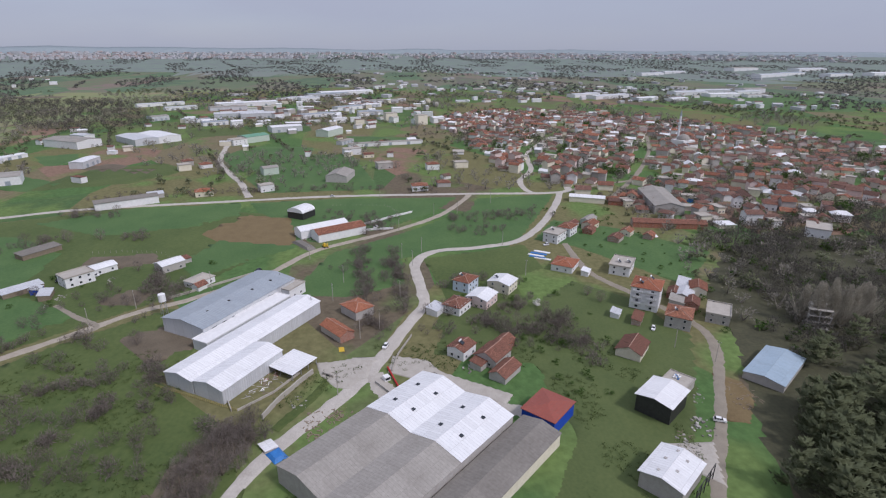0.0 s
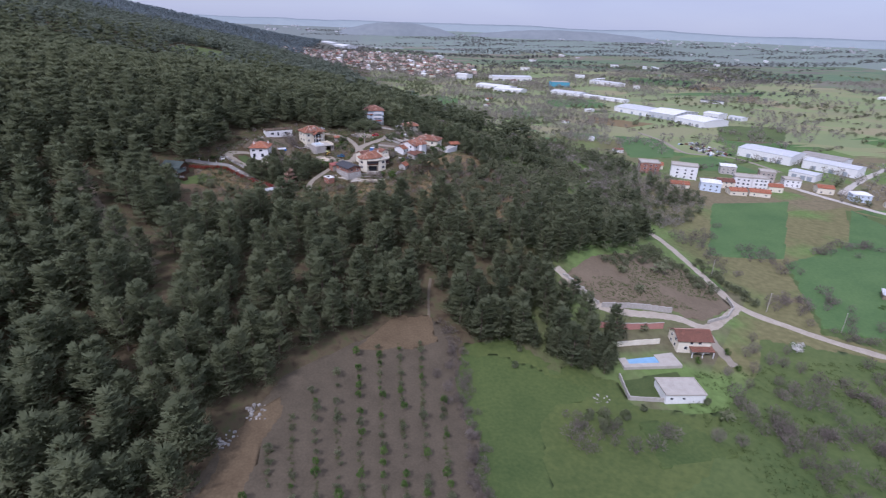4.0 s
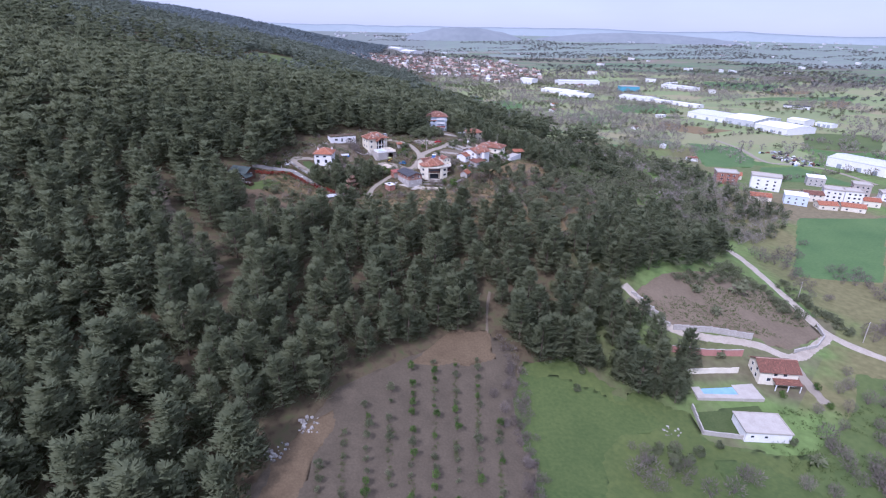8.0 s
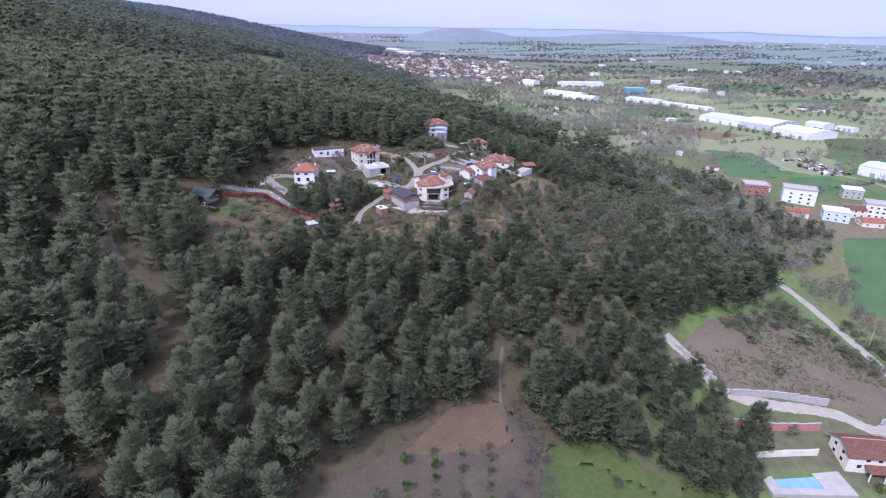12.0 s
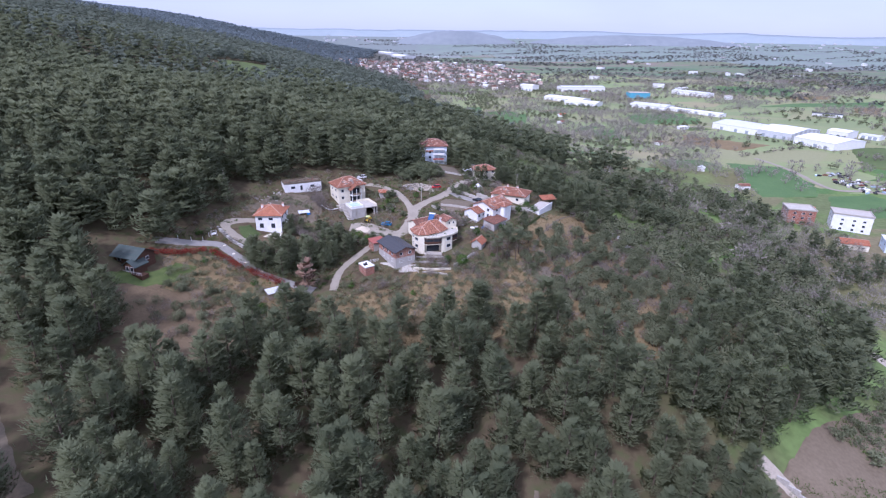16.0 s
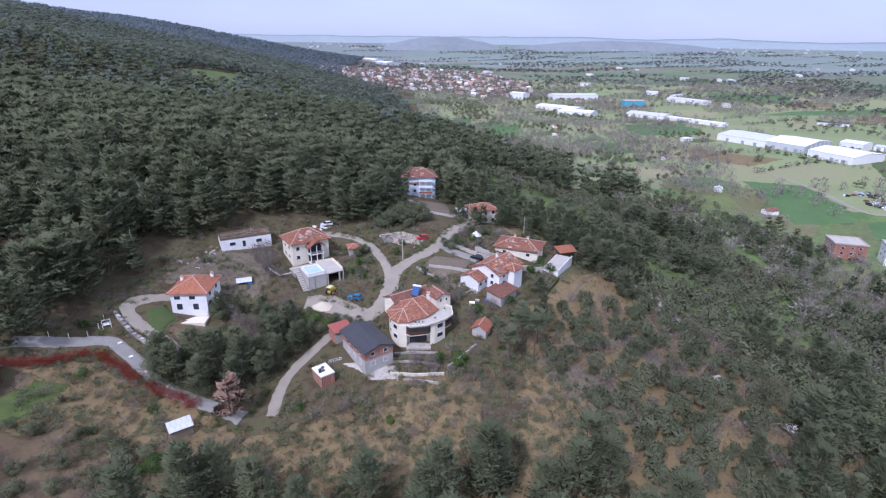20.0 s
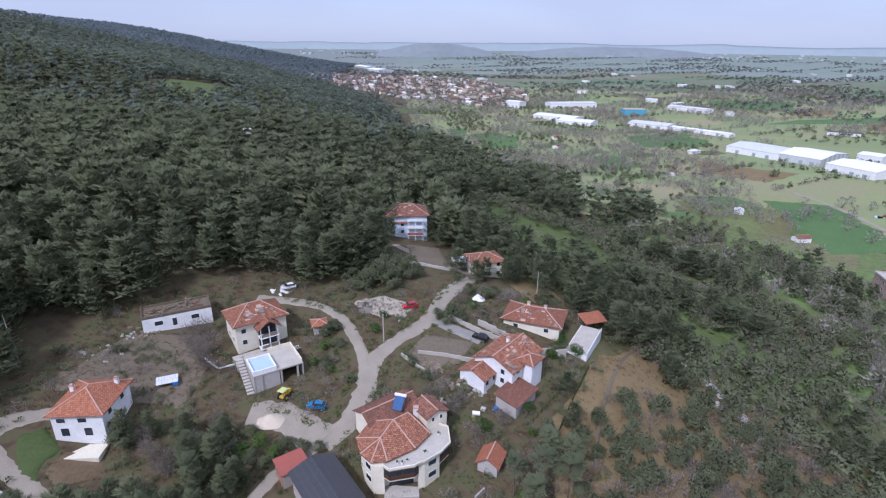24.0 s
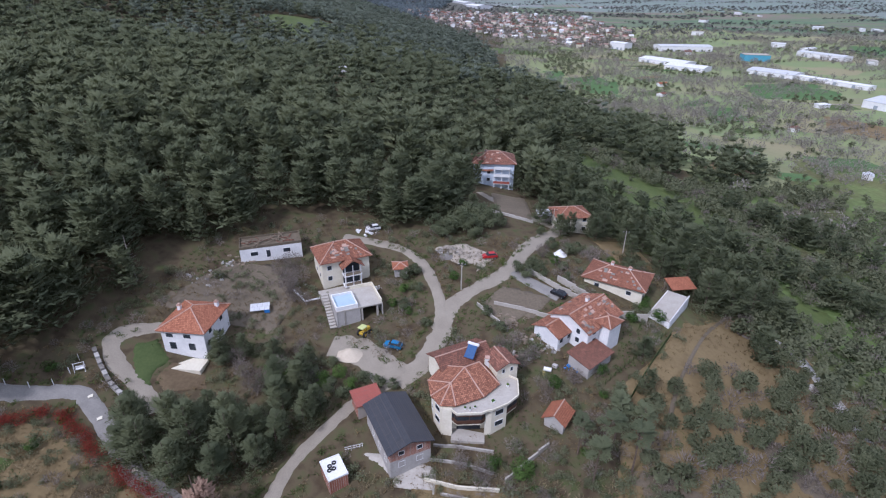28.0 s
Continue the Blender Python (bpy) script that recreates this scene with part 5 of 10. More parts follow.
def rounded(b, low=0.3, up=0.55):
    """Turns a crown's blades to face outwards, and gives their corners normals that swell round the crown."""
    n = b - np.array([0, 0, b[:, 2].max() * low])
    n /= np.linalg.norm(n, axis=1)[:, None] + 1e-9
    n = n + np.array([0, 0, up])
    n /= np.linalg.norm(n, axis=1)[:, None]
    t, m = b.reshape(-1, 3, 3).copy(), n.reshape(-1, 3, 3).copy()
    wrong = (np.cross(t[:, 1] - t[:, 0], t[:, 2] - t[:, 0]) * m.mean(1)).sum(1) < 0
    t[wrong], m[wrong] = t[wrong][:, ::-1], m[wrong][:, ::-1]
    return t.reshape(-1, 3), m.reshape(-1, 3)


def swell(me, normals):
    me.polygons.foreach_set("use_smooth", np.ones(len(me.polygons), bool))
    me.normals_split_custom_set_from_vertices(normals)
    return me


def joined(name, blades, places, mat, label, category, round_=False):
    """Many plants in one mesh: places are x, y, size, turn, kind; round_: shaded as full crowns."""
    out, face = [], []
    for i, b in enumerate(blades):
        p = places[places[:, 4].astype(int) % len(blades) == i]
        if not len(p):
            continue
        b, m = rounded(b) if round_ else (b, b)
        c, s = np.cos(p[:, 3])[:, None], np.sin(p[:, 3])[:, None]
        k = p[:, 2][:, None]
        tall = k
        k = k * (0.9 + 0.46 * np.modf(p[:, 3] * 7.3)[0])[:, None]
        x = p[:, 0][:, None] + k * (b[None, :, 0] * c - b[None, :, 1] * s)
        y = p[:, 1][:, None] + k * (b[None, :, 0] * s + b[None, :, 1] * c)
        z = land(p[:, 0], p[:, 1])[:, None] + tall * b[None, :, 2]
        out.append(np.stack([x, y, z], -1).reshape(-1, 3))
        if round_:
            face.append(np.stack([m[None, :, 0] * c - m[None, :, 1] * s, m[None, :, 0] * s + m[None, :, 1] * c, m[None, :, 2] + 0 * c], -1).reshape(-1, 3))
    co = np.concatenate(out)
    me = array_mesh(name, co, np.arange(len(co)).reshape(-1, 3), mat)
    if round_:
        swell(me, np.concatenate(face))
    return tagged(new(name, me), label, category, kind="stuff")


def scattered(x0, x1, y0, y1, gap, jitter=0.42):
    """Points over a rectangle of the plan, at about one gap from each other."""
    gx, gy = np.meshgrid(np.arange(x0, x1, gap), np.arange(y0, y1, gap))
    p = np.stack([gx.ravel(), gy.ravel()], 1)
    return p + rng.uniform(-jitter, jitter, p.shape) * gap


def dressed(p, lo=0.8, hi=1.2, kinds=4):
    n = len(p)
    return np.column_stack([p, rng.uniform(lo, hi, n), rng.uniform(0, 6.28, n), rng.integers(0, kinds, n)])


HAMLET = [(-79.1, 288), (-75.1, 298.7), (-69.2, 315.2), (-59.3, 341.5), (-39.6, 355.1), (-22.6, 358.2), (-5.5, 352.5), (4.5, 367.7), (4.3, 390.5), (8.1, 417.8), (28.4, 421.3), (34.8, 389.7), (51.3, 372.9), (67.6, 355.2), (73.7, 340.7), (65.5, 323.6), (49.2, 306.2), (51.1, 293.8), (53, 270.9), (40.7, 252), (10.6, 244.9), (-11.4, 247), (-29.3, 245), (-54.3, 245.8), (-75.1, 266.8)]
WOOD_EDGE = [(-700, 60), (-50, 75), (-40, 116), (-26, 145.9), (-4, 165.5), (23.9, 183.6), (32.8, 179.6), (39.8, 163.6), (64.7, 162.5), (91.8, 152.7), (100.4, 165.1), (97.3, 182.8), (85.7, 199.6), (87.9, 210), (117.2, 222.8), (149, 246), (167.9, 273), (152.5, 303.4), (112.5, 336.9), (94.2, 353), (86.1, 368.7), (61.5, 383.1), (45, 397.1), (36.6, 430), (44, 478), (66, 494), (98, 484), (146, 500), (192, 530), (170, 560), (138, 618), (94, 626), (84, 724), (80, 860), (44, 1020), (12, 1130), (-60, 1290), (-150, 1400), (-260, 1500), (-900, 1500), (-1500, 1100), (-1300, 600)]
SLOPE = [(41, 289.3), (65.5, 321.5), (75.8, 340.8), (71.7, 357.5), (56.4, 379.6), (45, 402.2), (40.6, 470), (66, 492), (98, 482), (146, 498), (190, 526), (232.4, 474.5), (203.5, 333.6), (167.3, 286.8), (120.6, 235.3), (70.3, 227), (45.7, 252.1)]
FIREBREAK = [(-67.4, 185.7), (-83.3, 193.3), (-103.2, 217.7), (-121, 248.4), (-111, 251.6), (-91.2, 221.4), (-75.3, 203.4)]
COTTAGE_YARD = [(-94.1, 258.8), (-94, 277.2), (-83.1, 281.1), (-73.1, 279.4), (-59.2, 261.4), (-39.3, 250.5), (-43.3, 238.4), (-50.3, 223.1), (-65.3, 227.6), (-78.2, 240.2), (-87.1, 252.9)]
SADDLE = [(23.9, 179.6), (32.8, 179.6), (33, 200.1), (27.1, 202.1)]


def seen_wedge(p):
    return (p[:, 0] > -(p[:, 1] - 10) * 0.98 - 40) & (p[:, 0] < 60 + p[:, 1] * 1.2)


near = scattered(-330, 215, 70, 470, 8.2)
ok = inside(WOOD_EDGE, near[:, 0], near[:, 1]) & ~inside(HAMLET, near[:, 0], near[:, 1]) & ~inside(COTTAGE_YARD, near[:, 0], near[:, 1]) & ~inside(FIREBREAK, near[:, 0], near[:, 1]) & ~inside(SADDLE, near[:, 0], near[:, 1]) & seen_wedge(near)
on_slope = inside(SLOPE, near[:, 0], near[:, 1])
thin = np.array([noise.noise((a * 0.03, b * 0.03, 1.0)) for a, b in near])
OLIVE_CORE = [(38.7, 254), (45.1, 293.6), (67.6, 327.8), (86, 352.8), (122.9, 353), (132.1, 293.4), (101.2, 264.4), (66.7, 248)]
in_core = inside(OLIVE_CORE, near[:, 0], near[:, 1])
DRY_GLADE = [(47, 296), (55, 317), (61, 333), (66, 342), (71, 331), (77, 326), (72, 315), (64, 303)]
ok &= ~inside(DRY_GLADE, near[:, 0], near[:, 1])
ok &= (thin > -0.62) & ~(on_slope & (thin < np.where(in_core, 0.25, -0.12)))
near = dressed(near[ok], 1.0, 1.7, 5)
near[:, 2] *= np.where(inside(SLOPE, near[:, 0], near[:, 1]), np.where(inside(OLIVE_CORE, near[:, 0], near[:, 1]), 0.62, 0.8), 1.0)
order = np.argsort(np.hypot(near[:, 0] - 10, near[:, 1] - 205))
things, rest = near[order[:240]], near[order[240:]]
PINES = [(swell(array_mesh("crown", rounded(b)[0], np.arange(len(b)).reshape(-1, 3), PINE), rounded(b)[1]), trunk_shape(9.5, 0.2, 5, i).mesh("trunk", BARK)) for i, b in enumerate(pine_blades(s, 64, 62, 0.5, slim=0.17) for s in range(11, 16))]
for x, y, k, a, i in things:
    t = thing("pine_tree", "dark green pine tree on the wooded hillside", "tree", Matrix.Translation((x, y, ground_at(x, y))) @ Matrix.Rotation(a, 4, "Z") @ Matrix.Scale(k, 4), "pines on the hill")
    part("trunk", PINES[int(i)][1], None, t)
    part("crown", PINES[int(i)][0], None, t)
handy = np.hypot(rest[:, 0] - 5, rest[:, 1] - 240) < 165
joined("near_pine_wood", [pine_blades(s, 54, 27, 0.68, slim=0.24) for s in range(16, 21)], rest[handy], PINE, "dense dark green pine wood round the hamlet", "forest", True)
joined("pine_wood", [pine_blades(s, 34, 15, 1.0, slim=0.3) for s in range(21, 26)], rest[~handy], PINE, "dense dark green pine wood on the hill", "forest", True)

far = scattered(-1100, 215, 470, 1500, 11.6)
ok = inside(WOOD_EDGE, far[:, 0], far[:, 1]) & seen_wedge(far)
thin = np.array([noise.noise((a * 0.011, b * 0.011, 5.0)) for a, b in far])
CLEARINGS = ([(-196, 548), (-150, 520), (-138, 540), (-176, 572)], [(-250, 850), (-190, 815), (-150, 905), (-196, 945), (-245, 905)], [(-96, 558), (-78, 556), (-76, 592), (-98, 592)], [(-30, 1085), (40, 1120), (100, 1240), (70, 1180), (0, 1140)], [(-330, 690), (-290, 660), (-270, 690), (-310, 715)])
gaps = np.zeros(len(far), bool)
for clearing in CLEARINGS:
    gaps |= inside(clearing, far[:, 0], far[:, 1])
far = dressed(far[ok & (thin > -0.5) & ~gaps], 1.0, 1.7, 4)
# with distance, more trees get the needles that carry painted haze
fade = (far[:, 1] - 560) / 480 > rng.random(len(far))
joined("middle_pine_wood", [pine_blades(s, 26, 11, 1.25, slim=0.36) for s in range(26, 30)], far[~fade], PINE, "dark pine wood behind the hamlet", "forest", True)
joined("far_pine_wood", [pine_blades(s, 20, 9, 1.45, slim=0.4) for s in range(31, 35)], far[fade], HAZED_PINE, "distant pine wood on the ridge, paled by haze", "forest", True)
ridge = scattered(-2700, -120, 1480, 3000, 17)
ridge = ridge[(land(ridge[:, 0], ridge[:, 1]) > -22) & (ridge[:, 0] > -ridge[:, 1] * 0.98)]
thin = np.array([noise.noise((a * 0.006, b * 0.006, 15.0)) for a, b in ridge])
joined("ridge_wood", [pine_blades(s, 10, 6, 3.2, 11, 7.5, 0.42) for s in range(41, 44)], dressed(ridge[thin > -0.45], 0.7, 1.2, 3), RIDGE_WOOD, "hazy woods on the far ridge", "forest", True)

# olives and scrub on the slope beside the hamlet
scrub = scattered(36, 235, 222, 570, 3.9)
GLADES = ([(59.3, 477.9), (109.3, 454.1), (106.9, 416.9), (86.2, 398.6), (65.5, 409.7), (48.9, 438.9)], [(49.2, 383.1), (67.6, 363.6), (88.2, 366.7), (84.1, 394.2), (63.5, 405.3)], [(94.3, 358.3), (114.6, 347.7), (123, 360.6), (102.6, 375.7)])
ok = inside(SLOPE, scrub[:, 0], scrub[:, 1]) & (~inside(DRY_GLADE, scrub[:, 0], scrub[:, 1]) | (rng.random(len(scrub)) < 0.3))
for glade in GLADES:
    ok &= ~inside(glade, scrub[:, 0], scrub[:, 1]) | (rng.random(len(scrub)) < 0.08)
thin = np.array([noise.noise((a * 0.03, b * 0.03, 1.0)) for a, b in scrub])
which = rng.random(len(scrub))
ol = dressed(scrub[ok & (thin < 0.3) & (which < 0.72)], 0.8, 1.7, 4)
OLIVES = [round_blades(s, 26, 44, 0.21, 3.2, 1.7) for s in range(51, 55)]
o2 = ol[np.argsort(np.hypot(ol[:, 0] - 60, ol[:, 1] - 280))]
OLIVE_DATA = [(swell(array_mesh("crown", rounded(b)[0], np.arange(len(b)).reshape(-1, 3), OLIVE), rounded(b)[1]), trunk_shape(2.2, 0.16, 4, i).mesh("trunk", BARK)) for i, b in enumerate(OLIVES)]
for x, y, k, a, i in o2[:200]:
    t = thing("olive_tree", "grey-green olive tree on dry grass", "tree", Matrix.Translation((x, y, ground_at(x, y))) @ Matrix.Rotation(a, 4, "Z") @ Matrix.Scale(k, 4), "olives on the slope")
    part("trunk", OLIVE_DATA[int(i)][1], None, t)
    part("crown", OLIVE_DATA[int(i)][0], None, t)
joined("olive_grove", [round_blades(s, 12, 13, 0.46, 3.2, 1.7) for s in range(56, 59)], o2[200:], OLIVE, "grey-green olive scrub on the slope", "trees", True)
joined("bare_thicket", [twig_blades(s, 140, 3.8, 2.2, 0.045) for s in range(61, 64)], dressed(scrub[ok & (which > 0.8)], 0.7, 1.4, 3), TWIG, "leafless brown bushes on the slope", "bushes")

# orchard rows of small bare trees
ORCHARD = [(-30, 104), (-22, 128), (-13, 142), (-4, 156), (8, 166), (24, 168), (27, 150), (25, 110), (24, 92), (-30, 92)]
rows = np.array([(x0 * (1 + (y - 113) * 0.0045) + 0.6, y) for x0 in np.arange(-31, 24, 6.0) for y in np.arange(88, 172, 3.7)])
rows = rows[inside(ORCHARD, rows[:, 0], rows[:, 1])]
rows = rows[rng.random(len(rows)) < 0.84]
SAPLINGS = [(crown_mesh, trunk_shape(1.5, 0.07, 3, i).mesh("trunk", BARK)) for i, crown_mesh in enumerate([array_mesh("crown", b, np.arange(len(b)).reshape(-1, 3), (GREEN_LEAF, OLIVE, PINE)[k]) for k, b in enumerate([round_blades(71, 13, 34, 0.17, 2.6, 0.95), round_blades(72, 11, 30, 0.16, 2.2, 0.85), round_blades(73, 14, 34, 0.18, 2.9, 1.05)])])]
for x, y, k, a, i in dressed(rows + rng.normal(size=rows.shape) * 0.35, 0.75, 1.5, 3):
    t = thing("orchard_tree", "small thin orchard tree in a row on bare soil", "tree", Matrix.Translation((x, y, ground_at(x, y))) @ Matrix.Rotation(a, 4, "Z") @ Matrix.Scale(k, 4), "orchard rows")
    part("trunk", SAPLINGS[int(i)][1], None, t)
    part("crown", SAPLINGS[int(i)][0], None, t)
weeds = np.array([(x0 * (1 + (y - 113) * 0.0045) + 0.6, y) for x0 in np.arange(-31, 24, 6.0) for y in np.arange(88, 172, 0.7)])
weeds = weeds[inside(ORCHARD, weeds[:, 0], weeds[:, 1])] + 0.0
patch = np.array([noise.noise((a * 0.3, b * 0.12, 7.0)) for a, b in weeds])
joined("orchard_weeds", [twig_blades(s, 26, 0.5, 0.7, 0.035) for s in (78, 79)], dressed(weeds[patch > -0.1] + rng.normal(size=(int((patch > -0.1).sum()), 2)) * 0.4, 0.6, 1.5, 2), CLOVER, "green weeds along the orchard rows", "weeds")

# mixed scrub on the far slope
slope2 = scattered(-60, 420, 440, 1400, 9.0)
thin = np.array([noise.noise((a * 0.012, b * 0.012, 33.0)) + 0.4 * noise.noise((a * 0.05, b * 0.05, 3.0)) for a, b in slope2])
free = ~inside(WOOD_EDGE, slope2[:, 0], slope2[:, 1]) & ~inside(SLOPE, slope2[:, 0], slope2[:, 1]) & (slope2[:, 0] < 60 + (slope2[:, 1] - 200) * 0.55)
joined("slope_twigs", [twig_blades(s, 70, 5.0, 3.2, 0.12) for s in (74, 75)], dressed(slope2[free & (thin > 0.0)], 0.6, 1.4, 2), GREY_TWIG, "leafless scrub between small fields", "bushes")
joined("slope_bushes", [round_blades(s, 9, 9, 0.9, 4.0, 2.4) for s in (76, 77)], dressed(slope2[free & (thin < -0.2)], 0.5, 1.3, 2), OLIVE, "grey-green bushes between small fields", "bushes")
# hedges, thickets and lone trees of the plain
plain = scattered(120, 1500, -700, 1600, 15)
thin = np.array([noise.noise((a * 0.006, b * 0.006, 9.0)) + 0.45 * noise.noise((a * 0.03, b * 0.03, 2.0)) for a, b in plain])
ok = (land(plain[:, 0], plain[:, 1]) < -30) & (thin > 0.16) & ~inside([(120, -160), (460, -140), (450, 300), (193.7, 334.2), (119.5, 159.3)], plain[:, 0], plain[:, 1])
joined("plain_trees", [twig_blades(s, 52, 6.5, 3.8, 0.21) for s in (81, 82, 83)], dressed(plain[ok], 0.7, 1.5, 3), GREY_TWIG, "leafless trees and hedges between the fields", "trees")
plain = scattered(120, 1700, -900, 1900, 21)
thin = np.array([noise.noise((a * 0.005, b * 0.005, 19.0)) + 0.5 * noise.noise((a * 0.03, b * 0.03, 7.0)) for a, b in plain])
ok = (land(plain[:, 0], plain[:, 1]) < -30) & (thin > 0.2) & ~inside([(120, -160), (460, -140), (450, 300), (193.7, 334.2), (119.5, 159.3)], plain[:, 0], plain[:, 1])
joined("plain_bushes", [round_blades(s, 8, 7, 1.3, 5.0, 3.0) for s in (84, 85)], dressed(plain[ok], 0.6, 1.4, 2), OLIVE, "grey-green bushes and small trees on the plain", "trees")


def belts(x0, x1, y0, y1, across, along, step, keep, seed, run=0.004):
    """Rows of hedge trees along the edges of the fields, broken by gaps: the rows run at 24 degrees and square to it."""
    r = np.random.default_rng(seed)
    c, s = math.cos(radians(24)), math.sin(radians(24))
    out = []
    for gap, turn in ((across, 0), (along, 1)):
        for q in np.arange(-6000, 6000, gap):
            q = q + r.uniform(-0.3, 0.3) * gap
            u = np.arange(-6000, 6000, step) + r.uniform(-0.4, 0.4, int(12000 / step)) * step
            w = q + 4 * np.sin(u * 0.01 + q) + r.normal(size=len(u)) * step * 0.12
            on = np.array([noise.noise((a * run, q * 0.37, 3.0 + turn)) for a in u]) > keep
            a, b = (u, w) if turn == 0 else (w, u)
            out.append(np.stack([a * c - b * s, a * s + b * c], 1)[on])
    p = np.concatenate(out)
    return p[(p[:, 0] > x0) & (p[:, 0] < x1) & (p[:, 1] > y0) & (p[:, 1] < y1)]


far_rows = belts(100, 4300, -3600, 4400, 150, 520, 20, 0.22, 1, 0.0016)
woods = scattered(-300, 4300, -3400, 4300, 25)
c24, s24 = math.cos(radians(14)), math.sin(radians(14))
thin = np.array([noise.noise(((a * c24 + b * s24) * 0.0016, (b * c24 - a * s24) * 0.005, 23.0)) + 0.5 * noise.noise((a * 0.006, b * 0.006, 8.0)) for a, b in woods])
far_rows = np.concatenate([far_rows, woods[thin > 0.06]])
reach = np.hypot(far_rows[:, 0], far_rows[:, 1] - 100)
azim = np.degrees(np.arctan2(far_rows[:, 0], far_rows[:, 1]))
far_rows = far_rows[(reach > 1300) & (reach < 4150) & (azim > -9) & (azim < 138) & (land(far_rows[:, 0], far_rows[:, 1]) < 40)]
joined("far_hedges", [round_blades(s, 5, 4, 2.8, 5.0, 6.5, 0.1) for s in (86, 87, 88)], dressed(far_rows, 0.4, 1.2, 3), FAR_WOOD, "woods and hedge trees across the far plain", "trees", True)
mid_rows = belts(300, 1500, -900, 1700, 85, 190, 7.5, 0.1, 2)
mid_rows = mid_rows[(land(mid_rows[:, 0], mid_rows[:, 1]) < -40) & (np.hypot(mid_rows[:, 0], mid_rows[:, 1] - 100) < 1300) & ~inside([(120, -200), (452, -150), (452, 250), (300, 400), (122.2, 304.5)], mid_rows[:, 0], mid_rows[:, 1])]
half = rng.random(len(mid_rows)) < 0.55
joined("field_hedges", [twig_blades(s, 90, 4.6, 3.0, 0.11) for s in (89, 90)], dressed(mid_rows[half], 0.5, 1.4, 2), TWIG, "leafless hedgerows between fields", "trees")
joined("green_hedges", [round_blades(s, 8, 8, 0.9, 3.6, 2.2, 0.1) for s in (91, 92)], dressed(mid_rows[~half], 0.5, 1.4, 2), OLIVE, "grey-green hedgerows between fields", "trees")
clumps = scattered(60, 1250, 480, 1750, 8.5)
thin = np.array([noise.noise((a * 0.009, b * 0.014, 51.0)) + 0.6 * noise.noise((a * 0.035, b * 0.035, 12.0)) for a, b in clumps])
OPEN_FIELDS = ([(310, 611), (355, 593), (338, 525), (315, 488), (264, 481)], [(322, 490), (365, 498), (375, 430), (312, 440), (302, 459)], [(506, 698), (606, 683), (516, 578), (436, 590)], [(349, 783), (384, 738), (422, 709), (358, 673), (322, 722)], [(92, 1003), (124, 1010), (110, 934), (90, 933)], [(135, 955), (180, 937), (165, 852), (122, 857)], [(236, 800), (274, 800), (264, 746), (220, 724)], [(339, 946), (420, 975), (440, 909), (411, 861), (314, 855)], [(746, 1445), (924, 1394), (795, 1216), (667, 1262)], [(615, 1051), (706, 1051), (854, 1055), (926, 1135), (713, 1102)])
SHED_YARDS = ([(360, 760), (620, 700), (660, 880), (400, 1010), (330, 930)], [(330, 640), (560, 560), (620, 690), (380, 740)], [(210, 1010), (420, 980), (420, 1180), (230, 1250)], [(300, 420), (480, 420), (480, 560), (300, 600)])
ok = (thin > 0.14) & (land(clumps[:, 0], clumps[:, 1]) < -34) & (clumps[:, 0] < 90 + (clumps[:, 1] - 300) * 0.95) & ~inside(WOOD_EDGE, clumps[:, 0], clumps[:, 1])
for yard_ in OPEN_FIELDS + SHED_YARDS:
    ok &= ~inside(yard_, clumps[:, 0], clumps[:, 1])
joined("plain_thickets", [twig_blades(s, 46, 6.0, 3.6, 0.16) for s in (95, 96, 97)], dressed(clumps[ok], 0.5, 1.35, 3), GREY_TWIG, "brown leafless thickets between the fields", "trees")
WET_WOOD = [(800, 440), (900, 400), (1000, 440), (1200, 560), (1330, 640), (1330, 860), (1120, 860), (900, 620)]
wood = scattered(800, 1340, 390, 870, 13)
wood = wood[inside(WET_WOOD, wood[:, 0], wood[:, 1])]
joined("bare_wood", [twig_blades(s, 90, 8.0, 5.0, 0.14) for s in (93, 94)], dressed(wood, 0.5, 1.3, 2), DARK_TWIG, "dense leafless wood on the plain", "trees")
# ---------------------------------------------------------------- town, works and villages of the plain
dice = random.Random(5)
TOWN = [(456, -145), (405, -172), (350, -195), (335, -290), (420, -420), (540, -560), (700, -600), (920, -480), (1060, -330), (1090, -180), (960, -50), (800, -70), (640, -92), (545, -98)]
TOWN_STREETS = [[(451, -136), (495, -112), (545, -132), (640, -150), (760, -210), (900, -260)], [(451, -136), (480, -190), (520, -300), (560, -420)], [(430, -175), (520, -235), (640, -300), (760, -350)]]


def near_line(p, lines, gap):
    for line in lines:
        for a, b in zip(line, line[1:]):
            a, b, q = Vector(a), Vector(b), Vector(p)
            t = max(0, min(1, (q - a).dot(b - a) / (b - a).length_squared))
            if (a + (b - a) * t - q).length < gap:
                return True
    return False


for line in TOWN_STREETS[1:]:
    ribbon("road", line, 5.5, DIRT, "pale narrow street between the town's houses", "road")


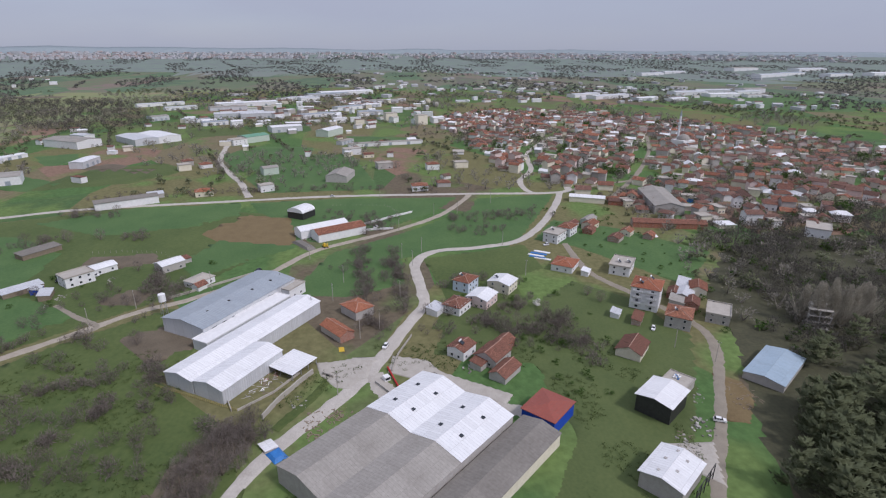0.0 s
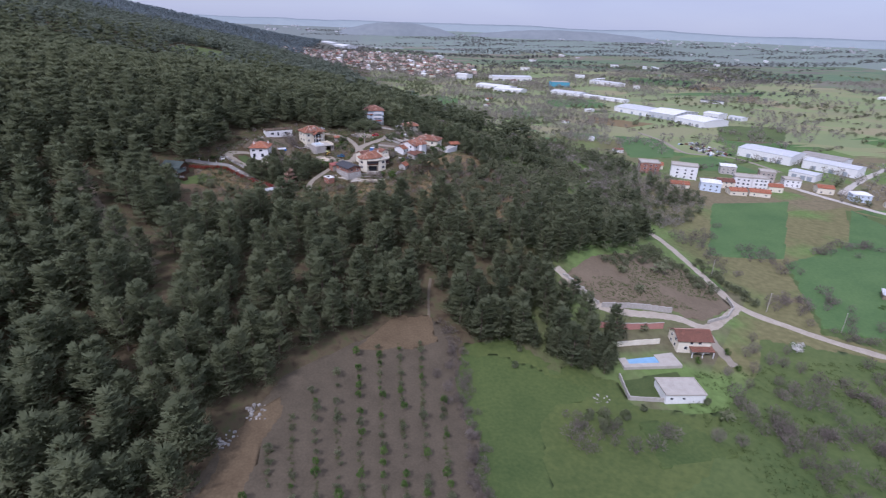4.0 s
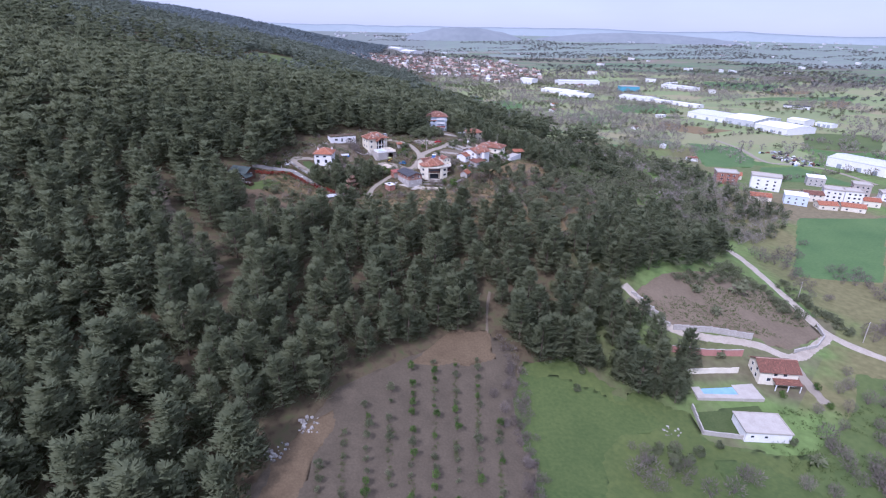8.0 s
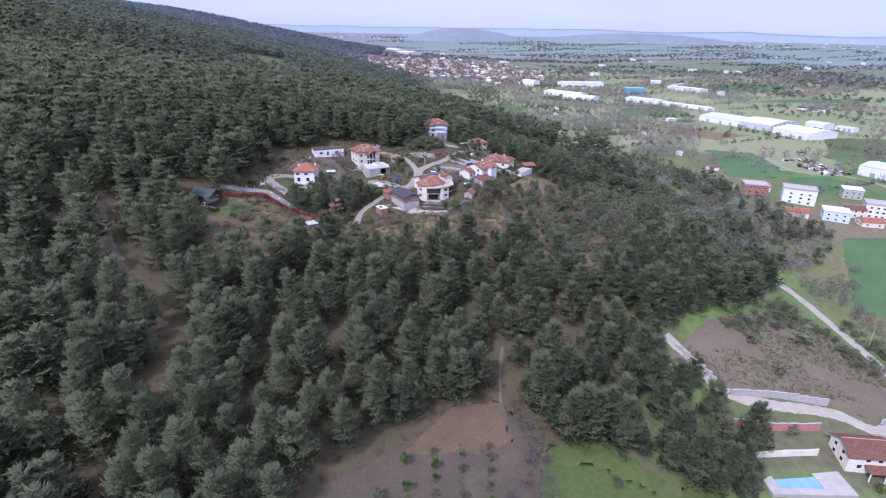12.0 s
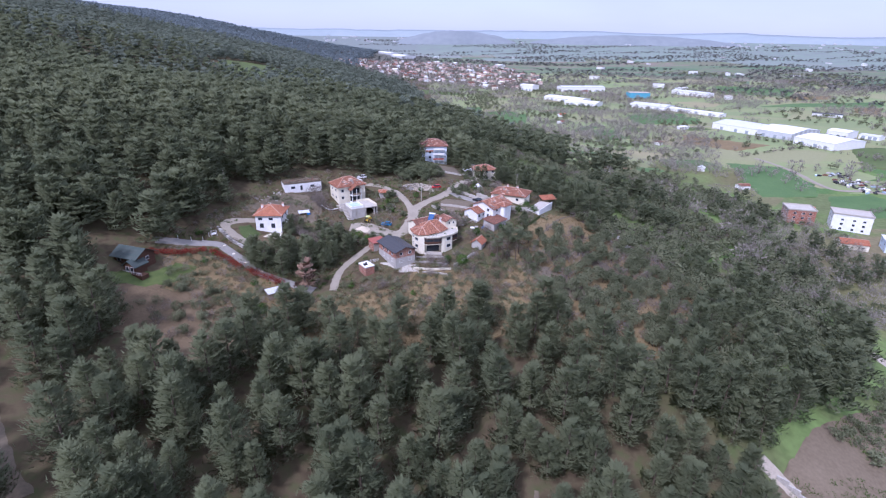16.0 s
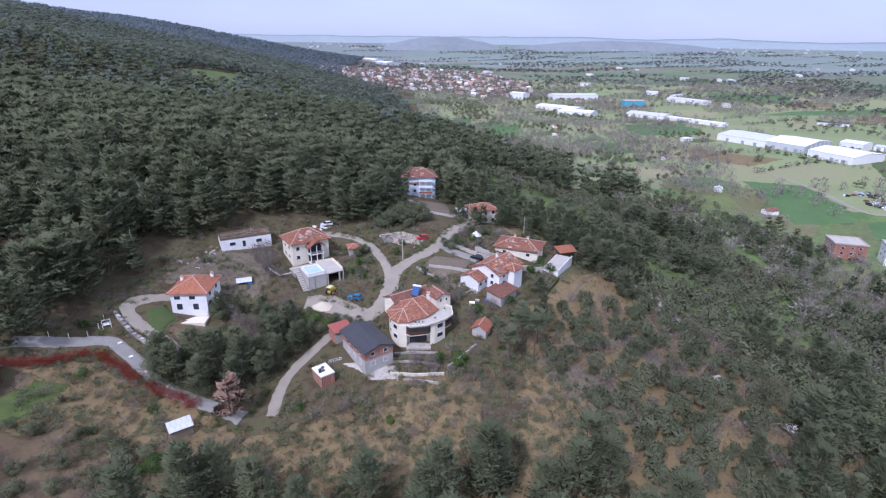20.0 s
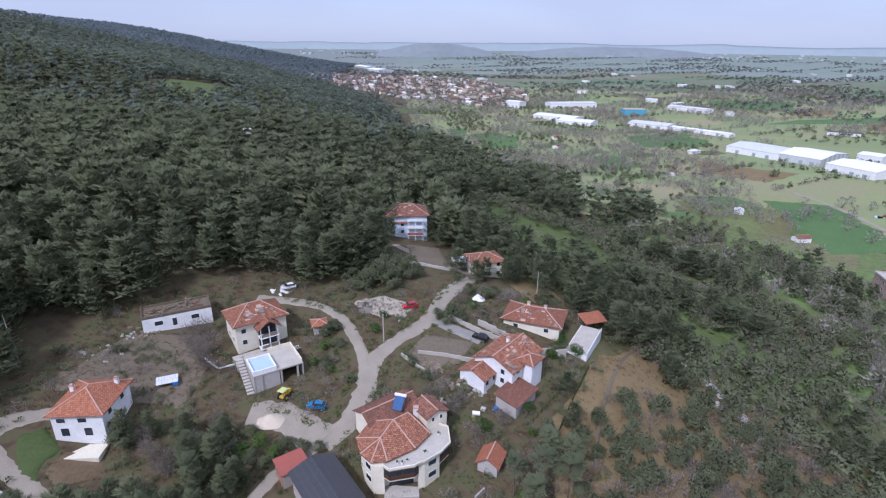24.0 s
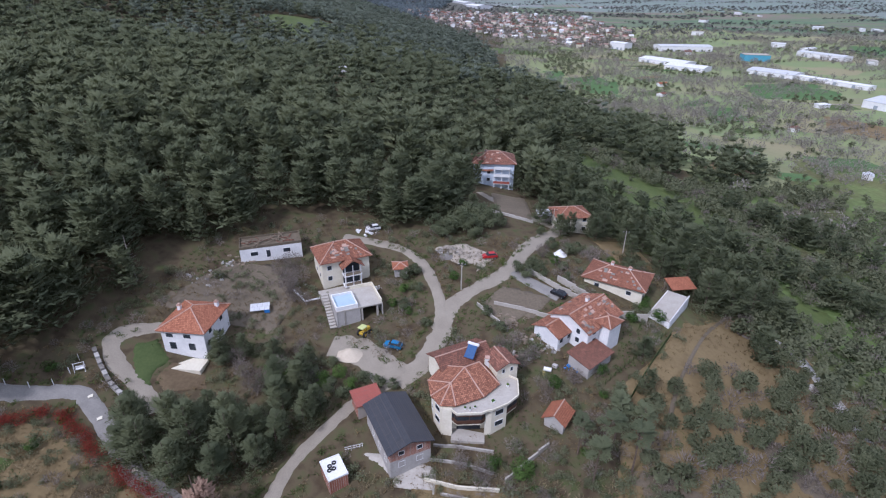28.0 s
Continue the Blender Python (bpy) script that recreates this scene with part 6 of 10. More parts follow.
class Row(Geo):
    """A joined crowd of small buildings with several materials."""

    def __init__(self, mats):
        self.v, self.f, self.mats, self.of = [], [], mats, []

    def house(self, x, y, z, rot, w, d, h, rise, wall, roof):
        n = len(self.f)
        self.box(x, y, z - 1, w, d, h + 1, rot)
        g, _ = gable_roof(w, d, h, rise, 0.6) if rise > 0.3 else (Geo().box(0, 0, h, w + 0.4, d + 0.4, 0.3), 0)
        c, s = math.cos(radians(rot)), math.sin(radians(rot))
        m = len(self.f)
        self.add([(x + a * c - b * s, y + a * s + b * c, z + e) for a, b, e in g.v], g.f)
        if rise > 0.3:
            for sx in (-1, 1):
                q = [(sx * (w / 2 - 0.02), -d / 2, h), (sx * (w / 2 - 0.02), d / 2, h), (sx * (w / 2 - 0.02), 0, h + rise - 0.1)]
                self.add([(x + a * c - b * s, y + a * s + b * c, z + e) for a, b, e in q], [(0, 1, 2)])
        self.of += [wall] * (m - n) + [roof] * (len(g.f)) + ([wall] * 2 if rise > 0.3 else [])

    def finish(self, name, label, category):
        me = bpy.data.meshes.new(name)
        me.from_pydata(self.v, [], self.f)
        for m in self.mats:
            me.materials.append(m)
        me.polygons.foreach_set("material_index", self.of)
        me.update()
        return tagged(new(name, me), label, category, kind="stuff")


spots = [(x, y) for x, y in scattered(330, 1100, -600, -40, 14.2, 0.4) if inside(TOWN, x, y) and not near_line((x, y), TOWN_STREETS, 7)]
spots.sort(key=lambda p: math.hypot(*p))
MORE = Row([WHITE, CREAM, GREY_WALL, PINK, BROWN_TILE, OLD_TILE, TILE, WHITE_SHEET, CONCRETE])
GREEN_GAPS = []
for i, (x, y) in enumerate(spots):
    if dice.random() < 0.14 + 0.3 * (noise.noise((x * 0.012, y * 0.012, 2.0)) > 0.25):
        GREEN_GAPS.append((x, y))
        continue
    rot = -28 + 40 * noise.noise((x * 0.006, y * 0.006, 5.0)) + dice.choice((0, 90)) + dice.gauss(0, 11)
    w, d, h = dice.uniform(6.5, 13.5), dice.uniform(6, 9.5), dice.choice((2.9, 3.1, 3.4, 4.8, 5.4, 5.8, 8.6))
    r = dice.random()
    flat = r > 0.86
    if i < 240:
        roof = CONCRETE if flat else WHITE_SHEET if r > 0.78 else dice.choice((BROWN_TILE, BROWN_TILE, OLD_TILE, BROWN_TILE, TILE))
        wall = dice.choice((WHITE, CREAM, CREAM, GREY_WALL, PINK))
        word = "flat concrete" if flat else "white sheet" if roof == WHITE_SHEET else "red tiled"
        tone = "white" if wall == WHITE else "cream" if wall == CREAM else "grey" if wall == GREY_WALL else "pink"
        rows_ = (("l", 0.9, (-0.45, 0.45), 1.3, 1.3), ("f", 0.9, (-0.5, 0.5), 1.3, 1.3)) + ((("l", 3.6, (-0.45, 0.45), 1.3, 1.3), ("f", 3.6, (-0.5, 0.5), 1.3, 1.3)) if h > 5.4 else ()) if i < 50 else ()
        building("town_house", f"{tone} town house with {word} roof", x, y, rot, w, d, h, "flat" if flat else dice.choice(("gable", "gable", "hip")), wall, roof, 0.4 if flat else dice.uniform(1.6, 2.5), 0.7, rows_, group="houses of the town", caps=False)
    else:
        MORE.house(x, y, ground_at(x, y), rot, w, d, h, 0 if flat else dice.uniform(1.3, 2.2), dice.choice((0, 1, 1, 2, 3)), 8 if flat else 7 if r > 0.78 else dice.choice((4, 4, 5, 4, 6)))
gaps_ = np.array(GREEN_GAPS)
gaps_ = np.concatenate([gaps_ + rng.uniform(-7, 7, gaps_.shape) for _ in range(4)])
half = rng.random(len(gaps_)) < 0.75
joined("town_trees", [twig_blades(s, 90, 7.5, 4.0, 0.13) for s in (121, 122)], dressed(gaps_[half], 0.6, 1.3, 2), TWIG, "leafless trees in the town's gardens", "trees")
joined("town_conifers", [round_blades(s, 9, 10, 0.9, 8.0, 3.0, 0.2) for s in (123, 124)], dressed(gaps_[~half], 0.6, 1.3, 2), GREEN_LEAF, "dark green trees between the town's houses", "trees")
MORE.finish("town_roofs", "crowded red-roofed houses of the far town", "houses")

FARVILLAGE = [(-215, 1700), (-190, 1900), (-60, 2000), (100, 2080), (300, 2000), (360, 1680), (305, 1350), (215, 1260), (150, 1290), (110, 1390), (30, 1390), (-60, 1440), (-130, 1520)]
# roof tiles of the far village, paled in the colour itself for haze
HAZED_TILE = material("hazed_tiles", (0.3, 0.2, 0.165), (0.43, 0.31, 0.26), 0.05, 0.9)
VILLAGE = Row([WHITE, CREAM, GREY_WALL, PINK, HAZED_TILE, OLD_TILE, HAZED_TILE, WHITE_SHEET, CONCRETE])
for x, y in scattered(-230, 380, 1240, 2110, 21, 0.45):
    if inside(FARVILLAGE, x, y) and dice.random() < 0.62:
        r = dice.random()
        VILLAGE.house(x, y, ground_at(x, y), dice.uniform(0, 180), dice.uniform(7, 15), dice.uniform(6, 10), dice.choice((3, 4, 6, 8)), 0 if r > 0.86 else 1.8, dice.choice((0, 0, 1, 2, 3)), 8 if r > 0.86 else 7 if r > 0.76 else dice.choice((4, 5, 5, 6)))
for k in range(36):
    a, q = radians(dice.uniform(-3, 60)), dice.uniform(1300, 3400)
    x, y = math.sin(a) * q, math.cos(a) * q
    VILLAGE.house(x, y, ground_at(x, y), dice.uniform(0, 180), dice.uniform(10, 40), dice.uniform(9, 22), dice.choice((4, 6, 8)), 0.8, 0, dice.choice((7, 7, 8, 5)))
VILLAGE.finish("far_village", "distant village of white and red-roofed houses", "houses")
village_trees = scattered(-240, 400, 1230, 2110, 15)
village_trees = village_trees[inside(FARVILLAGE, village_trees[:, 0], village_trees[:, 1]) & (rng.random(len(village_trees)) < 0.75)]
joined("village_trees", [round_blades(s, 8, 7, 1.6, 7.0, 3.4, 0.15) for s in (125, 126)], dressed(village_trees, 0.6, 1.4, 2), GREY_TWIG, "leafless trees between the village houses", "trees", True)

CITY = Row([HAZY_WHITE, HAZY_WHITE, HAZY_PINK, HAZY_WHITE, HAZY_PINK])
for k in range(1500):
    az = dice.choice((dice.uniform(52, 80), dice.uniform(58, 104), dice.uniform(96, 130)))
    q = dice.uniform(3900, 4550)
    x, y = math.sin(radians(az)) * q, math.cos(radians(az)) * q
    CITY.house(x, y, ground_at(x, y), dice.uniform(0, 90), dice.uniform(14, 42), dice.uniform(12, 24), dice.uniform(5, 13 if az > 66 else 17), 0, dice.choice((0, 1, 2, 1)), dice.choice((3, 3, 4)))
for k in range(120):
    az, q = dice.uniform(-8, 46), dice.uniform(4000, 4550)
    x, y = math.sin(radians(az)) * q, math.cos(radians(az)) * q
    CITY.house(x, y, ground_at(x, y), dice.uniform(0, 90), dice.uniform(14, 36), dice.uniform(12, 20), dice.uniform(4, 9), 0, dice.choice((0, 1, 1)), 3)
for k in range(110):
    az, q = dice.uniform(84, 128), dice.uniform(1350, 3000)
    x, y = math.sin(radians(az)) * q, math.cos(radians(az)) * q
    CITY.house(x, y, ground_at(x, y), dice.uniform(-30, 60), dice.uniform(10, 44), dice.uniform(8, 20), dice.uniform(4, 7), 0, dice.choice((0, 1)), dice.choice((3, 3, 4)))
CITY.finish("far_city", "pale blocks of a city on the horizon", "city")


def works(rows_, label, group, roofs=(WHITE_SHEET, PALE_SHEET, PALE_SHEET, BLUE_GREY_SHEET, FIBRE)):
    """Sheds of an industrial estate: x, y, turn, length, depth, height."""
    for x, y, rot, w, d, h in rows_:
        roof = dice.choice(roofs)
        ob = building("industrial_shed", label, x, y, rot, w, d, h, "gable", dice.choice((WHITE, PALE_SHEET, WHITE)), roof, d * 0.055, 0.3, category="industrial shed", group=group)
        for k in (-0.55, 0.1, 0.6):
            part("roller_door", Geo().box(k * w / 2, -d / 2 - 0.06, 0, 4.0, 0.12, min(4.0, h - 0.8)), BLUE_GREY_SHEET, ob)


works([(452, 813, -64, 62, 54, 7.5), (482, 772, -62, 44, 66, 8.0), (487, 706, -72, 48, 52, 8.0), (463, 971, -57, 92, 15, 5.0), (418, 1035, -48, 62, 38, 6.0), (294, 1122, -48, 78, 36, 6.0), (308, 1065, -38, 56, 36, 6.0), (375, 1306, 4, 96, 36, 9.0), (586, 1228, -60, 80, 26, 8.0), (545, 760, -62, 24, 26, 8.5), (261, 1302, -50, 34, 22, 12.0), (575, 748, -62, 22, 16, 5.0), (-20, 2230, -60, 90, 60, 8.0), (-80, 2420, -70, 150, 40, 8.0)], "white sheet-roofed industrial shed on the plain", "northern works", (WHITE_SHEET, WHITE_SHEET, WHITE_SHEET, PALE_SHEET))
building("open_barn", "long open barn with dark sheet roof on the plain", 660, 938, -35, 40, 10, 5.0, "gable", WHITE, DARK_SHEET, 0.8, 0.6, category="barn")
building("field_hut", "small white hut with a red tiled roof", 227, 909, 18, 11, 7, 3.2, "gable", WHITE, NEW_TILE, 1.6, 0.4, category="hut")
building("field_hut", "white flat-roofed hut beside a bare field", 368, 819, 25, 14, 8, 3.4, "flat", WHITE, WHITE_SHEET, 0.3, 0.5, category="hut")
works([(646, 484, -43, 36, 22, 7), (592, 446, -40, 46, 14, 4), (426, 492, -62, 52, 34, 9), (452, 440, -62, 46, 22, 8), (400, 415, -62, 22, 16, 6), (470, 470, -62, 40, 26, 8), (503, 372, -62, 50, 26, 8), (712, 413, 65, 60, 33, 9), (735, 345, 46, 60, 29, 8), (756, 325, 46, 60, 29, 8), (770, 432, 65, 26, 16, 6), (735, 440, 65, 14, 12, 5), (832, 175, -62, 45, 24, 8), (702, 22, -74, 97, 10, 4.5), (714, 75, -30, 26, 9, 5), (586, 332, 0, 34, 14, 7), (620, 436, -20, 46, 12, 4), (966, 413, -40, 30, 18, 8), (1005, 305, -75, 52, 26, 8), (1000, 255, -75, 58, 30, 9), (1040, 275, -70, 40, 20, 7), (905, 300, -60, 40, 16, 6), (940, 335, -60, 30, 14, 6)], "white sheet-roofed shed beyond the fields", "works beyond the fields")
works([(1216, 510, -50, 94, 18, 6), (1140, 440, -55, 60, 18, 6), (1210, 330, -64, 124, 30, 8), (1130, 345, -64, 70, 24, 7), (1500, 150, -58, 150, 34, 9), (1440, 190, -58, 110, 26, 8), (1350, 245, -50, 70, 24, 7), (1305, 215, -55, 46, 22, 9), (1010, 156, -58, 66, 20, 6), (1130, 110, -50, 60, 20, 7), (1172, 70, -50, 44, 22, 7), (1265, 50, -70, 84, 20, 7), (1040, 60, -75, 46, 20, 7), (1470, 420, -60, 50, 14, 5)], "long pale factory shed far across the plain", "far works")
works([(1420, -470, -62, 90, 30, 8), (1380, -520, -62, 120, 34, 8), (1320, -590, -62, 70, 26, 7), (1300, -660, -62, 60, 24, 7), (1480, -780, -80, 100, 40, 9), (1420, -840, -80, 90, 36, 8), (1540, -880, -80, 110, 34, 9), (1500, -960, -80, 80, 30, 8), (1400, -920, -80, 60, 24, 7), (1560, -1010, -80, 70, 40, 11), (1700, -860, -80, 60, 24, 7), (2514, -1134, -70, 130, 40, 9), (2600, -1280, -70, 130, 40, 9), (2700, -1680, -70, 170, 60, 12), (2330, -1580, -70, 160, 50, 10), (2400, -1720, -70, 150, 50, 10), (2300, -1860, -70, 150, 50, 10), (2290, -2040, -70, 130, 50, 10), (2600, -1950, -70, 200, 60, 10)], "long pale factory shed beyond the town", "works beyond the town")
building("green_works", "white works with a green sheet-roofed hall", 740, 198, -43, 34, 22, 8, "gable", PALE_GREEN, GREEN_SHEET, 2.0, 0.3, category="factory")
building("white_block", "white two-storey office block of the works", 715, 212, -43, 20, 14, 7, "flat", WHITE, CONCRETE, 0.5, 0.3, TWO_STOREY, category="factory")
building("green_hall", "tall pale green gable hall beyond the fields", 790, 104, -25, 40, 20, 9, "gable", PALE_GREEN, WHITE_SHEET, 2.0, 0.3, category="hall")
TEAL = material("teal_cladding", (0.08, 0.3, 0.42), (0.12, 0.38, 0.5), 0.3, 0.5)
building("blue_works", "bright blue factory block with flat roof", 452, 1181, -4, 40, 22, 10, "flat", TEAL, CONCRETE, 0.6, 0.3, category="factory")
building("gable_shed", "grey gable shed beside the road", 512, 60, -10, 30, 20, 6, "gable", GREY_WALL, FIBRE, 3, 0.3, category="shed")
building("roadside_house", "cream house with orange tiled roof by the road", 456, 168, -70, 14, 9, 4.5, "hip", CREAM, NEW_TILE, 2.0, 0.4, ONE_STOREY)
building("green_shed", "pale green gable shed in the fields", 538, 132, -60, 15, 11, 7, "gable", PALE_GREEN, FIBRE, 1.5, 0.3, category="shed")
for x, y, rot, w, d, h, k in ((560, 222, -60, 12, 10, 6, 1), (572, 205, -60, 12, 10, 4, 0), (585, 228, -60, 11, 9, 5, 2), (466, -14, -85, 14, 10, 5, 0), (480, -36, -85, 12, 10, 4, 2), (560, -60, -80, 14, 10, 6, 1), (552, -30, -80, 13, 10, 6, 0), (940, 20, -70, 20, 14, 14, 1)):
    building("roadside_house", "plain house by the road into town", x, y, rot, w, d, h, "flat" if k == 1 else "hip", (WHITE, CREAM, GREY_WALL)[k], (TILE, CONCRETE, OLD_TILE)[k], 0.5 if k == 1 else 1.8, 0.4, group="houses by the road")
BARE_BRICK = (("f", 0.6, (-0.5, 0.1, 0.6), 1.6, 1.5), ("f", 3.6, (-0.5, 0.1, 0.6), 1.6, 1.5), ("f", 6.6, (-0.5, 0.1, 0.6), 1.6, 1.3), ("l", 3.6, (-0.4, 0.4), 1.4, 1.4), ("l", 6.6, (-0.4, 0.4), 1.4, 1.3))
for x, y, rot, w, d, h, k in ((254, 428, -19, 16, 13, 9.2, 3), (281, 417, -30, 21, 13, 10.5, 1), (258, 385, -22, 14, 9, 3.5, 2), (282, 380, -30, 15, 13, 7.0, 0), (334, 432, -26, 13, 10, 7, 4), (301, 389, -18, 13, 11, 5.5, 5), (316, 388, -30, 13, 12, 9.5, 1), (329, 385, -22, 12, 11, 9.2, 1), (352, 405, -30, 12, 11, 9.2, 3), (298, 369, -12, 13, 9, 3.6, 2), (315, 365, -26, 15, 9, 3.6, 2), (338, 377, -22, 11, 9, 4.6, 2), (366, 392, -25, 13, 10, 6, 1), (380, 372, -25, 12, 10, 5, 2), (272, 446, -25, 11, 9, 3.6, 2), (392, 350, -25, 13, 10, 6, 0), (404, 330, -25, 12, 9, 4, 2)):
    building("roadside_house", ("pale blue house with white hip roof", "white flat-roofed house of several floors", "low house with brown tiled roof", "red brick shell of an unfinished house", "open shed with white sheet roof on posts", "house with dark red tiled roof")[k], x, y, rot, w, d, h, ("hip", "flat", "gable", "flat", "shed", "gable")[k], (PALE_BLUE, WHITE, CREAM, BRICK, GREY_WALL, CREAM)[k], (WHITE_SHEET, CONCRETE, NEW_TILE, CONCRETE, WHITE_SHEET, OLD_TILE)[k], 0.6 if k in (1, 3, 4) else 1.8, 0.4, BARE_BRICK if h > 9 else TWO_STOREY if h > 5.4 else ONE_STOREY, group="row at the foot of the hill")
for x, y, w, d in ((263.6, 505.6, 9, 6), (268, 440, 9, 8), (209.4, 847.5, 9, 8), (286.9, 711.2, 10, 7), (261.8, 567, 7, 6)):
    building("field_hut", "small white hut among fields and hedges", x, y, dice.uniform(0, 60), w, d, 3.0, "gable", WHITE, dice.choice((TIN, OLD_TILE)), 1.2, 0.3, category="hut")
building("long_shed", "long low brick barn with red roof", 351, -186, 80, 50, 9, 4, "gable", BRICK, OLD_TILE, 1.8, 0.4, category="barn")
building("long_shed", "long shed with white sheet roof near the town", 420, -150, 70, 28, 9, 4.5, "gable", CREAM, WHITE_SHEET, 1.4, 0.4, category="barn")
building("grey_hall", "tall hall with grey fibre-cement roof", 406, -205, -10, 56, 22, 7, "gable", GREY_WALL, FIBRE, 2.6, 0.4, category="hall")
building("corner_house", "white house with flat roof at the road's bend", 328, -98, -40, 14, 10, 6, "flat", WHITE, CONCRETE, 0.5, 0.4, TWO_STOREY)
building("corner_house", "white house with orange roof at the road's bend", 340, -110, -40, 12, 9, 6, "hip", WHITE, TILE, 1.8, 0.4, TWO_STOREY)
for x, y, w, k in ((352, -130, 11, 0), (342, -126, 9, 2), (325, -138, 10, 2), (238, -140, 12, 1), (243, -150, 11, 0), (228, -139, 9, 2), (328, -280, 19, 3), (420, -330, 18, 1)):
    building("outlying_house", ("red tiled house at the town's edge", "grey shed with tin roof", "low brick outhouse with red roof", "white two-storey house among trees")[k], x, y, -40 + dice.gauss(0, 6), w, w * 0.75, (4, 3, 3, 6)[k], "flat" if k == 3 else "gable", (CREAM, GREY_WALL, BRICK, WHITE)[k], (TILE, TIN, OLD_TILE, CONCRETE)[k], 0.5 if k == 3 else 1.6, 0.4, ONE_STOREY if k in (0, 3) else ())

# mosque with its minaret
m = thing("mosque", "white mosque with grey dome and slender minaret", "mosque", pose(671, -358, PLAIN, 0, 0, 20))
part("wall", Geo().box(0, 0, -0.5, 20, 20, 9.5), WHITE, m)
dome = Geo()
for i in range(6):
    a0, a1 = i * math.pi / 12, (i + 1) * math.pi / 12
    dome.rod((0, 0, 9 + 7 * math.sin(a0)), (0, 0, 9 + 7 * math.sin(a1)), 8 * math.cos(a0), max(0.05, 8 * math.cos(a1)), 16)
part("dome", dome, FIBRE, m, "grey lead dome")
tower = part("minaret", Geo().box(13, -4, -0.5, 4, 4, 9).rod((13, -4, 8.5), (13, -4, 37), 1.5, 1.3, 12), WHITE, m, "slender white minaret")
part("balcony", Geo().rod((13, -4, 26), (13, -4, 27.2), 1.6, 2.5, 12).rod((13, -4, 27.2), (13, -4, 28.4), 2.5, 2.5, 12), WHITE, tower)
part("spire", Geo().rod((13, -4, 37), (13, -4, 46), 1.4, 0.05, 12), BLUE_GREY_SHEET, tower, "grey pointed cap")
# ---------------------------------------------------------------- hamlet: terraces, walls, vehicles and clutter


def on_ground(x, y, rot=0.0, dz=0.0):
    return pose(x, y, ground_at(x, y) + dz, 0, 0, rot)


def garden_wall(name, line, height, thick, mat, label, category="wall", cap=None, piece=3.0):
    """A wall that follows the ground, built of panels."""
    a0 = line[0]
    ob = thing(name, label, category, pose(*a0, ground_at(*a0)))
    k = 0
    for a, b in zip(line, line[1:]):
        a, b = Vector(a), Vector(b)
        n = max(1, round((b - a).length / piece))
        rot = math.degrees(math.atan2(b.y - a.y, b.x - a.x))
        for i in range(n):
            p = a + (b - a) * ((i + 0.5) / n)
            w = (b - a).length / n
            z0, z1 = ground_at(*(a + (b - a) * (i / n))), ground_at(*(a + (b - a) * ((i + 1) / n)))
            base = ground_at(*a0)
            g = Geo().box(p.x - a0[0], p.y - a0[1], min(z0, z1) - base - 0.3, w + 0.01, thick, max(z0, z1) - min(z0, z1) + 0.3 + height * (1 + 0.04 * math.sin(k * 2.3)), rot)
            panel = part("panel", g, mat, ob)
            if cap:
                part("coping", Geo().box(p.x - a0[0], p.y - a0[1], max(z0, z1) - base + height * (1 + 0.04 * math.sin(k * 2.3)), w + 0.02, thick + 0.14, 0.1, rot), cap, panel)
            k += 1
    return ob


garden_wall("stone_wall", [(101.3, 186.8), (117.2, 186.9), (133.1, 185.1)], 2.2, 0.5, STONE, "long pale stone retaining wall above the track")
garden_wall("stone_wall", [(147, 179.1), (159, 183), (167.1, 190), (169.3, 198.1)], 1.4, 0.5, STONE, "curved grey stone wall at the road fork")
garden_wall("stone_wall", [(89.7, 203.6), (96.5, 195.1), (100.3, 187.8)], 1.0, 0.5, STONE, "low rough stone wall beside the track")
garden_wall("pink_wall", [(96.5, 176.5), (109, 175.2), (124, 175.6)], 2.6, 0.3, PINK_WALL, "long pink panelled garden wall", cap=CONCRETE, piece=4.0)
garden_wall("cream_wall", [(98, 166.5), (107, 167), (118, 167.3)], 2.2, 0.25, CREAM, "cream wall behind the pool")
garden_wall("stone_wall", [(93.8, 151.7), (92, 140), (104, 137.5)], 1.6, 0.4, STONE, "pale stone wall round the lawn")
garden_wall("garden_wall", [(14.8, 322.5), (21.9, 320.6), (28, 318.5)], 1.0, 0.25, CONCRETE, "low concrete wall round an empty lot")
garden_wall("garden_wall", [(22.9, 337.5), (31, 329.9), (39.1, 324.3)], 1.2, 0.25, CONCRETE, "pale concrete wall beside the drive")
garden_wall("garden_wall", [(16.8, 278.4), (24.9, 286)], 0.8, 0.3, CONCRETE, "low concrete wall across the garden")
garden_wall("garden_wall", [(2.8, 278.1), (8.8, 276.9), (15.8, 276.8)], 0.8, 0.3, CREAM, "low pale wall along a garden terrace")
garden_wall("garden_wall", [(1.8, 282.1), (8.8, 281.5), (14.8, 279.8)], 0.5, 0.3, STONE, "low edge of a garden bed")
garden_wall("fence", [(56.3, 320.1), (49.2, 309.3), (41.1, 296.5)], 1.2, 0.05, LAWN, "green mesh fence along the plot", "fence")
garden_wall("yard_wall", [(366, 30), (385, 8), (396, -6)], 1.6, 0.3, WHITE, "white yard wall along the road")

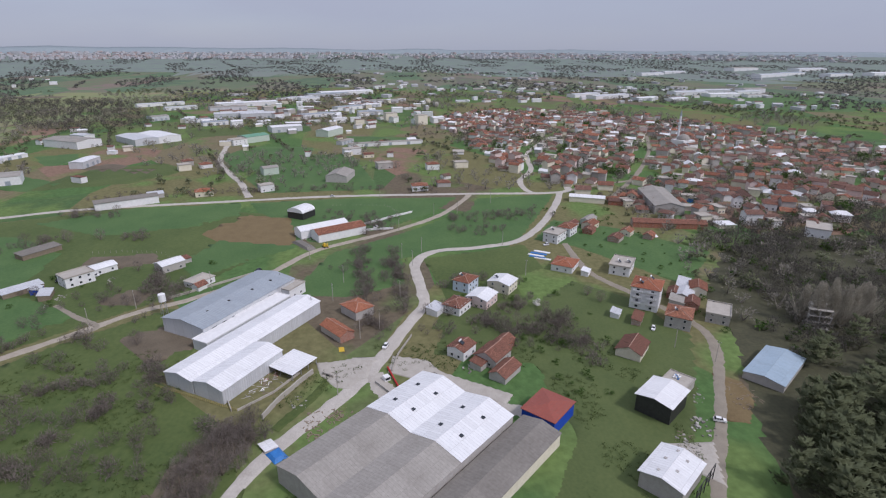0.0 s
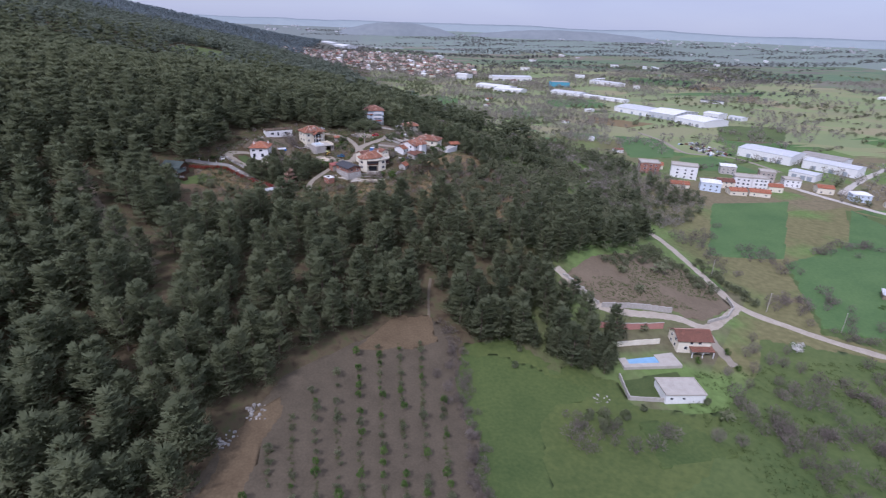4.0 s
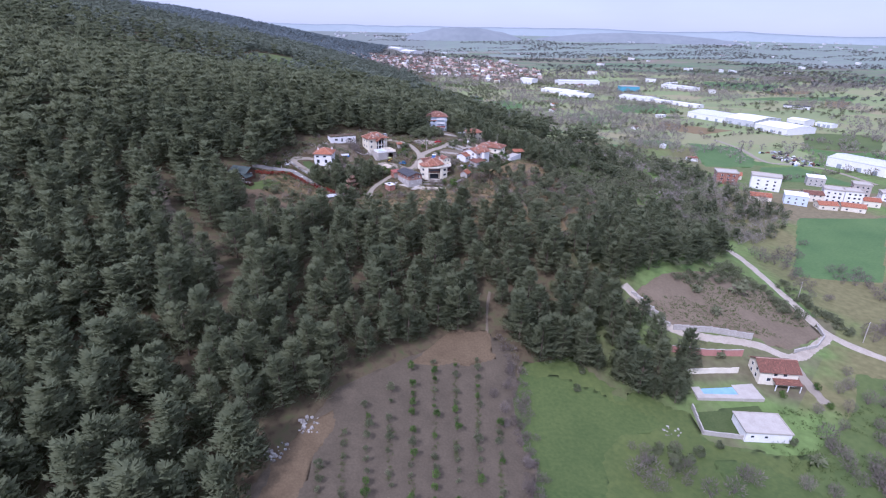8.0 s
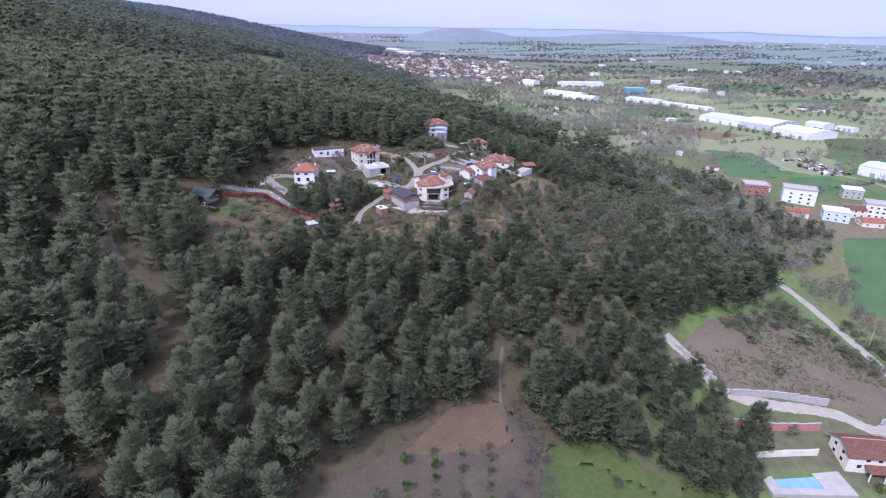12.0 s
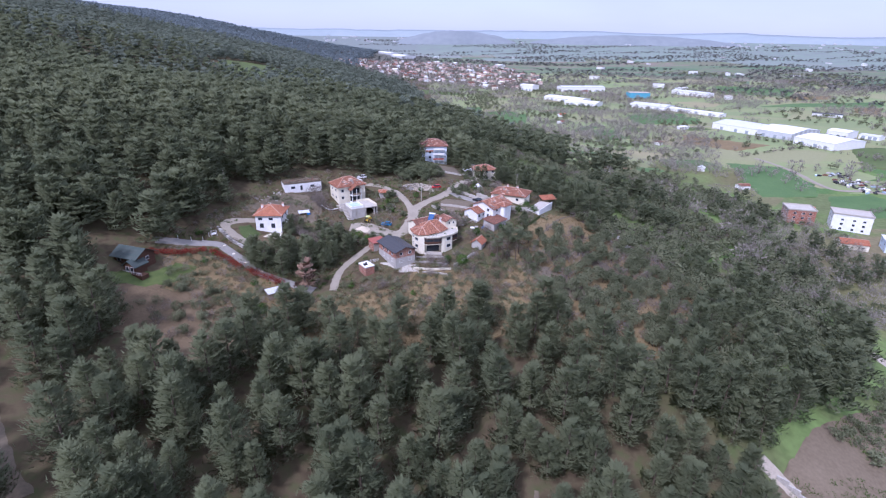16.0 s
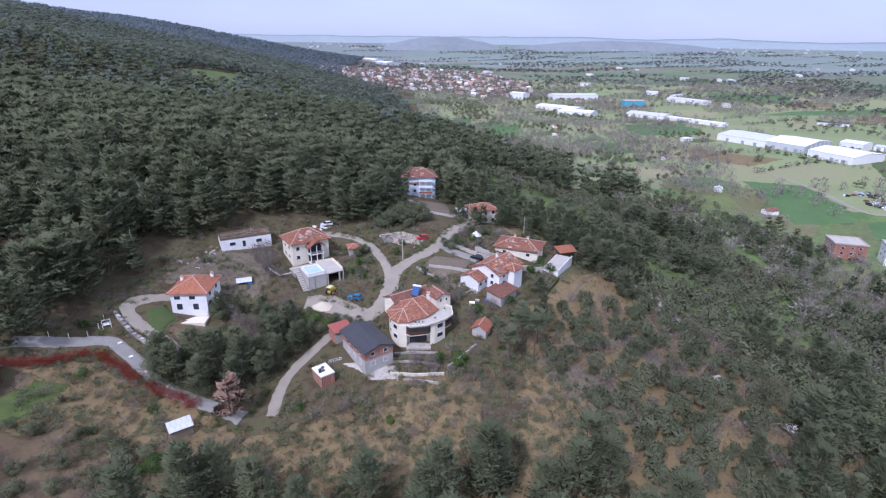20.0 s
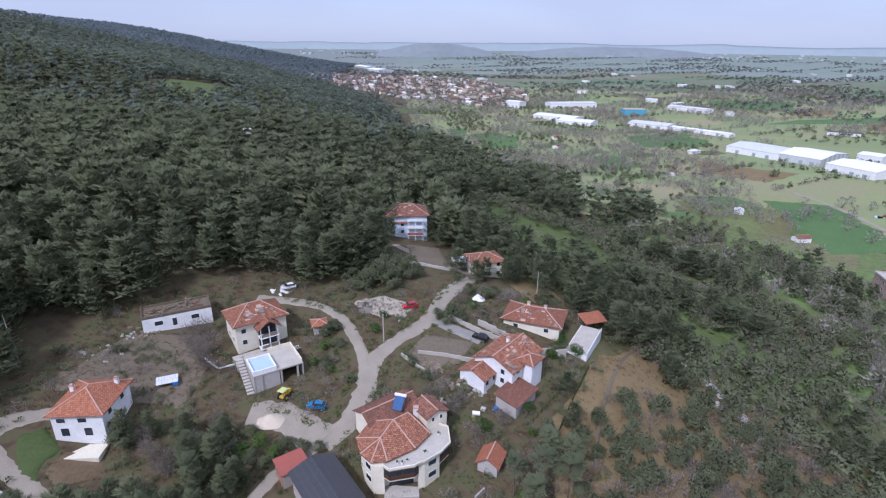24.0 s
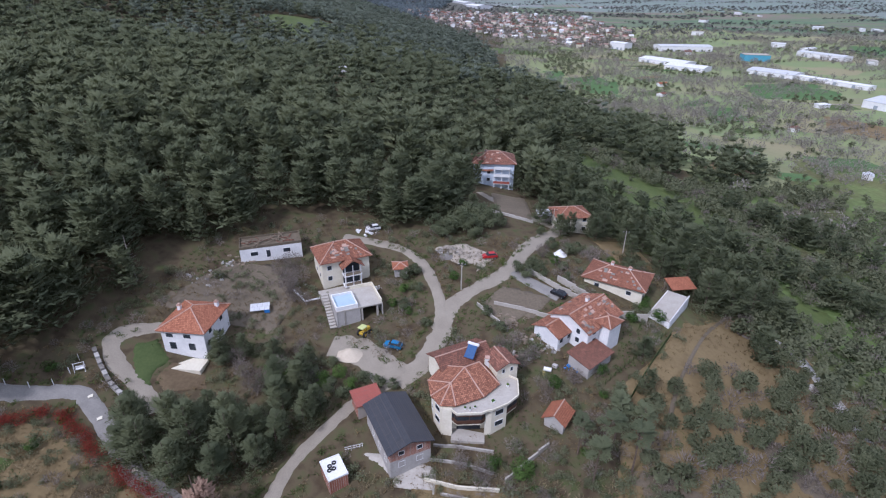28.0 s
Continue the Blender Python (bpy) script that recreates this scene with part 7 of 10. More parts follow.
# terrace with the raised pool
T = thing("pool_terrace", "raised concrete terrace with a small empty pool", "terrace", on_ground(-18.2, 320.1, 26.9))
zt = 3.2
part("deck", Geo().box(0, 0, zt - 0.3, 11, 9, 0.3), CONCRETE, T)
part("side_wall", Geo().box(-5.4, 0, -2.0, 0.2, 9, zt + 1.7), GREY_WALL, T)
part("side_wall", Geo().box(5.4, 0.0, -2.0, 0.2, 9, zt + 1.7), GREY_WALL, T)
part("back_wall", Geo().box(0, 4.4, -1.0, 10.6, 0.2, zt + 0.7), GREY_WALL, T)
for x in (-3.5, 0.5, 4.2):
    part("pillar", Geo().box(x, -4.2, -2.0, 0.4, 0.4, zt + 1.7), CONCRETE, T)
pool = part("pool", Geo().box(-2.9, -4.2, zt, 5.0, 0.25, 1.0).box(-2.9, 1.6, zt, 5.0, 0.25, 1.0).box(-5.3, -1.3, zt, 0.25, 5.55, 1.0).box(-0.5, -1.3, zt, 0.25, 5.55, 1.0), WHITE, T, "white pool rim")
part("basin", Geo().box(-2.9, -1.3, zt + 0.01, 4.55, 5.5, 0.45), PALE_POOL, pool, "pale blue basin")
part("front_wall", Geo().box(-2.6, -4.3, -2.0, 5.4, 0.2, zt + 1.7), GREY_WALL, T)
part("parapet", Geo().box(2.6, 4.2, zt, 5.6, 0.2, 0.9).box(5.3, 0, zt, 0.2, 8.2, 0.9), CREAM, T)
stairs = part("stair", Geo().box(-5.62, 0.1, -1.5, 0.12, 9.0, 0.3), CONCRETE, T)
for i in range(12):
    part("step", Geo().box(-6.4, 4.2 - i * 0.75, zt - 0.3 - i * 0.36, 1.5, 0.8, 0.25), CONCRETE, stairs)
P = thing("upper_patio", "pale tiled patio between house and pool terrace", "patio", on_ground(-20.9, 326.3, 29.1))
part("slab", Geo().box(0, 0, -2.5, 15, 5.0, 2.9), CONCRETE, P)
part("railing", Geo().box(0.5, -2.4, 0.4, 13, 0.08, 0.08).box(0.5, -2.4, 1.2, 13, 0.08, 0.08), FRAME, P)
for i in range(8):
    part("baluster", Geo().box(-5.8 + i * 1.8, -2.4, 0.4, 0.09, 0.09, 0.8), FRAME, P)
# gabled balcony bay of the cream house
B = thing("balcony_bay", "two-storey timber balcony bay under a tiled gable", "balcony", on_ground(-20.8, 328.7, 29.1, 0.3))
for x in (-2.0, 0.0, 2.0):
    part("post", Geo().box(x, -1.2, 0, 0.22, 0.22, 5.9), WHITE, B)
for z in (0.1, 3.0):
    fl = part("floor", Geo().box(0, -0.2, z, 4.6, 2.4, 0.22), WHITE, B)
    part("rail", Geo().box(0, -1.25, z + 0.22, 4.4, 0.08, 0.85), WOOD, fl)
part("glazing", Geo().box(0, 0.7, 0.3, 4.2, 0.1, 5.4), GLASS, B, "dark recessed glazing")
rf, _ = gable_roof(3.6, 4.8, 5.9, 1.7, 0.5)
part("roof", rf, TILE, B, at=pose(0, 0.4, 0, 0, 0, 90))
merge_into(B, CREAM_HOUSE)

# balconies and roof terrace of the polygonal house
FRONT_RING = [(-3.85, -5.9), (-2.8, -6.9), (1.5, -6.3), (2.25, -5.5)]
SIDE_RING = [(6.25, -3.3), (8.1, -1.2), (8.2, 2.2), (6.5, 2.6)]
for ring in (FRONT_RING, SIDE_RING):
    back = [(2.2, -4.1), (-3.8, -4.4)] if ring is FRONT_RING else [(6.3, 2.4), (6.1, -3.0)]
    floor_ = part("balcony_floor", Geo().slab([(x, y, 2.5) for x, y in ring + back], 0.3), CREAM, BALCONY_HOUSE)
    for (x0, y0), (x1, y1) in zip(ring, ring[1:]):
        run, turn = math.hypot(x1 - x0, y1 - y0), math.degrees(math.atan2(y1 - y0, x1 - x0))
        cx, cy = (x0 + x1) / 2, (y0 + y1) / 2
        band = part("balcony_panel", Geo().box(cx, cy, 2.5, run, 0.14, 0.9, turn), DARK_WOOD, BALCONY_HOUSE, "brown timber balcony panel")
        part("pane", Geo().box(cx, cy, 3.4, run, 0.06, 0.95, turn), GLASS, band)
        part("beam", Geo().box(cx, cy, 4.35, run, 0.16, 0.32, turn), DARK_WOOD, band)
        part("mullion", Geo().box(cx, cy, 3.4, 0.09, 0.1, 0.95, turn), DARK_WOOD, band)
TERRACE = [(-3.95, -5.6), (-4.0, -6.1), (-2.9, -7.15), (1.6, -6.5), (2.5, -5.9), (3.5, -5.6), (6.4, -3.6), (8.35, -1.3), (8.4, 3.2), (6.0, 4.6), (4.0, 3.0), (4.3, 1.0), (1.6, -2.3)]
part("terrace", Geo().slab([(x, y, 5.0) for x, y in TERRACE], 0.26), CONCRETE, BALCONY_HOUSE, "pale roof terrace")
for (x0, y0), (x1, y1) in zip(TERRACE[1:9], TERRACE[2:10]):
    run, turn = math.hypot(x1 - x0, y1 - y0), math.degrees(math.atan2(y1 - y0, x1 - x0))
    part("parapet", Geo().box((x0 + x1) / 2, (y0 + y1) / 2, 5.0, run, 0.18, 0.42, turn), CREAM, BALCONY_HOUSE)
part("porch_floor", Geo().box(-0.8, -5.6, -2.6, 6.2, 3.4, 1.5), CONCRETE, BALCONY_HOUSE)
part("porch_door", Geo().box(-0.8, -4.2, -1.1, 4.4, 0.2, 2.6, 3), GLASS, BALCONY_HOUSE, "dark glazed porch front")
wing = building("tiled_wing", "low wing with patched red tiles behind the yellow house", 7.8, 301.7, 32.1, 11.0, 7.0, 4.4, "gable", CREAM, OLD_TILE, 1.6, 0.5)
attic = building("attic_wing", "yellow attic gable beside the roof terrace", 15.9, 298.8, 119.9, 5.0, 4.6, 6.7, "gable", CREAM, OLD_TILE, 1.0, 0.4, (("l", 5.2, (-0.4, 0.4), 0.7, 1.0),))
merge_into(wing, BALCONY_HOUSE), merge_into(attic, BALCONY_HOUSE)
clutter_spots = ((-1.5, -5.6, 0.5, 0.7), (-0.6, -5.9, 0.4, 0.9), (0.3, -5.2, 0.5, 0.6), (3.6, -3.2, 0.9, 0.5), (6.4, 1.2, 0.6, 0.8))
for x, y, w, hgt in clutter_spots:
    pot = thing("plant_tub", "pale tub with a small plant on the roof terrace", "plant pot", pose(10.8 + x, 292.8 + y, ground_at(11.3, 293.4) + 5.0), "tubs on the terrace")
    part("tub", Geo().rod((0, 0, 0), (0, 0, hgt * 0.6), w * 0.35, w * 0.5, 8), WHITE, pot)
    part("plant", Geo().box(0, 0, hgt * 0.55, w * 0.8, w * 0.7, hgt * 0.5, 30, 0.5), GREEN_LEAF, pot)
S = thing("solar_heater", "tilted blue solar panel with white water tank", "solar heater", pose(10, 301.1, ground_at(7.2, 299.7) + 5.5, 0, 0, -22))
part("panel", Geo().add([(-1.0, -1.6, 0.3), (1.0, -1.6, 0.3), (1.0, 0.6, 2.0), (-1.0, 0.6, 2.0), (-1.0, -1.5, 0.15), (1.0, -1.5, 0.15), (1.0, 0.7, 1.85), (-1.0, 0.7, 1.85)], [(0, 1, 2, 3), (7, 6, 5, 4), (0, 4, 5, 1), (1, 5, 6, 2), (2, 6, 7, 3), (3, 7, 4, 0)]), SOLAR, S, "blue glass collector")
part("tank", Geo().rod((-1.2, 0.9, 2.1), (1.2, 0.9, 2.1), 0.32, sides=12), WHITE, S, "white water tank")
for x in (-0.9, 0.9):
    part("leg", Geo().rod((x, 0.6, -0.6), (x, 0.7, 1.9), 0.05), GALVANISED, S)

# lower wings of the white house with stepped roofs
low_wing = building("low_wing", "white side wing with red tiled roof", 27.8, 312.8, 45.9, 5.0, 6.5, 3.0, "gable", WHITE, TILE, 1.4, 0.5, ONE_STOREY[:1])
building("lean_to", "sagging red tiled lean-to beside the white house", 35, 306.4, 45.5, 8.0, 5.0, 2.2, "shed", GREY_WALL, OLD_TILE, 1.0, 0.5, category="shed")
roof_room = building("roof_room", "small tiled roof room on the white house", 39.3, 313, 45.5, 4.5, 4.0, 6.0, "hip", WHITE, TILE, 1.2, 0.4)
merge_into(low_wing, STEPPED_HOUSE), merge_into(roof_room, STEPPED_HOUSE)
# long white terrace with a tiled shelter
W_ = thing("garden_terrace", "long white-walled terrace above the slope", "terrace", on_ground(58.4, 330.2, 55.3))
part("body", Geo().box(0, 0, -3.0, 15, 5.6, 4.4), WHITE, W_)
part("floor", Geo().box(0, 0, 1.4, 14.6, 5.2, 0.06), CONCRETE, W_)
part("parapet", Geo().box(0, -2.7, 1.4, 15, 0.2, 0.6), WHITE, W_)
K_ = thing("garden_shelter", "open shelter with orange tiled roof on posts", "shelter", on_ground(64, 339.8, 11.3))
rf = Geo().slab([(-3.4, -2.4, 3.4), (3.4, -2.4, 3.4), (3.4, 2.4, 4.3), (-3.4, 2.4, 4.3)], 0.16)
part("roof", rf, NEW_TILE, K_)
for x, y in ((-3, -2), (3, -2), (-3, 2), (3, 2)):
    part("post", Geo().box(x, y, -1, 0.18, 0.18, 4.3 if y < 0 else 5.1), WOOD, K_)
# balconies of the top house
J_ = thing("stacked_balconies", "white stacked balconies on the top house", "balcony", pose(18.2, 405.8, 1.9, 0, 0, -2))
for i in range(3):
    fl = part("floor", Geo().box(0, 0, 0.2 + i * 2.8, 6.0, 2.6, 0.2), WHITE, J_)
    part("railing", Geo().box(0, -1.25, 0.4 + i * 2.8, 6.0, 0.12, 0.9), RED_SHEET if i == 0 else WHITE, fl)
for x in (-2.8, 0, 2.8):
    part("column", Geo().box(x, -1.1, -2.0, 0.25, 0.25, 8.2), WHITE, J_)
part("lower_roof", Geo().slab([(-9.6, -0.9, 5.1), (-3.1, -0.9, 5.1), (-3.1, 0.9, 6.0), (-9.6, 0.9, 6.0)], 0.16), TILE, J_)
merge_into(J_, TOP_HOUSE)


def broken_tiles(house, w, d, h, rise, over, count, seed, hip=True, mats=(OLD_TILE, DARK_FIBRE, RIDGE)):
    """Slipped, patched and newer tiles lying on the slopes of a roof."""
    r = random.Random(seed)
    W, D = w / 2 + over, d / 2 + over
    for i in range(count):
        side = r.choice((-1, -1, 1))
        v = r.uniform(0.08, 0.85)
        reach = W - 0.6 - (D * v if hip else 0)
        if reach < 0.5:
            continue
        x, y = r.uniform(-reach, reach), side * D * (1 - v)
        z = h + rise * v if hip else h + rise * (1 - abs(y) / (d / 2))
        tilt = math.degrees(math.atan2(rise, D if hip else d / 2)) * -side
        part("tile_patch", Geo().box(0, 0, 0, r.uniform(0.35, 1.3), r.uniform(0.3, 0.9), 0.07, top=0.94), r.choice(mats), house, at=pose(x, y, z + 0.03, tilt, 0, r.uniform(-9, 9)))


broken_tiles(CREAM_HOUSE, 12.0, 9.0, 6.2, 3.0, 0.7, 46, 61)
broken_tiles(STEPPED_HOUSE, 12.0, 10.0, 4.8, 2.2, 0.6, 40, 62, False)
broken_tiles(LONG_HOUSE, 14.5, 9.5, 3.2, 2.2, 0.8, 34, 63)
broken_tiles(TOP_HOUSE, 15.0, 11.0, 7.8, 3.2, 0.9, 24, 64)
L = thing("patio", "pale stone patio in front of the white house", "patio", on_ground(-48.8, 298.8, -1.9, 0.12))
part("slab", Geo().box(0, 0, -0.8, 6.2, 3.8, 1.1), CREAM, L)
# swimming pool of the villa
V = thing("swimming_pool", "turquoise swimming pool with pale tiled surround", "pool", on_ground(107.5, 159.8, -3))
part("surround", Geo().box(1.5, 5.0, -1.2, 23, 3.0, 1.5).box(1.5, -4.4, -1.2, 23, 2.2, 1.5).box(-8.5, 0.1, -1.2, 3.0, 6.8, 1.5).box(9.0, 0.1, -1.2, 8.0, 6.8, 1.5), CONCRETE, V)
part("water", Geo().box(-1.0, 0.1, -0.8, 12.0, 6.8, 0.9), POOL_TILE, V, "bright blue water")
G_ = thing("veranda", "low tiled veranda in front of the villa", "veranda", on_ground(131.5, 159.8, -8))
part("roof", Geo().slab([(-4.6, -1.8, 2.7), (4.6, -1.8, 2.7), (4.6, 1.8, 3.5), (-4.6, 1.8, 3.5)], 0.16), OLD_TILE, G_)
for x in (-4.2, 0, 4.2):
    part("post", Geo().box(x, -1.6, -0.5, 0.25, 0.25, 3.1), WHITE, G_)
part("back_wall", Geo().box(0, 1.5, -0.5, 9, 0.3, 3.6), GREY_WALL, G_)


def car(x, y, rot, paint, label, s=1.0):
    """A small hatchback: shaped body, cabin, glass, wheels with tyre and rim, lights."""
    ob = thing("car", label, "car", on_ground(x, y, rot, 0.18))
    p = []
    for px, w, z in ((-2.05, 0.74, 0.62), (-1.95, 0.8, 0.85), (-0.9, 0.84, 0.95), (0.9, 0.84, 0.95), (1.95, 0.8, 0.92), (2.05, 0.74, 0.6)):
        p += [(px, -w, 0.28), (px, w, 0.28), (px, w, z), (px, -w, z)]
    f = [(0, 1, 2, 3), (23, 22, 21, 20)]
    for i in range(5):
        f += [(i * 4 + a, i * 4 + 4 + a, i * 4 + 4 + (a + 1) % 4, i * 4 + (a + 1) % 4) for a in range(4)]
    part("body", Geo().add(p, f), paint, ob)
    cab = [(-1.0, -0.78, 0.93), (1.8, -0.78, 0.93), (1.8, 0.78, 0.93), (-1.0, 0.78, 0.93), (-0.3, -0.62, 1.45), (1.35, -0.62, 1.45), (1.35, 0.62, 1.45), (-0.3, 0.62, 1.45)]
    cabin = part("cabin", Geo().add(cab, [(0, 1, 5, 4), (1, 2, 6, 5), (2, 3, 7, 6), (3, 0, 4, 7), (4, 5, 6, 7)]), GLASS, ob, "dark glass cabin")
    part("roof_panel", Geo().box(0.52, 0, 1.452, 1.7, 1.26, 0.04), paint, cabin)
    for wx in (-1.25, 1.3):
        for wy in (-0.78, 0.78):
            tyre = part("tyre", Geo().rod((wx, wy - 0.1, 0.12), (wx, wy + 0.1, 0.12), 0.31, sides=14), RUBBER, ob)
            part("rim", Geo().rod((wx, wy - 0.11, 0.12), (wx, wy + 0.11, 0.12), 0.18, sides=10), GALVANISED, tyre)
    for wy in (-0.6, 0.6):
        part("headlight", Geo().box(-2.03, wy, 0.62, 0.1, 0.28, 0.14), FRAME, ob)
        part("tail_light", Geo().box(2.03, wy, 0.7, 0.08, 0.2, 0.16), RED_LEAF, ob)
    return ob


CAR_BLUE = material("metallic_blue_paint", (0.02, 0.16, 0.34), (0.03, 0.2, 0.4), 0.5, 0.25, 0.3)
CAR_RED = material("red_paint", (0.36, 0.02, 0.02), (0.44, 0.03, 0.03), 0.5, 0.3)
CAR_BLACK = material("black_paint", (0.012, 0.012, 0.014), (0.025, 0.025, 0.028), 0.5, 0.25)
CAR_WHITE = material("white_paint", (0.68, 0.68, 0.68), (0.78, 0.78, 0.78), 0.5, 0.3)
YELLOW = material("yellow_paint", (0.5, 0.33, 0.03), (0.65, 0.45, 0.05), 0.8, 0.5)
LIME = material("lime_plastic", (0.42, 0.46, 0.17), (0.52, 0.55, 0.24), 0.8, 0.5)
car(-7.3, 308.2, -11.5, CAR_BLUE, "metallic blue hatchback parked by the lane")
car(13.7, 342.5, 15.1, CAR_RED, "small red hatchback parked on sandy ground")
car(30.6, 327.5, -37.8, CAR_BLACK, "black car parked on the concrete drive")
car(-20.1, 353.5, 23.8, CAR_WHITE, "white car parked below the pines")
for x, y, r, c, w in ((360, 20, -50, CAR_WHITE, "white"), (282, 178, 30, CAR_WHITE, "white"), (280, 186, 60, CAR_BLACK, "black"), (284, 82, -35, CAR_BLACK, "dark"), (446, 60, 80, CAR_WHITE, "white"), (330, 372, 20, CAR_WHITE, "white")):
    car(x, y, r, c, w + " car parked by a farm road")

# tractor
t = thing("tractor", "small tractor with lime-green canopy", "tractor", on_ground(-14.5, 311.9, 62.7))
part("bonnet", Geo().box(0.9, 0, 0.8, 1.7, 0.8, 0.7, top=0.9), YELLOW, t)
part("seat_deck", Geo().box(-0.6, 0, 0.7, 1.3, 1.1, 0.35), YELLOW, t)
part("canopy", Geo().box(-0.5, 0, 2.4, 1.9, 1.6, 0.16, top=0.85), LIME, t, "lime-green canopy")
for x, y in ((-1.1, -0.6), (-1.1, 0.6), (0.2, -0.6), (0.2, 0.6)):
    part("canopy_post", Geo().rod((x, y, 1.0), (x, y, 2.4), 0.04), IRON, t)
for x, y, r in ((-0.7, -0.85, 0.75), (-0.7, 0.85, 0.75), (1.4, -0.7, 0.42), (1.4, 0.7, 0.42)):
    w = part("tyre", Geo().rod((x, y - 0.17, r - 0.05), (x, y + 0.17, r - 0.05), r, sides=16), RUBBER, t)
    part("rim", Geo().rod((x, y - 0.18, r - 0.05), (x, y + 0.18, r - 0.05), r * 0.5, sides=10), YELLOW, w)


def heap(name, label, category, x, y, rx, ry, h, mat, seed=1):
    """A mound with an uneven surface."""
    g, n = Geo(), 20
    v = []
    for j in range(7):
        q = j / 6
        for i in range(n):
            a = i * 2 * math.pi / n
            k = 1 + 0.16 * noise.noise((math.cos(a) * 2, math.sin(a) * 2, seed))
            z = h * (1 - q) ** 0.9 * (1 + 0.15 * noise.noise((q * 3, a, seed)))
            v.append((math.cos(a) * rx * q * k, math.sin(a) * ry * q * k, z - 0.25 * q))
    f = [(j * n + i, j * n + n + i, j * n + n + (i + 1) % n, j * n + (i + 1) % n) for j in range(6) for i in range(n)]
    ob = new(name, g.add(v, f).mesh(name, mat, True))
    ob.matrix_basis = on_ground(x, y)
    return tagged(ob, label, category)


garden_wall("retaining_wall", [(6, 379.5), (14, 375.2), (27.5, 370)], 0.8, 0.4, STONE, "pale stone retaining wall below the top house", piece=2.2)
garden_wall("rough_wall", [(-68, 297.5), (-64.6, 294), (-61, 290.8), (-56.5, 288.2)], 0.7, 0.8, RUBBLE, "rough wall of loose pale stones below the drive", piece=1.4)
heap("sand_heap", "pale heap of building sand beside the lane", "sand pile", -16.3, 306, 3.6, 2.6, 1.6, SAND)
heap("gravel_heap", "small pale heap beside the lane", "heap", 2.1, 342.5, 2.5, 2.0, 0.8, RUBBLE, 4)


def clutter(name, label, x, y, rad, count, mat, size=0.5, seed=1, long_=1.4):
    """Loose rubble and scrap lying together."""
    r = random.Random(seed)
    ob = thing(name, label, "rubble", on_ground(x, y))
    for i in range(int(count * 0.62)):
        a, k = r.uniform(0, 6.28), rad * math.sqrt(r.random())
        px, py = math.cos(a) * k, math.sin(a) * k * 0.7
        s = size * r.uniform(0.25, 0.95)
        part("piece", Geo().box(0, 0, -0.1, s * long_, s, s * 0.5 + 0.1, top=0.85), mat, ob, at=pose(px, py, ground_at(x + px, y + py) - ground_at(x, y) + 0.04, r.uniform(-10, 10), r.uniform(-10, 10), r.uniform(0, 180)))


clutter("rubble_heap", "pale rubble dumped at the yard's edge", -56.3, 323.7, 4.5, 46, RUBBLE, 0.7, 1)
clutter("rubble_heap", "white rubble below the sand pile", -24.3, 302.6, 2.6, 30, RUBBLE, 0.6, 2)
clutter("rubble_heap", "scrap and rubble beside the ruined house", -52.9, 330.7, 2.2, 18, RUBBLE, 0.7, 3)
clutter("scrap_heap", "scrap and crates beside the white house", 24.9, 309.5, 4.0, 46, RUBBLE, 0.7, 4)
clutter("scrap_heap", "timber and scrap in the yard", 16.9, 316.6, 3.5, 30, WOOD, 0.9, 5)
clutter("scrap_heap", "pale scrap near the sandy yard", 2.6, 343.5, 3.0, 26, RUBBLE, 0.6, 6)
clutter("scrap_heap", "building scrap at the edge of the pines", -20.6, 356, 3.5, 20, RUBBLE, 0.9, 7)
clutter("rubble_heap", "blue-grey rubble and sacks by the sandy yard", 1.6, 345.5, 2.6, 44, RUBBLE, 0.55, 41)
clutter("scrap_heap", "broken boards and furniture before the ruined house", -51, 332.5, 3.4, 40, WOOD, 0.6, 42, 2.2)
clutter("scrap_heap", "white scrap and doors by the pines", -21.5, 352.5, 3.2, 26, FRAME, 0.7, 43, 2.0)
garden_wall("foundation_edge", [(-35, 325), (-31, 321.5), (-26.5, 323.5)], 0.25, 0.3, WHITE, "white stones edging a small foundation", piece=0.9)
clutter("timber_stack", "grey boards and crates stacked in the yard", 22.5, 318, 4.2, 46, WOOD, 0.3, 44, 5.0)
clutter("rubble_heap", "stones and litter on the trodden slope", -30, 298, 5.0, 34, RUBBLE, 0.35, 45)
clutter("scrap_heap", "scrap boards beside the tiled annex", 33, 307, 3.0, 34, WOOD, 0.35, 46, 3.5)
clutter("field_stones", "pale stones dumped at the edge of the pines", -29, 131.5, 3.2, 34, RUBBLE, 0.9, 47)
clutter("field_stones", "pale stones and litter below the pines", -38, 119.5, 2.6, 24, RUBBLE, 0.8, 48)
clutter("rubble_heap", "white rubble at the meadow's edge", 82, 141, 3.5, 26, RUBBLE, 0.7, 49)
fallen = thing("fallen_roof", "broken roof timbers lying on the ruined house", "roof timbers", pose(-44.7, 337.8, ground_at(-44.7, 337.8) + 3.35, 0, 0, 20))
r_ = random.Random(8)
for i in range(34):
    part("timber", Geo().box(0, 0, 0, r_.uniform(1.5, 4.5), 0.16, 0.14), WOOD if i % 3 else OLD_TILE, fallen, at=pose(r_.uniform(-6.5, 5.5), r_.uniform(-2.2, 2.2), r_.uniform(0, 0.5), r_.uniform(-8, 8), r_.uniform(-8, 8), r_.uniform(0, 180)))
clutter("field_stones", "pale stones at the orchard's edge", -36, 121, 4.0, 34, RUBBLE, 0.8, 9)
clutter("field_stones", "pale stones by the firebreak", -30, 129, 3.0, 20, RUBBLE, 0.7, 10)
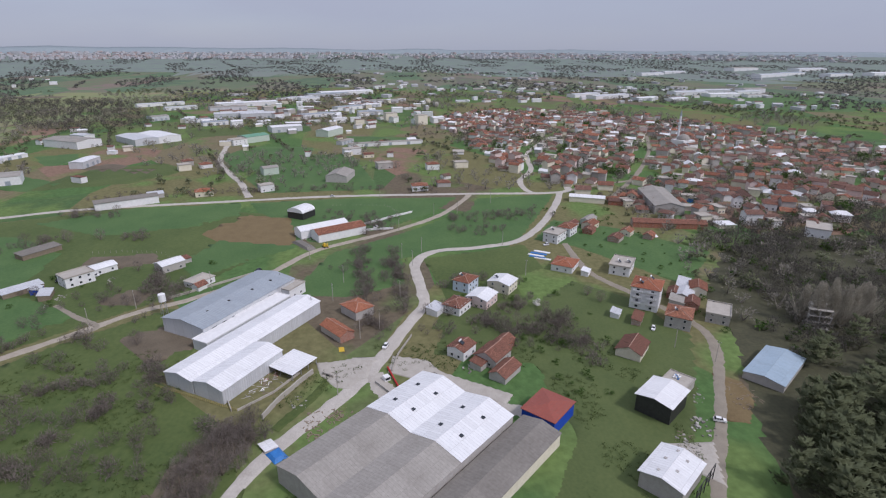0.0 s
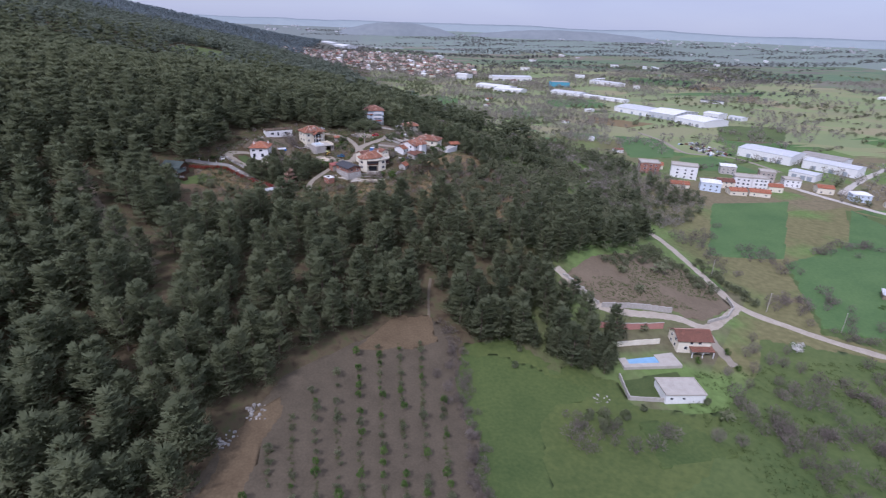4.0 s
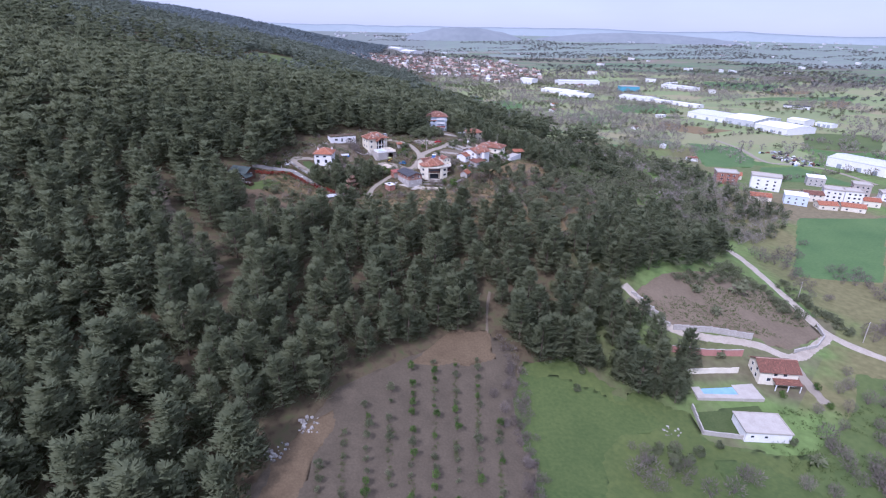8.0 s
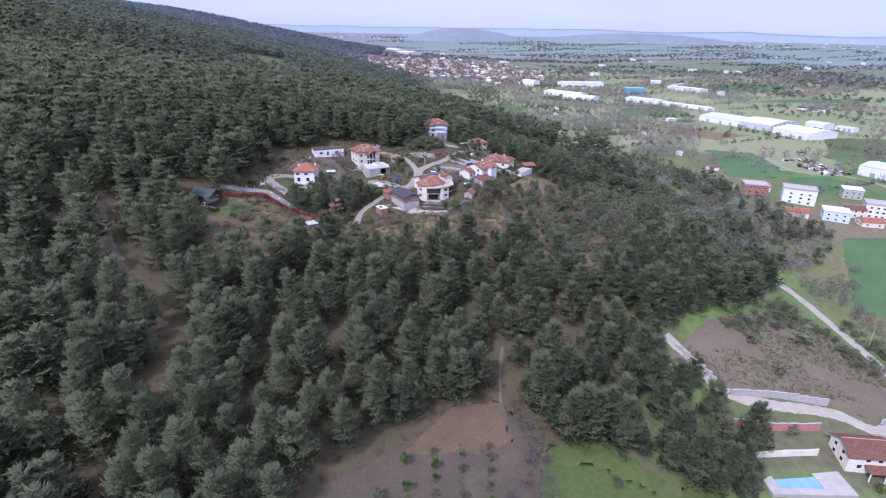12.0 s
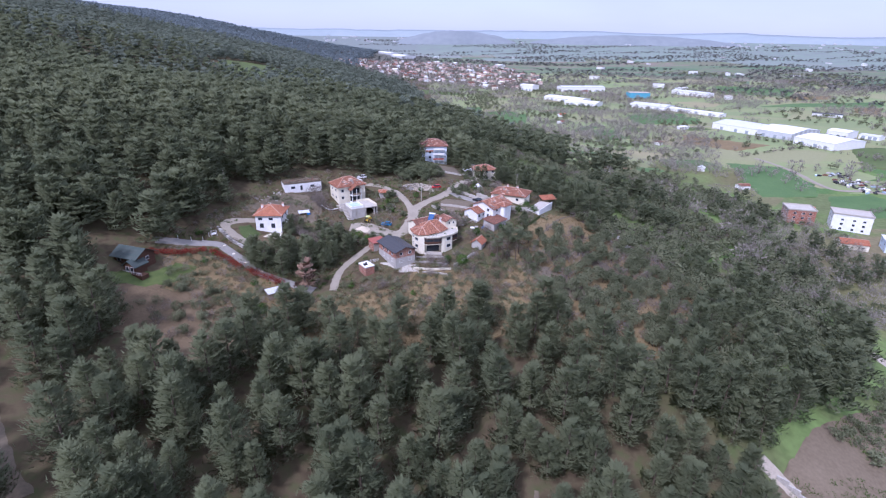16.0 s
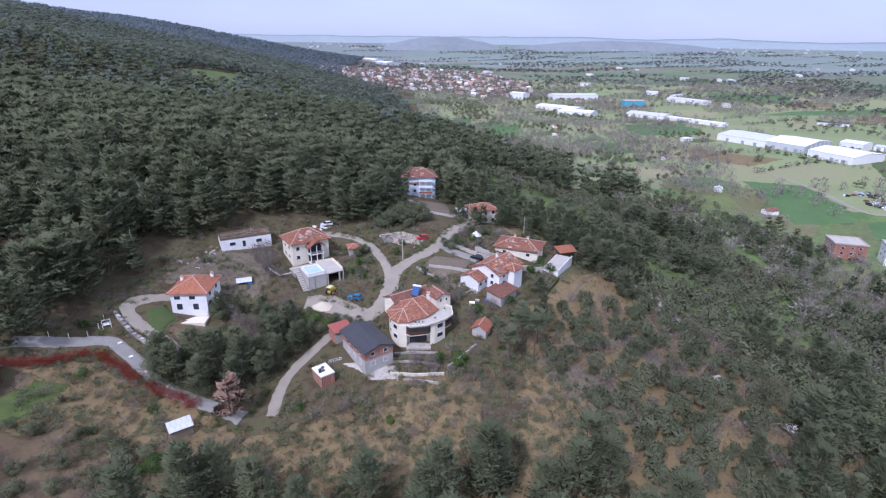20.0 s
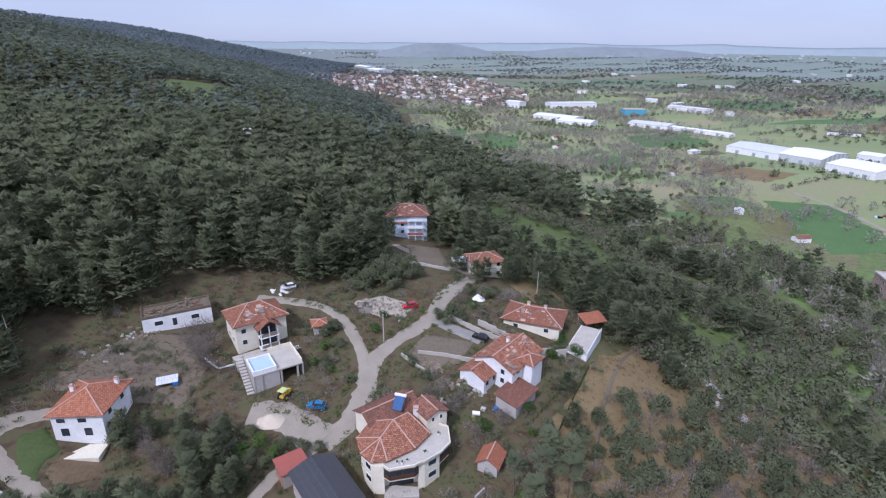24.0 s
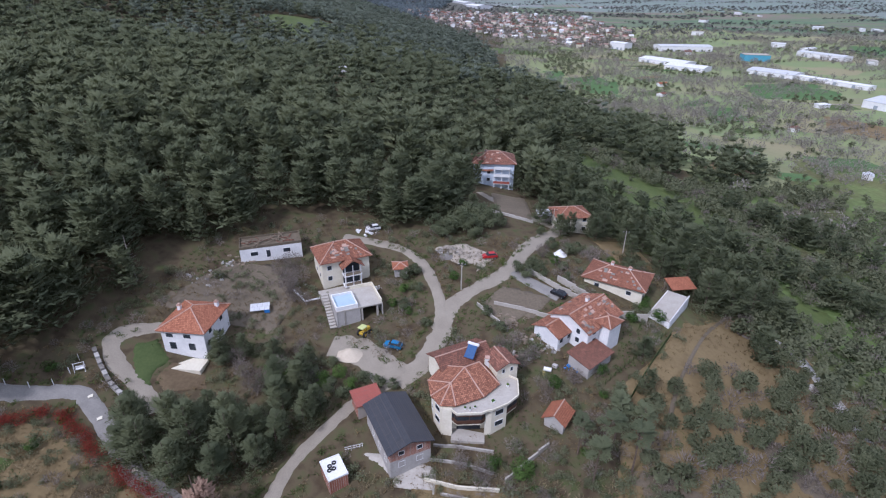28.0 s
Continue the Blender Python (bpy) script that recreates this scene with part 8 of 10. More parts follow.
clutter("timber_stack", "stacked timber and pallets beside the warehouse", 172, 50, 7.0, 46, WOOD, 0.32, 11, 9.0)
clutter("timber_stack", "pale boards lying in the works yard", 178, 46, 6.0, 34, RUBBLE, 0.32, 12, 9.0)
clutter("scrap_heap", "scrap along the gravel road", 150, 30, 7.0, 40, WOOD, 0.5, 13, 4.0)
clutter("rubble_heap", "rubble beside the unfinished house", 139, -97, 6.0, 40, RUBBLE, 1.2, 14)
clutter("rubble_heap", "building waste in the farm yard", 180, -24, 5.0, 24, RUBBLE, 0.9, 15)

tarp = thing("tin_cover", "striped tin sheet over a low frame", "cover", on_ground(-40.4, 316.9, 17.7))
part("sheet", Geo().slab([(-2.2, -1.3, 0.9), (2.2, -1.3, 0.9), (2.2, 1.3, 1.3), (-2.2, 1.3, 1.3)], 0.06), TIN, tarp)
for x, y in ((-2, -1.1), (2, -1.1), (-2, 1.1), (2, 1.1)):
    part("leg", Geo().rod((x, y, -0.2), (x, y, 0.9 if y < 0 else 1.2), 0.05), WOOD, tarp)
part("sheeting", Geo().box(1.6, -1.32, 0, 1.2, 0.05, 0.85), BLUE_TARP, tarp, "blue plastic sheet")
heap("covered_boat", "round heap under a white cover", "cover", 33.2, 348.1, 2.1, 1.6, 1.7, CAR_WHITE, 3)
b = new("barrel", Geo().rod((-0.8, 0, 0.45), (0.8, 0, 0.45), 0.45, sides=14).mesh("barrel", CAR_WHITE))
b.matrix_basis = on_ground(25.9, 303, -13.3)
tagged(b, "white barrel lying in the garden", "barrel")
for i, (x, y) in enumerate(((-0.6, 0.5), (0.3, 0.9), (-0.1, -0.3), (-0.9, -0.4))):
    tyre = Geo()
    n = 14
    ring = []
    for j in range(n):
        a = j * 2 * math.pi / n
        for q, z in ((0.22, 0), (0.4, 0), (0.4, 0.2), (0.22, 0.2)):
            ring.append((math.cos(a) * q, math.sin(a) * q, z))
    tyre.add(ring, [(j * 4 + a, (j * 4 + 4 + a) % (4 * n), (j * 4 + 4 + (a + 1) % 4) % (4 * n), j * 4 + (a + 1) % 4) for j in range(n) for a in range(4)])
    ob = new("old_tyre", tyre.mesh("old_tyre", RUBBER))
    ob.matrix_basis = pose(-13.0, 277.8, ground_at(-13.0, 277.8) + 2.83, 0, 0, 32) @ pose(x, y, 0)
    tagged(ob, "old black tyre lying on the hut roof", "tyre", "tyres on the roof")

# works yard things
cano = thing("canopy_roof", "white sheet canopy on posts beside the warehouse", "canopy", pose(183, 44, PLAIN, 0, 0, -32))
part("roof", Geo().slab([(-7, -6, 4.2), (7, -6, 4.2), (7, 6, 4.7), (-7, 6, 4.7)], 0.2), WHITE_SHEET, cano)
for x in (-6.6, -2, 2, 6.6):
    part("post", Geo().box(x, -5.6, 0, 0.25, 0.25, 4.1), GALVANISED, cano)
part("back_wall", Geo().box(0, 5.6, 0, 13.6, 0.2, 4.4), GREY_WALL, cano)
skip = thing("yellow_skip", "yellow skip beside the road", "skip", pose(160, 24, PLAIN + 0.15, 0, 0, 30))
part("hopper", Geo().box(0, 0, 0, 2.4, 1.6, 1.3, top=1.25), YELLOW, skip)
skip2 = thing("yellow_skip", "yellow skip by the bridge", "skip", pose(196, 27, PLAIN + 0.15, 0, 0, 10))
part("hopper", Geo().box(0, 0, 0, 3.0, 1.8, 1.2, top=1.2), YELLOW, skip2)
bt = thing("tarpaulin_shed", "low shed under a bright blue tarpaulin", "shed", pose(134, 40, PLAIN, 0, 0, 40))
part("frame", Geo().box(0, 0, 0, 5.5, 4.0, 2.2), WOOD, bt)
part("tarpaulin", Geo().box(0, 0, 2.2, 6.0, 4.6, 0.9, top=0.6), BLUE_TARP, bt)
part("white_roof", Geo().slab([(3.0, -2.2, 2.6), (8.0, -2.2, 2.6), (8.0, 2.2, 3.0), (3.0, 2.2, 3.0)], 0.15), WHITE_SHEET, bt)
bm_ = new("red_beam", Geo().box(0, 0, 0, 9.0, 0.7, 0.8).mesh("red_beam", CAR_RED))
bm_.matrix_basis = pose(170, 3, PLAIN + 0.2, 0, 0, -35)
tagged(bm_, "long red steel beam lying in the yard", "beam")
tk = thing("truck", "white lorry cab parked in the yard", "truck", pose(173, 8, PLAIN + 0.2, 0, 0, 30))
part("cab", Geo().box(0, 0, 0.7, 2.4, 2.4, 2.2, top=0.9), CAR_WHITE, tk)
part("windscreen", Geo().box(-1.16, 0, 1.7, 0.08, 2.0, 0.9), GLASS, tk)
part("chassis", Geo().box(2.2, 0, 0.6, 4.0, 1.2, 0.4), IRON, tk)
for x in (-0.2, 3.2):
    for y in (-1.0, 1.0):
        part("tyre", Geo().rod((x, y - 0.15, 0.45), (x, y + 0.15, 0.45), 0.48, sides=14), RUBBER, tk)
# newer white sheets on the rear half of the hall roofs
for hall in HALLS:
    for s in (-1, 1):
        q = [(-30.8, 0, 8.88), (-3.5, 0, 8.88), (-3.5, s * 9.9, 6.63), (-30.8, s * 9.9, 6.63)]
        part("roof_sheeting", Geo().slab(q if s < 0 else q[::-1], 0.05), WHITE_SHEET, hall, "newer white roof sheets")
        for x in (-22, -11):
            part("skylight", Geo().box(x, s * 4.0, 8.0, 1.2, 1.2, 0.22), GLASS, hall)
for x in (-18, -6, 8, 20):
    v = new("roof_vent", Geo().box(0, 0, 0, 1.0, 1.0, 0.5).mesh("roof_vent", IRON))
    v.matrix_basis = pose(236, 81, PLAIN + 9.2, 0, 0, -32) @ pose(x, -4, -0.15)
    tagged(v, "small dark vent on the blue-grey roof", "vent", "vents on the warehouse")
tank = thing("water_tank", "white water tank on a steel tower", "water tank", pose(233, 112, PLAIN))
part("tank", Geo().rod((0, 0, 8.0), (0, 0, 11.5), 1.6, sides=14), WHITE, tank)
for a in range(4):
    part("leg", Geo().rod((math.cos(a * 1.571) * 1.8, math.sin(a * 1.571) * 1.8, -0.2), (math.cos(a * 1.571) * 1.2, math.sin(a * 1.571) * 1.2, 8.0), 0.12), GALVANISED, tank)
ex = thing("excavator", "orange excavator parked by the barns", "excavator", on_ground(322, 50, 30))
part("tracks", Geo().box(0, -1.0, 0, 3.6, 0.6, 0.8).box(0, 1.0, 0, 3.6, 0.6, 0.8), IRON, ex)
part("cab", Geo().box(0.2, 0, 0.8, 2.8, 2.4, 1.0).box(-0.5, 0.6, 1.8, 1.3, 1.1, 1.2), YELLOW, ex)
part("arm", Geo().rod((-1.2, 0, 1.4), (-4.0, 0, 3.8), 0.25, 0.2).rod((-4.0, 0, 3.8), (-6.0, 0, 1.0), 0.2, 0.14), YELLOW, ex)
wf = thing("white_frame_tarp", "pale and blue plastic sheets laid on a field", "plastic sheet", on_ground(301, -82))
for i in range(5):
    part("strip", Geo().box(i * 2.8 - 6, math.sin(i) * 3, 0.02, 2.2, 10, 0.3, -30), BLUE_TARP if i % 2 else WHITE, wf)


def pole(x, y, h=9.0, arms=1, label="grey concrete power pole with crossarm", rot=0):
    ob = thing("power_pole", label, "power pole", on_ground(x, y, rot), "power poles")
    part("mast", Geo().rod((0, 0, -0.5), (0, 0, h), 0.17, 0.11, 8), CONCRETE, ob)
    for i in range(arms):
        arm = part("crossarm", Geo().box(0, 0, h - 0.5 - i * 1.3, 1.9, 0.12, 0.12), IRON, ob)
        for px in (-0.8, 0.0, 0.8):
            part("insulator", Geo().rod((px, 0, h - 0.4 - i * 1.3), (px, 0, h - 0.15 - i * 1.3), 0.06), WHITE, arm)


for x, y, a in ((258, 64, 2), (243, 36, 3), (213, 12, 1), (164, 25, 3), (222, 140, 1), (245, 3, 1), (300, 2, 1), (352, 4, 1), (388, -22, 1), (190, -112, 1), (183, 188.6, 1), (205.2, 170.4, 1), (176.2, 220.7, 1), (240, 128, 1), (262, 100, 1), (320, -62, 1), (440, 20, 1)):
    pole(x, y, 9.5, a, rot=35)
for x, y in ((53.3, 358.5), (32.9, 364.9), (6.7, 327.9)):
    pole(x, y, 7.5, 1, "slim grey pole beside the hamlet lane")

# red hedge, its gaps following the paved road
hedge = []
for a, b in zip([(-83.1, 274.4), (-73.1, 278), (-65.7, 282.3), (-60.2, 279.6), (-52.3, 275.1)], [(-73.1, 278), (-67.2, 282), (-60.2, 279.6), (-54.2, 276.4), (-39.3, 269.9)]):
    a, b = np.array(a, float), np.array(b, float)
    n = int(np.hypot(*(b - a)) / 0.28)
    for i in range(n):
        hedge.append(np.append(a + (b - a) * i / n, 0))
hedge = np.array(hedge)
hedge[:, 2] = land(hedge[:, 0], hedge[:, 1])
r = np.random.default_rng(3)
hb = needle_tufts(r, len(hedge), 120, lambda i: (hedge[i] + np.array([r.normal() * 0.55, r.normal() * 0.55, 0.85]), 1.25), 0.13, 0.75)
tagged(new("red_hedge", array_mesh("red_hedge", hb, np.arange(len(hb)).reshape(-1, 3), RED_LEAF)), "clipped hedge of deep red leaves beside the paved road", "hedge")

# trees and bushes among the houses
def planted(kind, label, blades_mesh, trunk_mesh, rows_, group):
    for x, y, k in rows_:
        t = thing(kind, label, "tree" if "tree" in kind else "bush", on_ground(x, y) @ Matrix.Rotation(x * 1.7, 4, "Z") @ Matrix.Scale(k, 4), group)
        if trunk_mesh:
            part("trunk", trunk_mesh, None, t)
        part("crown", blades_mesh, None, t)


def crown(blades, mat):
    if mat in (TWIG, PALE_TWIG):
        return array_mesh("crown", blades, np.arange(len(blades)).reshape(-1, 3), mat)
    co, face = rounded(blades)
    return swell(array_mesh("crown", co, np.arange(len(co)).reshape(-1, 3), mat), face)


BROAD = crown(pine_blades(90, 74, 62, 0.5, 9.8, 4.9, slim=0.17), PINE)
planted("pine_tree", "broad dark pine tree between the houses", BROAD, PINES[1][1], [(-51, 281, 1.0), (-46.3, 276.8, 1.1), (-39.3, 280.2, 1.2), (-32.3, 280.7, 1.1), (-44.3, 282, 1.15), (-34.3, 285.5, 1.0), (-29.3, 284, 0.85), (-49.5, 277, 0.9), (-40.3, 274.3, 1.0), (-33.5, 275.7, 0.9), (-27, 279, 0.8), (-52.8, 285, 0.7), (-39, 287, 0.75), (-24.5, 297, 0.8), (-32, 302.5, 0.62), (-24.5, 302, 0.55), (47.1, 378.7, 0.9), (32.5, 384, 0.95), (49.2, 368.5, 0.9), (55.4, 364.9, 1.0), (29.5, 369.5, 0.85), (46, 364, 0.8), (35, 362, 0.75), (47.2, 310.3, 0.6), (62, 388, 1.0), (67, 383, 0.9), (70, 336, 1.25), (77, 337, 1.3), (85, 341, 1.2), (80, 345, 1.1), (94, 350, 1.1), (73, 344, 1.0), (-2, 364, 0.85), (3, 369, 0.9), (8, 371, 0.7), (0, 377, 0.9), (3.5, 384, 0.85), (57, 372, 0.9), (61, 366, 0.8)], "pines among the houses")
bare_pine = pine_blades(91, 26, 40, 0.55, 12.0, 3.0)
bare_pine[:, 2] = 7.5 + bare_pine[:, 2] * 0.42
planted("pine_tree", "tall pine tree with a bare trunk", crown(bare_pine, PINE), PINES[2][1], [(34.9, 283.9, 1.0), (31.9, 279.6, 0.9), (39, 282, 1.05), (37, 288.1, 0.95), (41, 287.2, 0.9), (29.9, 284.7, 0.8)], "bare-trunked pines below the garden")
planted("withered_tree", "withered rust-brown pine tree by the paved road", crown(pine_blades(92, 40, 40, 0.5, 9.0, 3.0), RUSTY), PINES[3][1], [(-32, 267.5, 1.35)], "")
dead = thing("dead_tree", "tall bare dead pine trunk at the wood's edge", "tree", on_ground(-70, 318))
part("trunk", trunk_shape(12, 0.2, 6, 9, 1.2), PALE_BARK, dead)
bush = [crown(round_blades(s, 20, 60, 0.17, 2.6, 1.6, 0.2), m) for s, m in ((93, GREEN_LEAF), (94, OLIVE), (95, PINE))]
twig = crown(twig_blades(96, 700, 4.5, 2.3, 0.018), TWIG)
planted("round_bush", "rounded dark green bush beside the lane", bush[2], None, [(-0.8, 314.6, 0.9), (22.9, 334.4, 1.3), (20.8, 336.3, 1.2), (33, 339.3, 1.0), (-8.8, 297.4, 1.1), (-11.8, 298.2, 1.2), (-5.8, 297.2, 0.9), (-45.3, 302.4, 1.5), (-7.4, 331.5, 1.3), (-5.4, 333.7, 1.1), (30.9, 351.4, 1.2), (0.5, 353.2, 2.0), (6.6, 357.9, 2.3), (8.6, 354.2, 2.1), (12.6, 360.7, 2.2), (4.5, 359.7, 2.3), (14.6, 366.9, 2.0), (2.5, 355, 2.1), (9.5, 361, 2.2), (16.5, 362.5, 1.6), (11, 365.5, 2.2), (7, 364, 2.3), (-2.5, 355.5, 2.0), (25, 337.5, 1.5), (35.5, 349, 1.3), (38, 351, 1.2), (33.5, 334.5, 0.9), (55, 346.5, 1.4), (52, 348, 1.2), (29, 360, 1.0), (-43, 300.5, 1.7), (-19.5, 303, 0.8), (-3.5, 327, 0.9), (13, 318.5, 1.0), (16.5, 313.5, 0.9), (-6.5, 320.5, 1.1)], "bushes in the hamlet")
planted("green_bush", "leafy green bush in a garden", bush[0], None, [(14.8, 280.8, 1.1), (19.8, 279.6, 1.4), (26.9, 298.9, 1.0), (41.1, 326.5, 1.1), (54.3, 324.1, 1.2), (51.3, 327.1, 1.0), (-17.3, 299.7, 1.1), (-20.3, 297.5, 1.2), (-14.3, 297, 1.0), (-31.3, 298.6, 1.2), (-27.3, 297.9, 1.1), (142.5, 159.2, 1.0), (127.6, 155.5, 1.0), (140.8, 149.8, 0.9)], "garden bushes")
planted("bare_tree", "leafless grey-brown tree in a yard", twig, None, [(-35.4, 323.7, 1.3), (-33.4, 321, 1.0), (12.8, 278.7, 1.0), (8.8, 280.5, 0.8), (20.9, 303.7, 0.9), (15.9, 308.4, 0.8), (31, 300.2, 0.9), (-37.3, 298.1, 1.0), (41.1, 322.4, 0.9), (-39, 329, 1.4), (-37, 332, 1.3), (-36, 325.5, 1.3), (-33, 294.5, 1.4), (-30, 299.5, 1.1), (-27, 305, 0.9), (16, 302.5, 0.9), (23, 306, 0.8), (28, 345, 1.0), (42, 347, 1.1), (26, 152, 0.9), (29, 146, 1.0), (28, 140, 0.9), (32.5, 125, 0.9), (31, 116, 1.1), (110, 117, 1.2), (116, 114, 1.1), (130, 128, 1.0), (154.4, 159.3, 1.2), (159.8, 149.8, 1.1), (134.9, 147.8, 1.0), (150, 140, 1.0), (146, 132, 1.1)], "bare trees in yards")
planted("blossom_tree", "small tree in white blossom", crown(round_blades(97, 16, 22, 0.3, 3.4, 1.8, 0.3), BLOSSOM), None, [(172.5, 157.6, 1.4), (231, -63, 1.2), (98.2, 264.5, 0.8), (89.4, 281.6, 0.7)], "blossoming trees")
yards = scattered(-78, 62, 246, 356, 3.3)
keepout = [(-57.5, 298, 5), (-48.5, 296, 5), (20.5, 324, 7), (-50.8, 305.9, 8.5), (-44.5, 337.3, 9), (-24.5, 332.6, 9), (-18.4, 320.5, 8), (-3.3, 285.8, 8.5), (10.8, 293.8, 9), (35, 314.8, 10), (46.2, 336.2, 9), (58.4, 330.6, 8), (-14.3, 276, 3.5), (-41.3, 266.3, 3), (38, 371.6, 7)]
HAMLET_LANES = [[(36, 367.3), (17.8, 336), (3.7, 319.6), (-0.3, 304.1), (-5.3, 298.7), (-18.3, 285.7), (-25.3, 267.3)], [(-27.6, 348.8), (-4.4, 338.8), (2.7, 317.5)], [(-5.3, 299.7), (-21.3, 308.3)], [(-49.3, 287.5), (-65.2, 299.1), (-59.2, 305.3)], [(-83.1, 282.1), (-65.2, 287.5), (-46.3, 273.9), (-25.3, 265.3)], [(19.8, 336.2), (31, 326.9)]]
ok = [inside(HAMLET, x, y) and not near_line((x, y), HAMLET_LANES, 4) and all(math.hypot(x - a, y - b) > q for a, b, q in keepout) for x, y in yards]
yards = yards[np.array(ok)]
pick = rng.random(len(yards))
low_ = yards[:, 1] < 284
joined("yard_weeds", [round_blades(s, 10, 34, 0.14, 1.2, 1.3, 0.05) for s in (98, 99)], dressed(yards[(pick < 0.45) | (low_ & (pick < 0.62))], 0.6, 1.5, 2), OLIVE, "low grey-green weeds and shrubs in the yards", "shrubs")
joined("yard_twigs", [twig_blades(s, 150, 2.2, 1.5, 0.022) for s in (100, 101)], dressed(yards[(pick > 0.64)], 0.5, 1.3, 2), TWIG, "bare brown shrubs in the yards", "shrubs")
grass = scattered(-78, 62, 246, 356, 1.3)
grass = grass[np.array([inside(HAMLET, x, y) and not near_line((x, y), HAMLET_LANES, 2.6) and all(math.hypot(x - a, y - b) > q * 0.8 for a, b, q in keepout) for x, y in grass])]
patch = np.array([noise.noise((a * 0.08, b * 0.08, 4.0)) for a, b in grass])
joined("dry_grass_tufts", [twig_blades(s, 16, 0.6, 0.6, 0.04) for s in (102, 103)], dressed(grass[patch > 0.0], 0.6, 1.5, 2), DRY, "tufts of dry grass", "grass")
slope_grass = scattered(-34, 126, 234, 340, 1.9)
slope_grass = slope_grass[inside([(-34, 246), (-4, 268), (30, 258), (40, 290), (58, 322), (70, 338), (98, 330), (126, 300), (118, 258), (90, 238), (10, 234)], slope_grass[:, 0], slope_grass[:, 1])]
patch = np.array([noise.noise((a * 0.06, b * 0.06, 14.0)) for a, b in slope_grass])
joined("tawny_grass", [twig_blades(s, 18, 0.8, 0.8, 0.045) for s in (108, 109)], dressed(slope_grass[patch > -0.05], 0.6, 1.6, 2), DRY, "tawny dry grass on the slope", "grass")
patch = np.array([noise.noise((a * 0.08, b * 0.08, 4.0)) for a, b in grass])
joined("green_grass_tufts", [twig_blades(s, 16, 0.4, 0.6, 0.05) for s in (104, 105)], dressed(grass[patch < -0.08], 0.6, 1.5, 2), MEADOW, "tufts of green grass", "grass")

# thickets by the works, the villa and along the roads
edge = np.concatenate([scattered(128, 190, 44, 140, 6), scattered(188, 262, 130, 200, 8), scattered(60, 100, 118, 138, 5), scattered(244, 300, -2, 46, 7), scattered(205, 235, -20, 12, 6), scattered(196, 226, -75, -30, 5), scattered(185, 235, 225, 300, 6), scattered(112, 150, 52, 76, 5)])
thin = np.array([noise.noise((a * 0.05, b * 0.05, 6.0)) for a, b in edge])
roads_ = [[(90, 58), (121, 49), (141, 39), (159, 26), (184, 12), (225, -4), (265, -7), (293, -6)], [(170.9, 214.4), (171.2, 193.1), (197.4, 162), (248, 108)]]
ok = np.array([not near_line(p, roads_, 5) for p in edge]) & (thin > 0.02) & ~inside([(160, 60), (238, 20), (262, 60), (200, 120)], edge[:, 0], edge[:, 1]) & ~inside([(150, 64), (192, 66), (206, 34), (172, 30), (146, 46)], edge[:, 0], edge[:, 1])
joined("roadside_thicket", [twig_blades(s, 190, 4.5, 2.6, 0.045) for s in (106, 107)], dressed(edge[ok], 0.6, 1.4, 2), TWIG, "leafless thickets along roads and field edges", "bushes")

# ---------------------------------------------------------------- works yards, farm plots and the wood on the plain
sheet("field", [(199, 174), (236, 150.1), (262, 198), (320, 206), (352, 250), (365, 330), (300, 265), (235.1, 240.5)], FIELD, "deep green wheat below the hill", "field", lift=0.2, ragged=4)
sheet("bare_ground", [(397, 118), (388, 84), (340, 70), (323, 72), (325, 112), (352, 138)], DRY, "brown ploughed patch in the pasture", "field", lift=0.2, ragged=6)
sheet("field", [(420, 210), (430, 130), (395, 122), (365, 150), (350, 200), (380, 260)], FIELD, "deep green wheat beside the straight road", "field", lift=0.2, ragged=4)
sheet("field", [(325, 64), (300, 92), (270, 112), (300, 132), (340, 120)], FIELD, "green wheat beside the farm road", "field", lift=0.24, ragged=4)
sheet("bare_ground", [(246, 154), (265, 142), (257, 125), (241, 128)], SOIL, "brown dug garden plot beside the cottage", "garden", lift=0.24)
sheet("bare_ground", [(312, 188), (318, 150), (300, 140), (292, 160), (296, 184)], SOIL, "brown garden plot behind the cottage", "garden", lift=0.24)
sheet("bare_ground", [(211, 124), (226, 104), (220, 84), (200, 88), (188, 100)], SOIL, "bare brown ground beside the warehouse", "ground", lift=0.2, ragged=3)
sheet("meadow", [(160, -50), (180, -52), (190, -10), (212, -16), (236, -22), (238, -66), (262, -90), (240, -112), (200, -124), (160, -106), (120, -84), (100, -68), (88, -40), (92, -20), (114, -40), (138, -54)], PASTURE, "olive-green pasture between the scattered houses", "meadow", lift=0.15, step=2.5, ragged=3)
sheet("bare_ground", [(177, 33), (186, 36), (188, 25), (190, 12), (174, 15), (167, 21), (169, 27)], CONCRETE, "pale worn concrete apron at the junction", "yard", lift=0.3, step=1.0, ragged=2.0)
sheet("bare_ground", [(190, 6), (186, -8), (177, -13), (161, -38), (155, -34), (165, -18), (172, -4), (178, 8)], CONCRETE, "pale concrete yard behind the big halls", "yard", lift=0.3, step=1.0, ragged=0.3)
sheet("bare_ground", [(112, 76), (133, 72), (151, 60), (147, 46), (118, 57)], SOIL, "brown ground below a leafless thicket", "ground", lift=0.2)
sheet("bare_ground", [(90, -100), (150, -118), (215, -150), (240, -150), (300, -195), (335, -250), (320, -360), (120, -360), (80, -200)], WOOD_FLOOR, "dark ground below the valley wood", "ground", lift=0.12, step=8, ragged=6)
sheet("bare_ground", [(133, -80), (122, -82), (113, -90), (120, -92), (132, -97)], CONCRETE, "pale concrete pad beside the lane", "yard", lift=0.26, step=1.0, ragged=0.3)
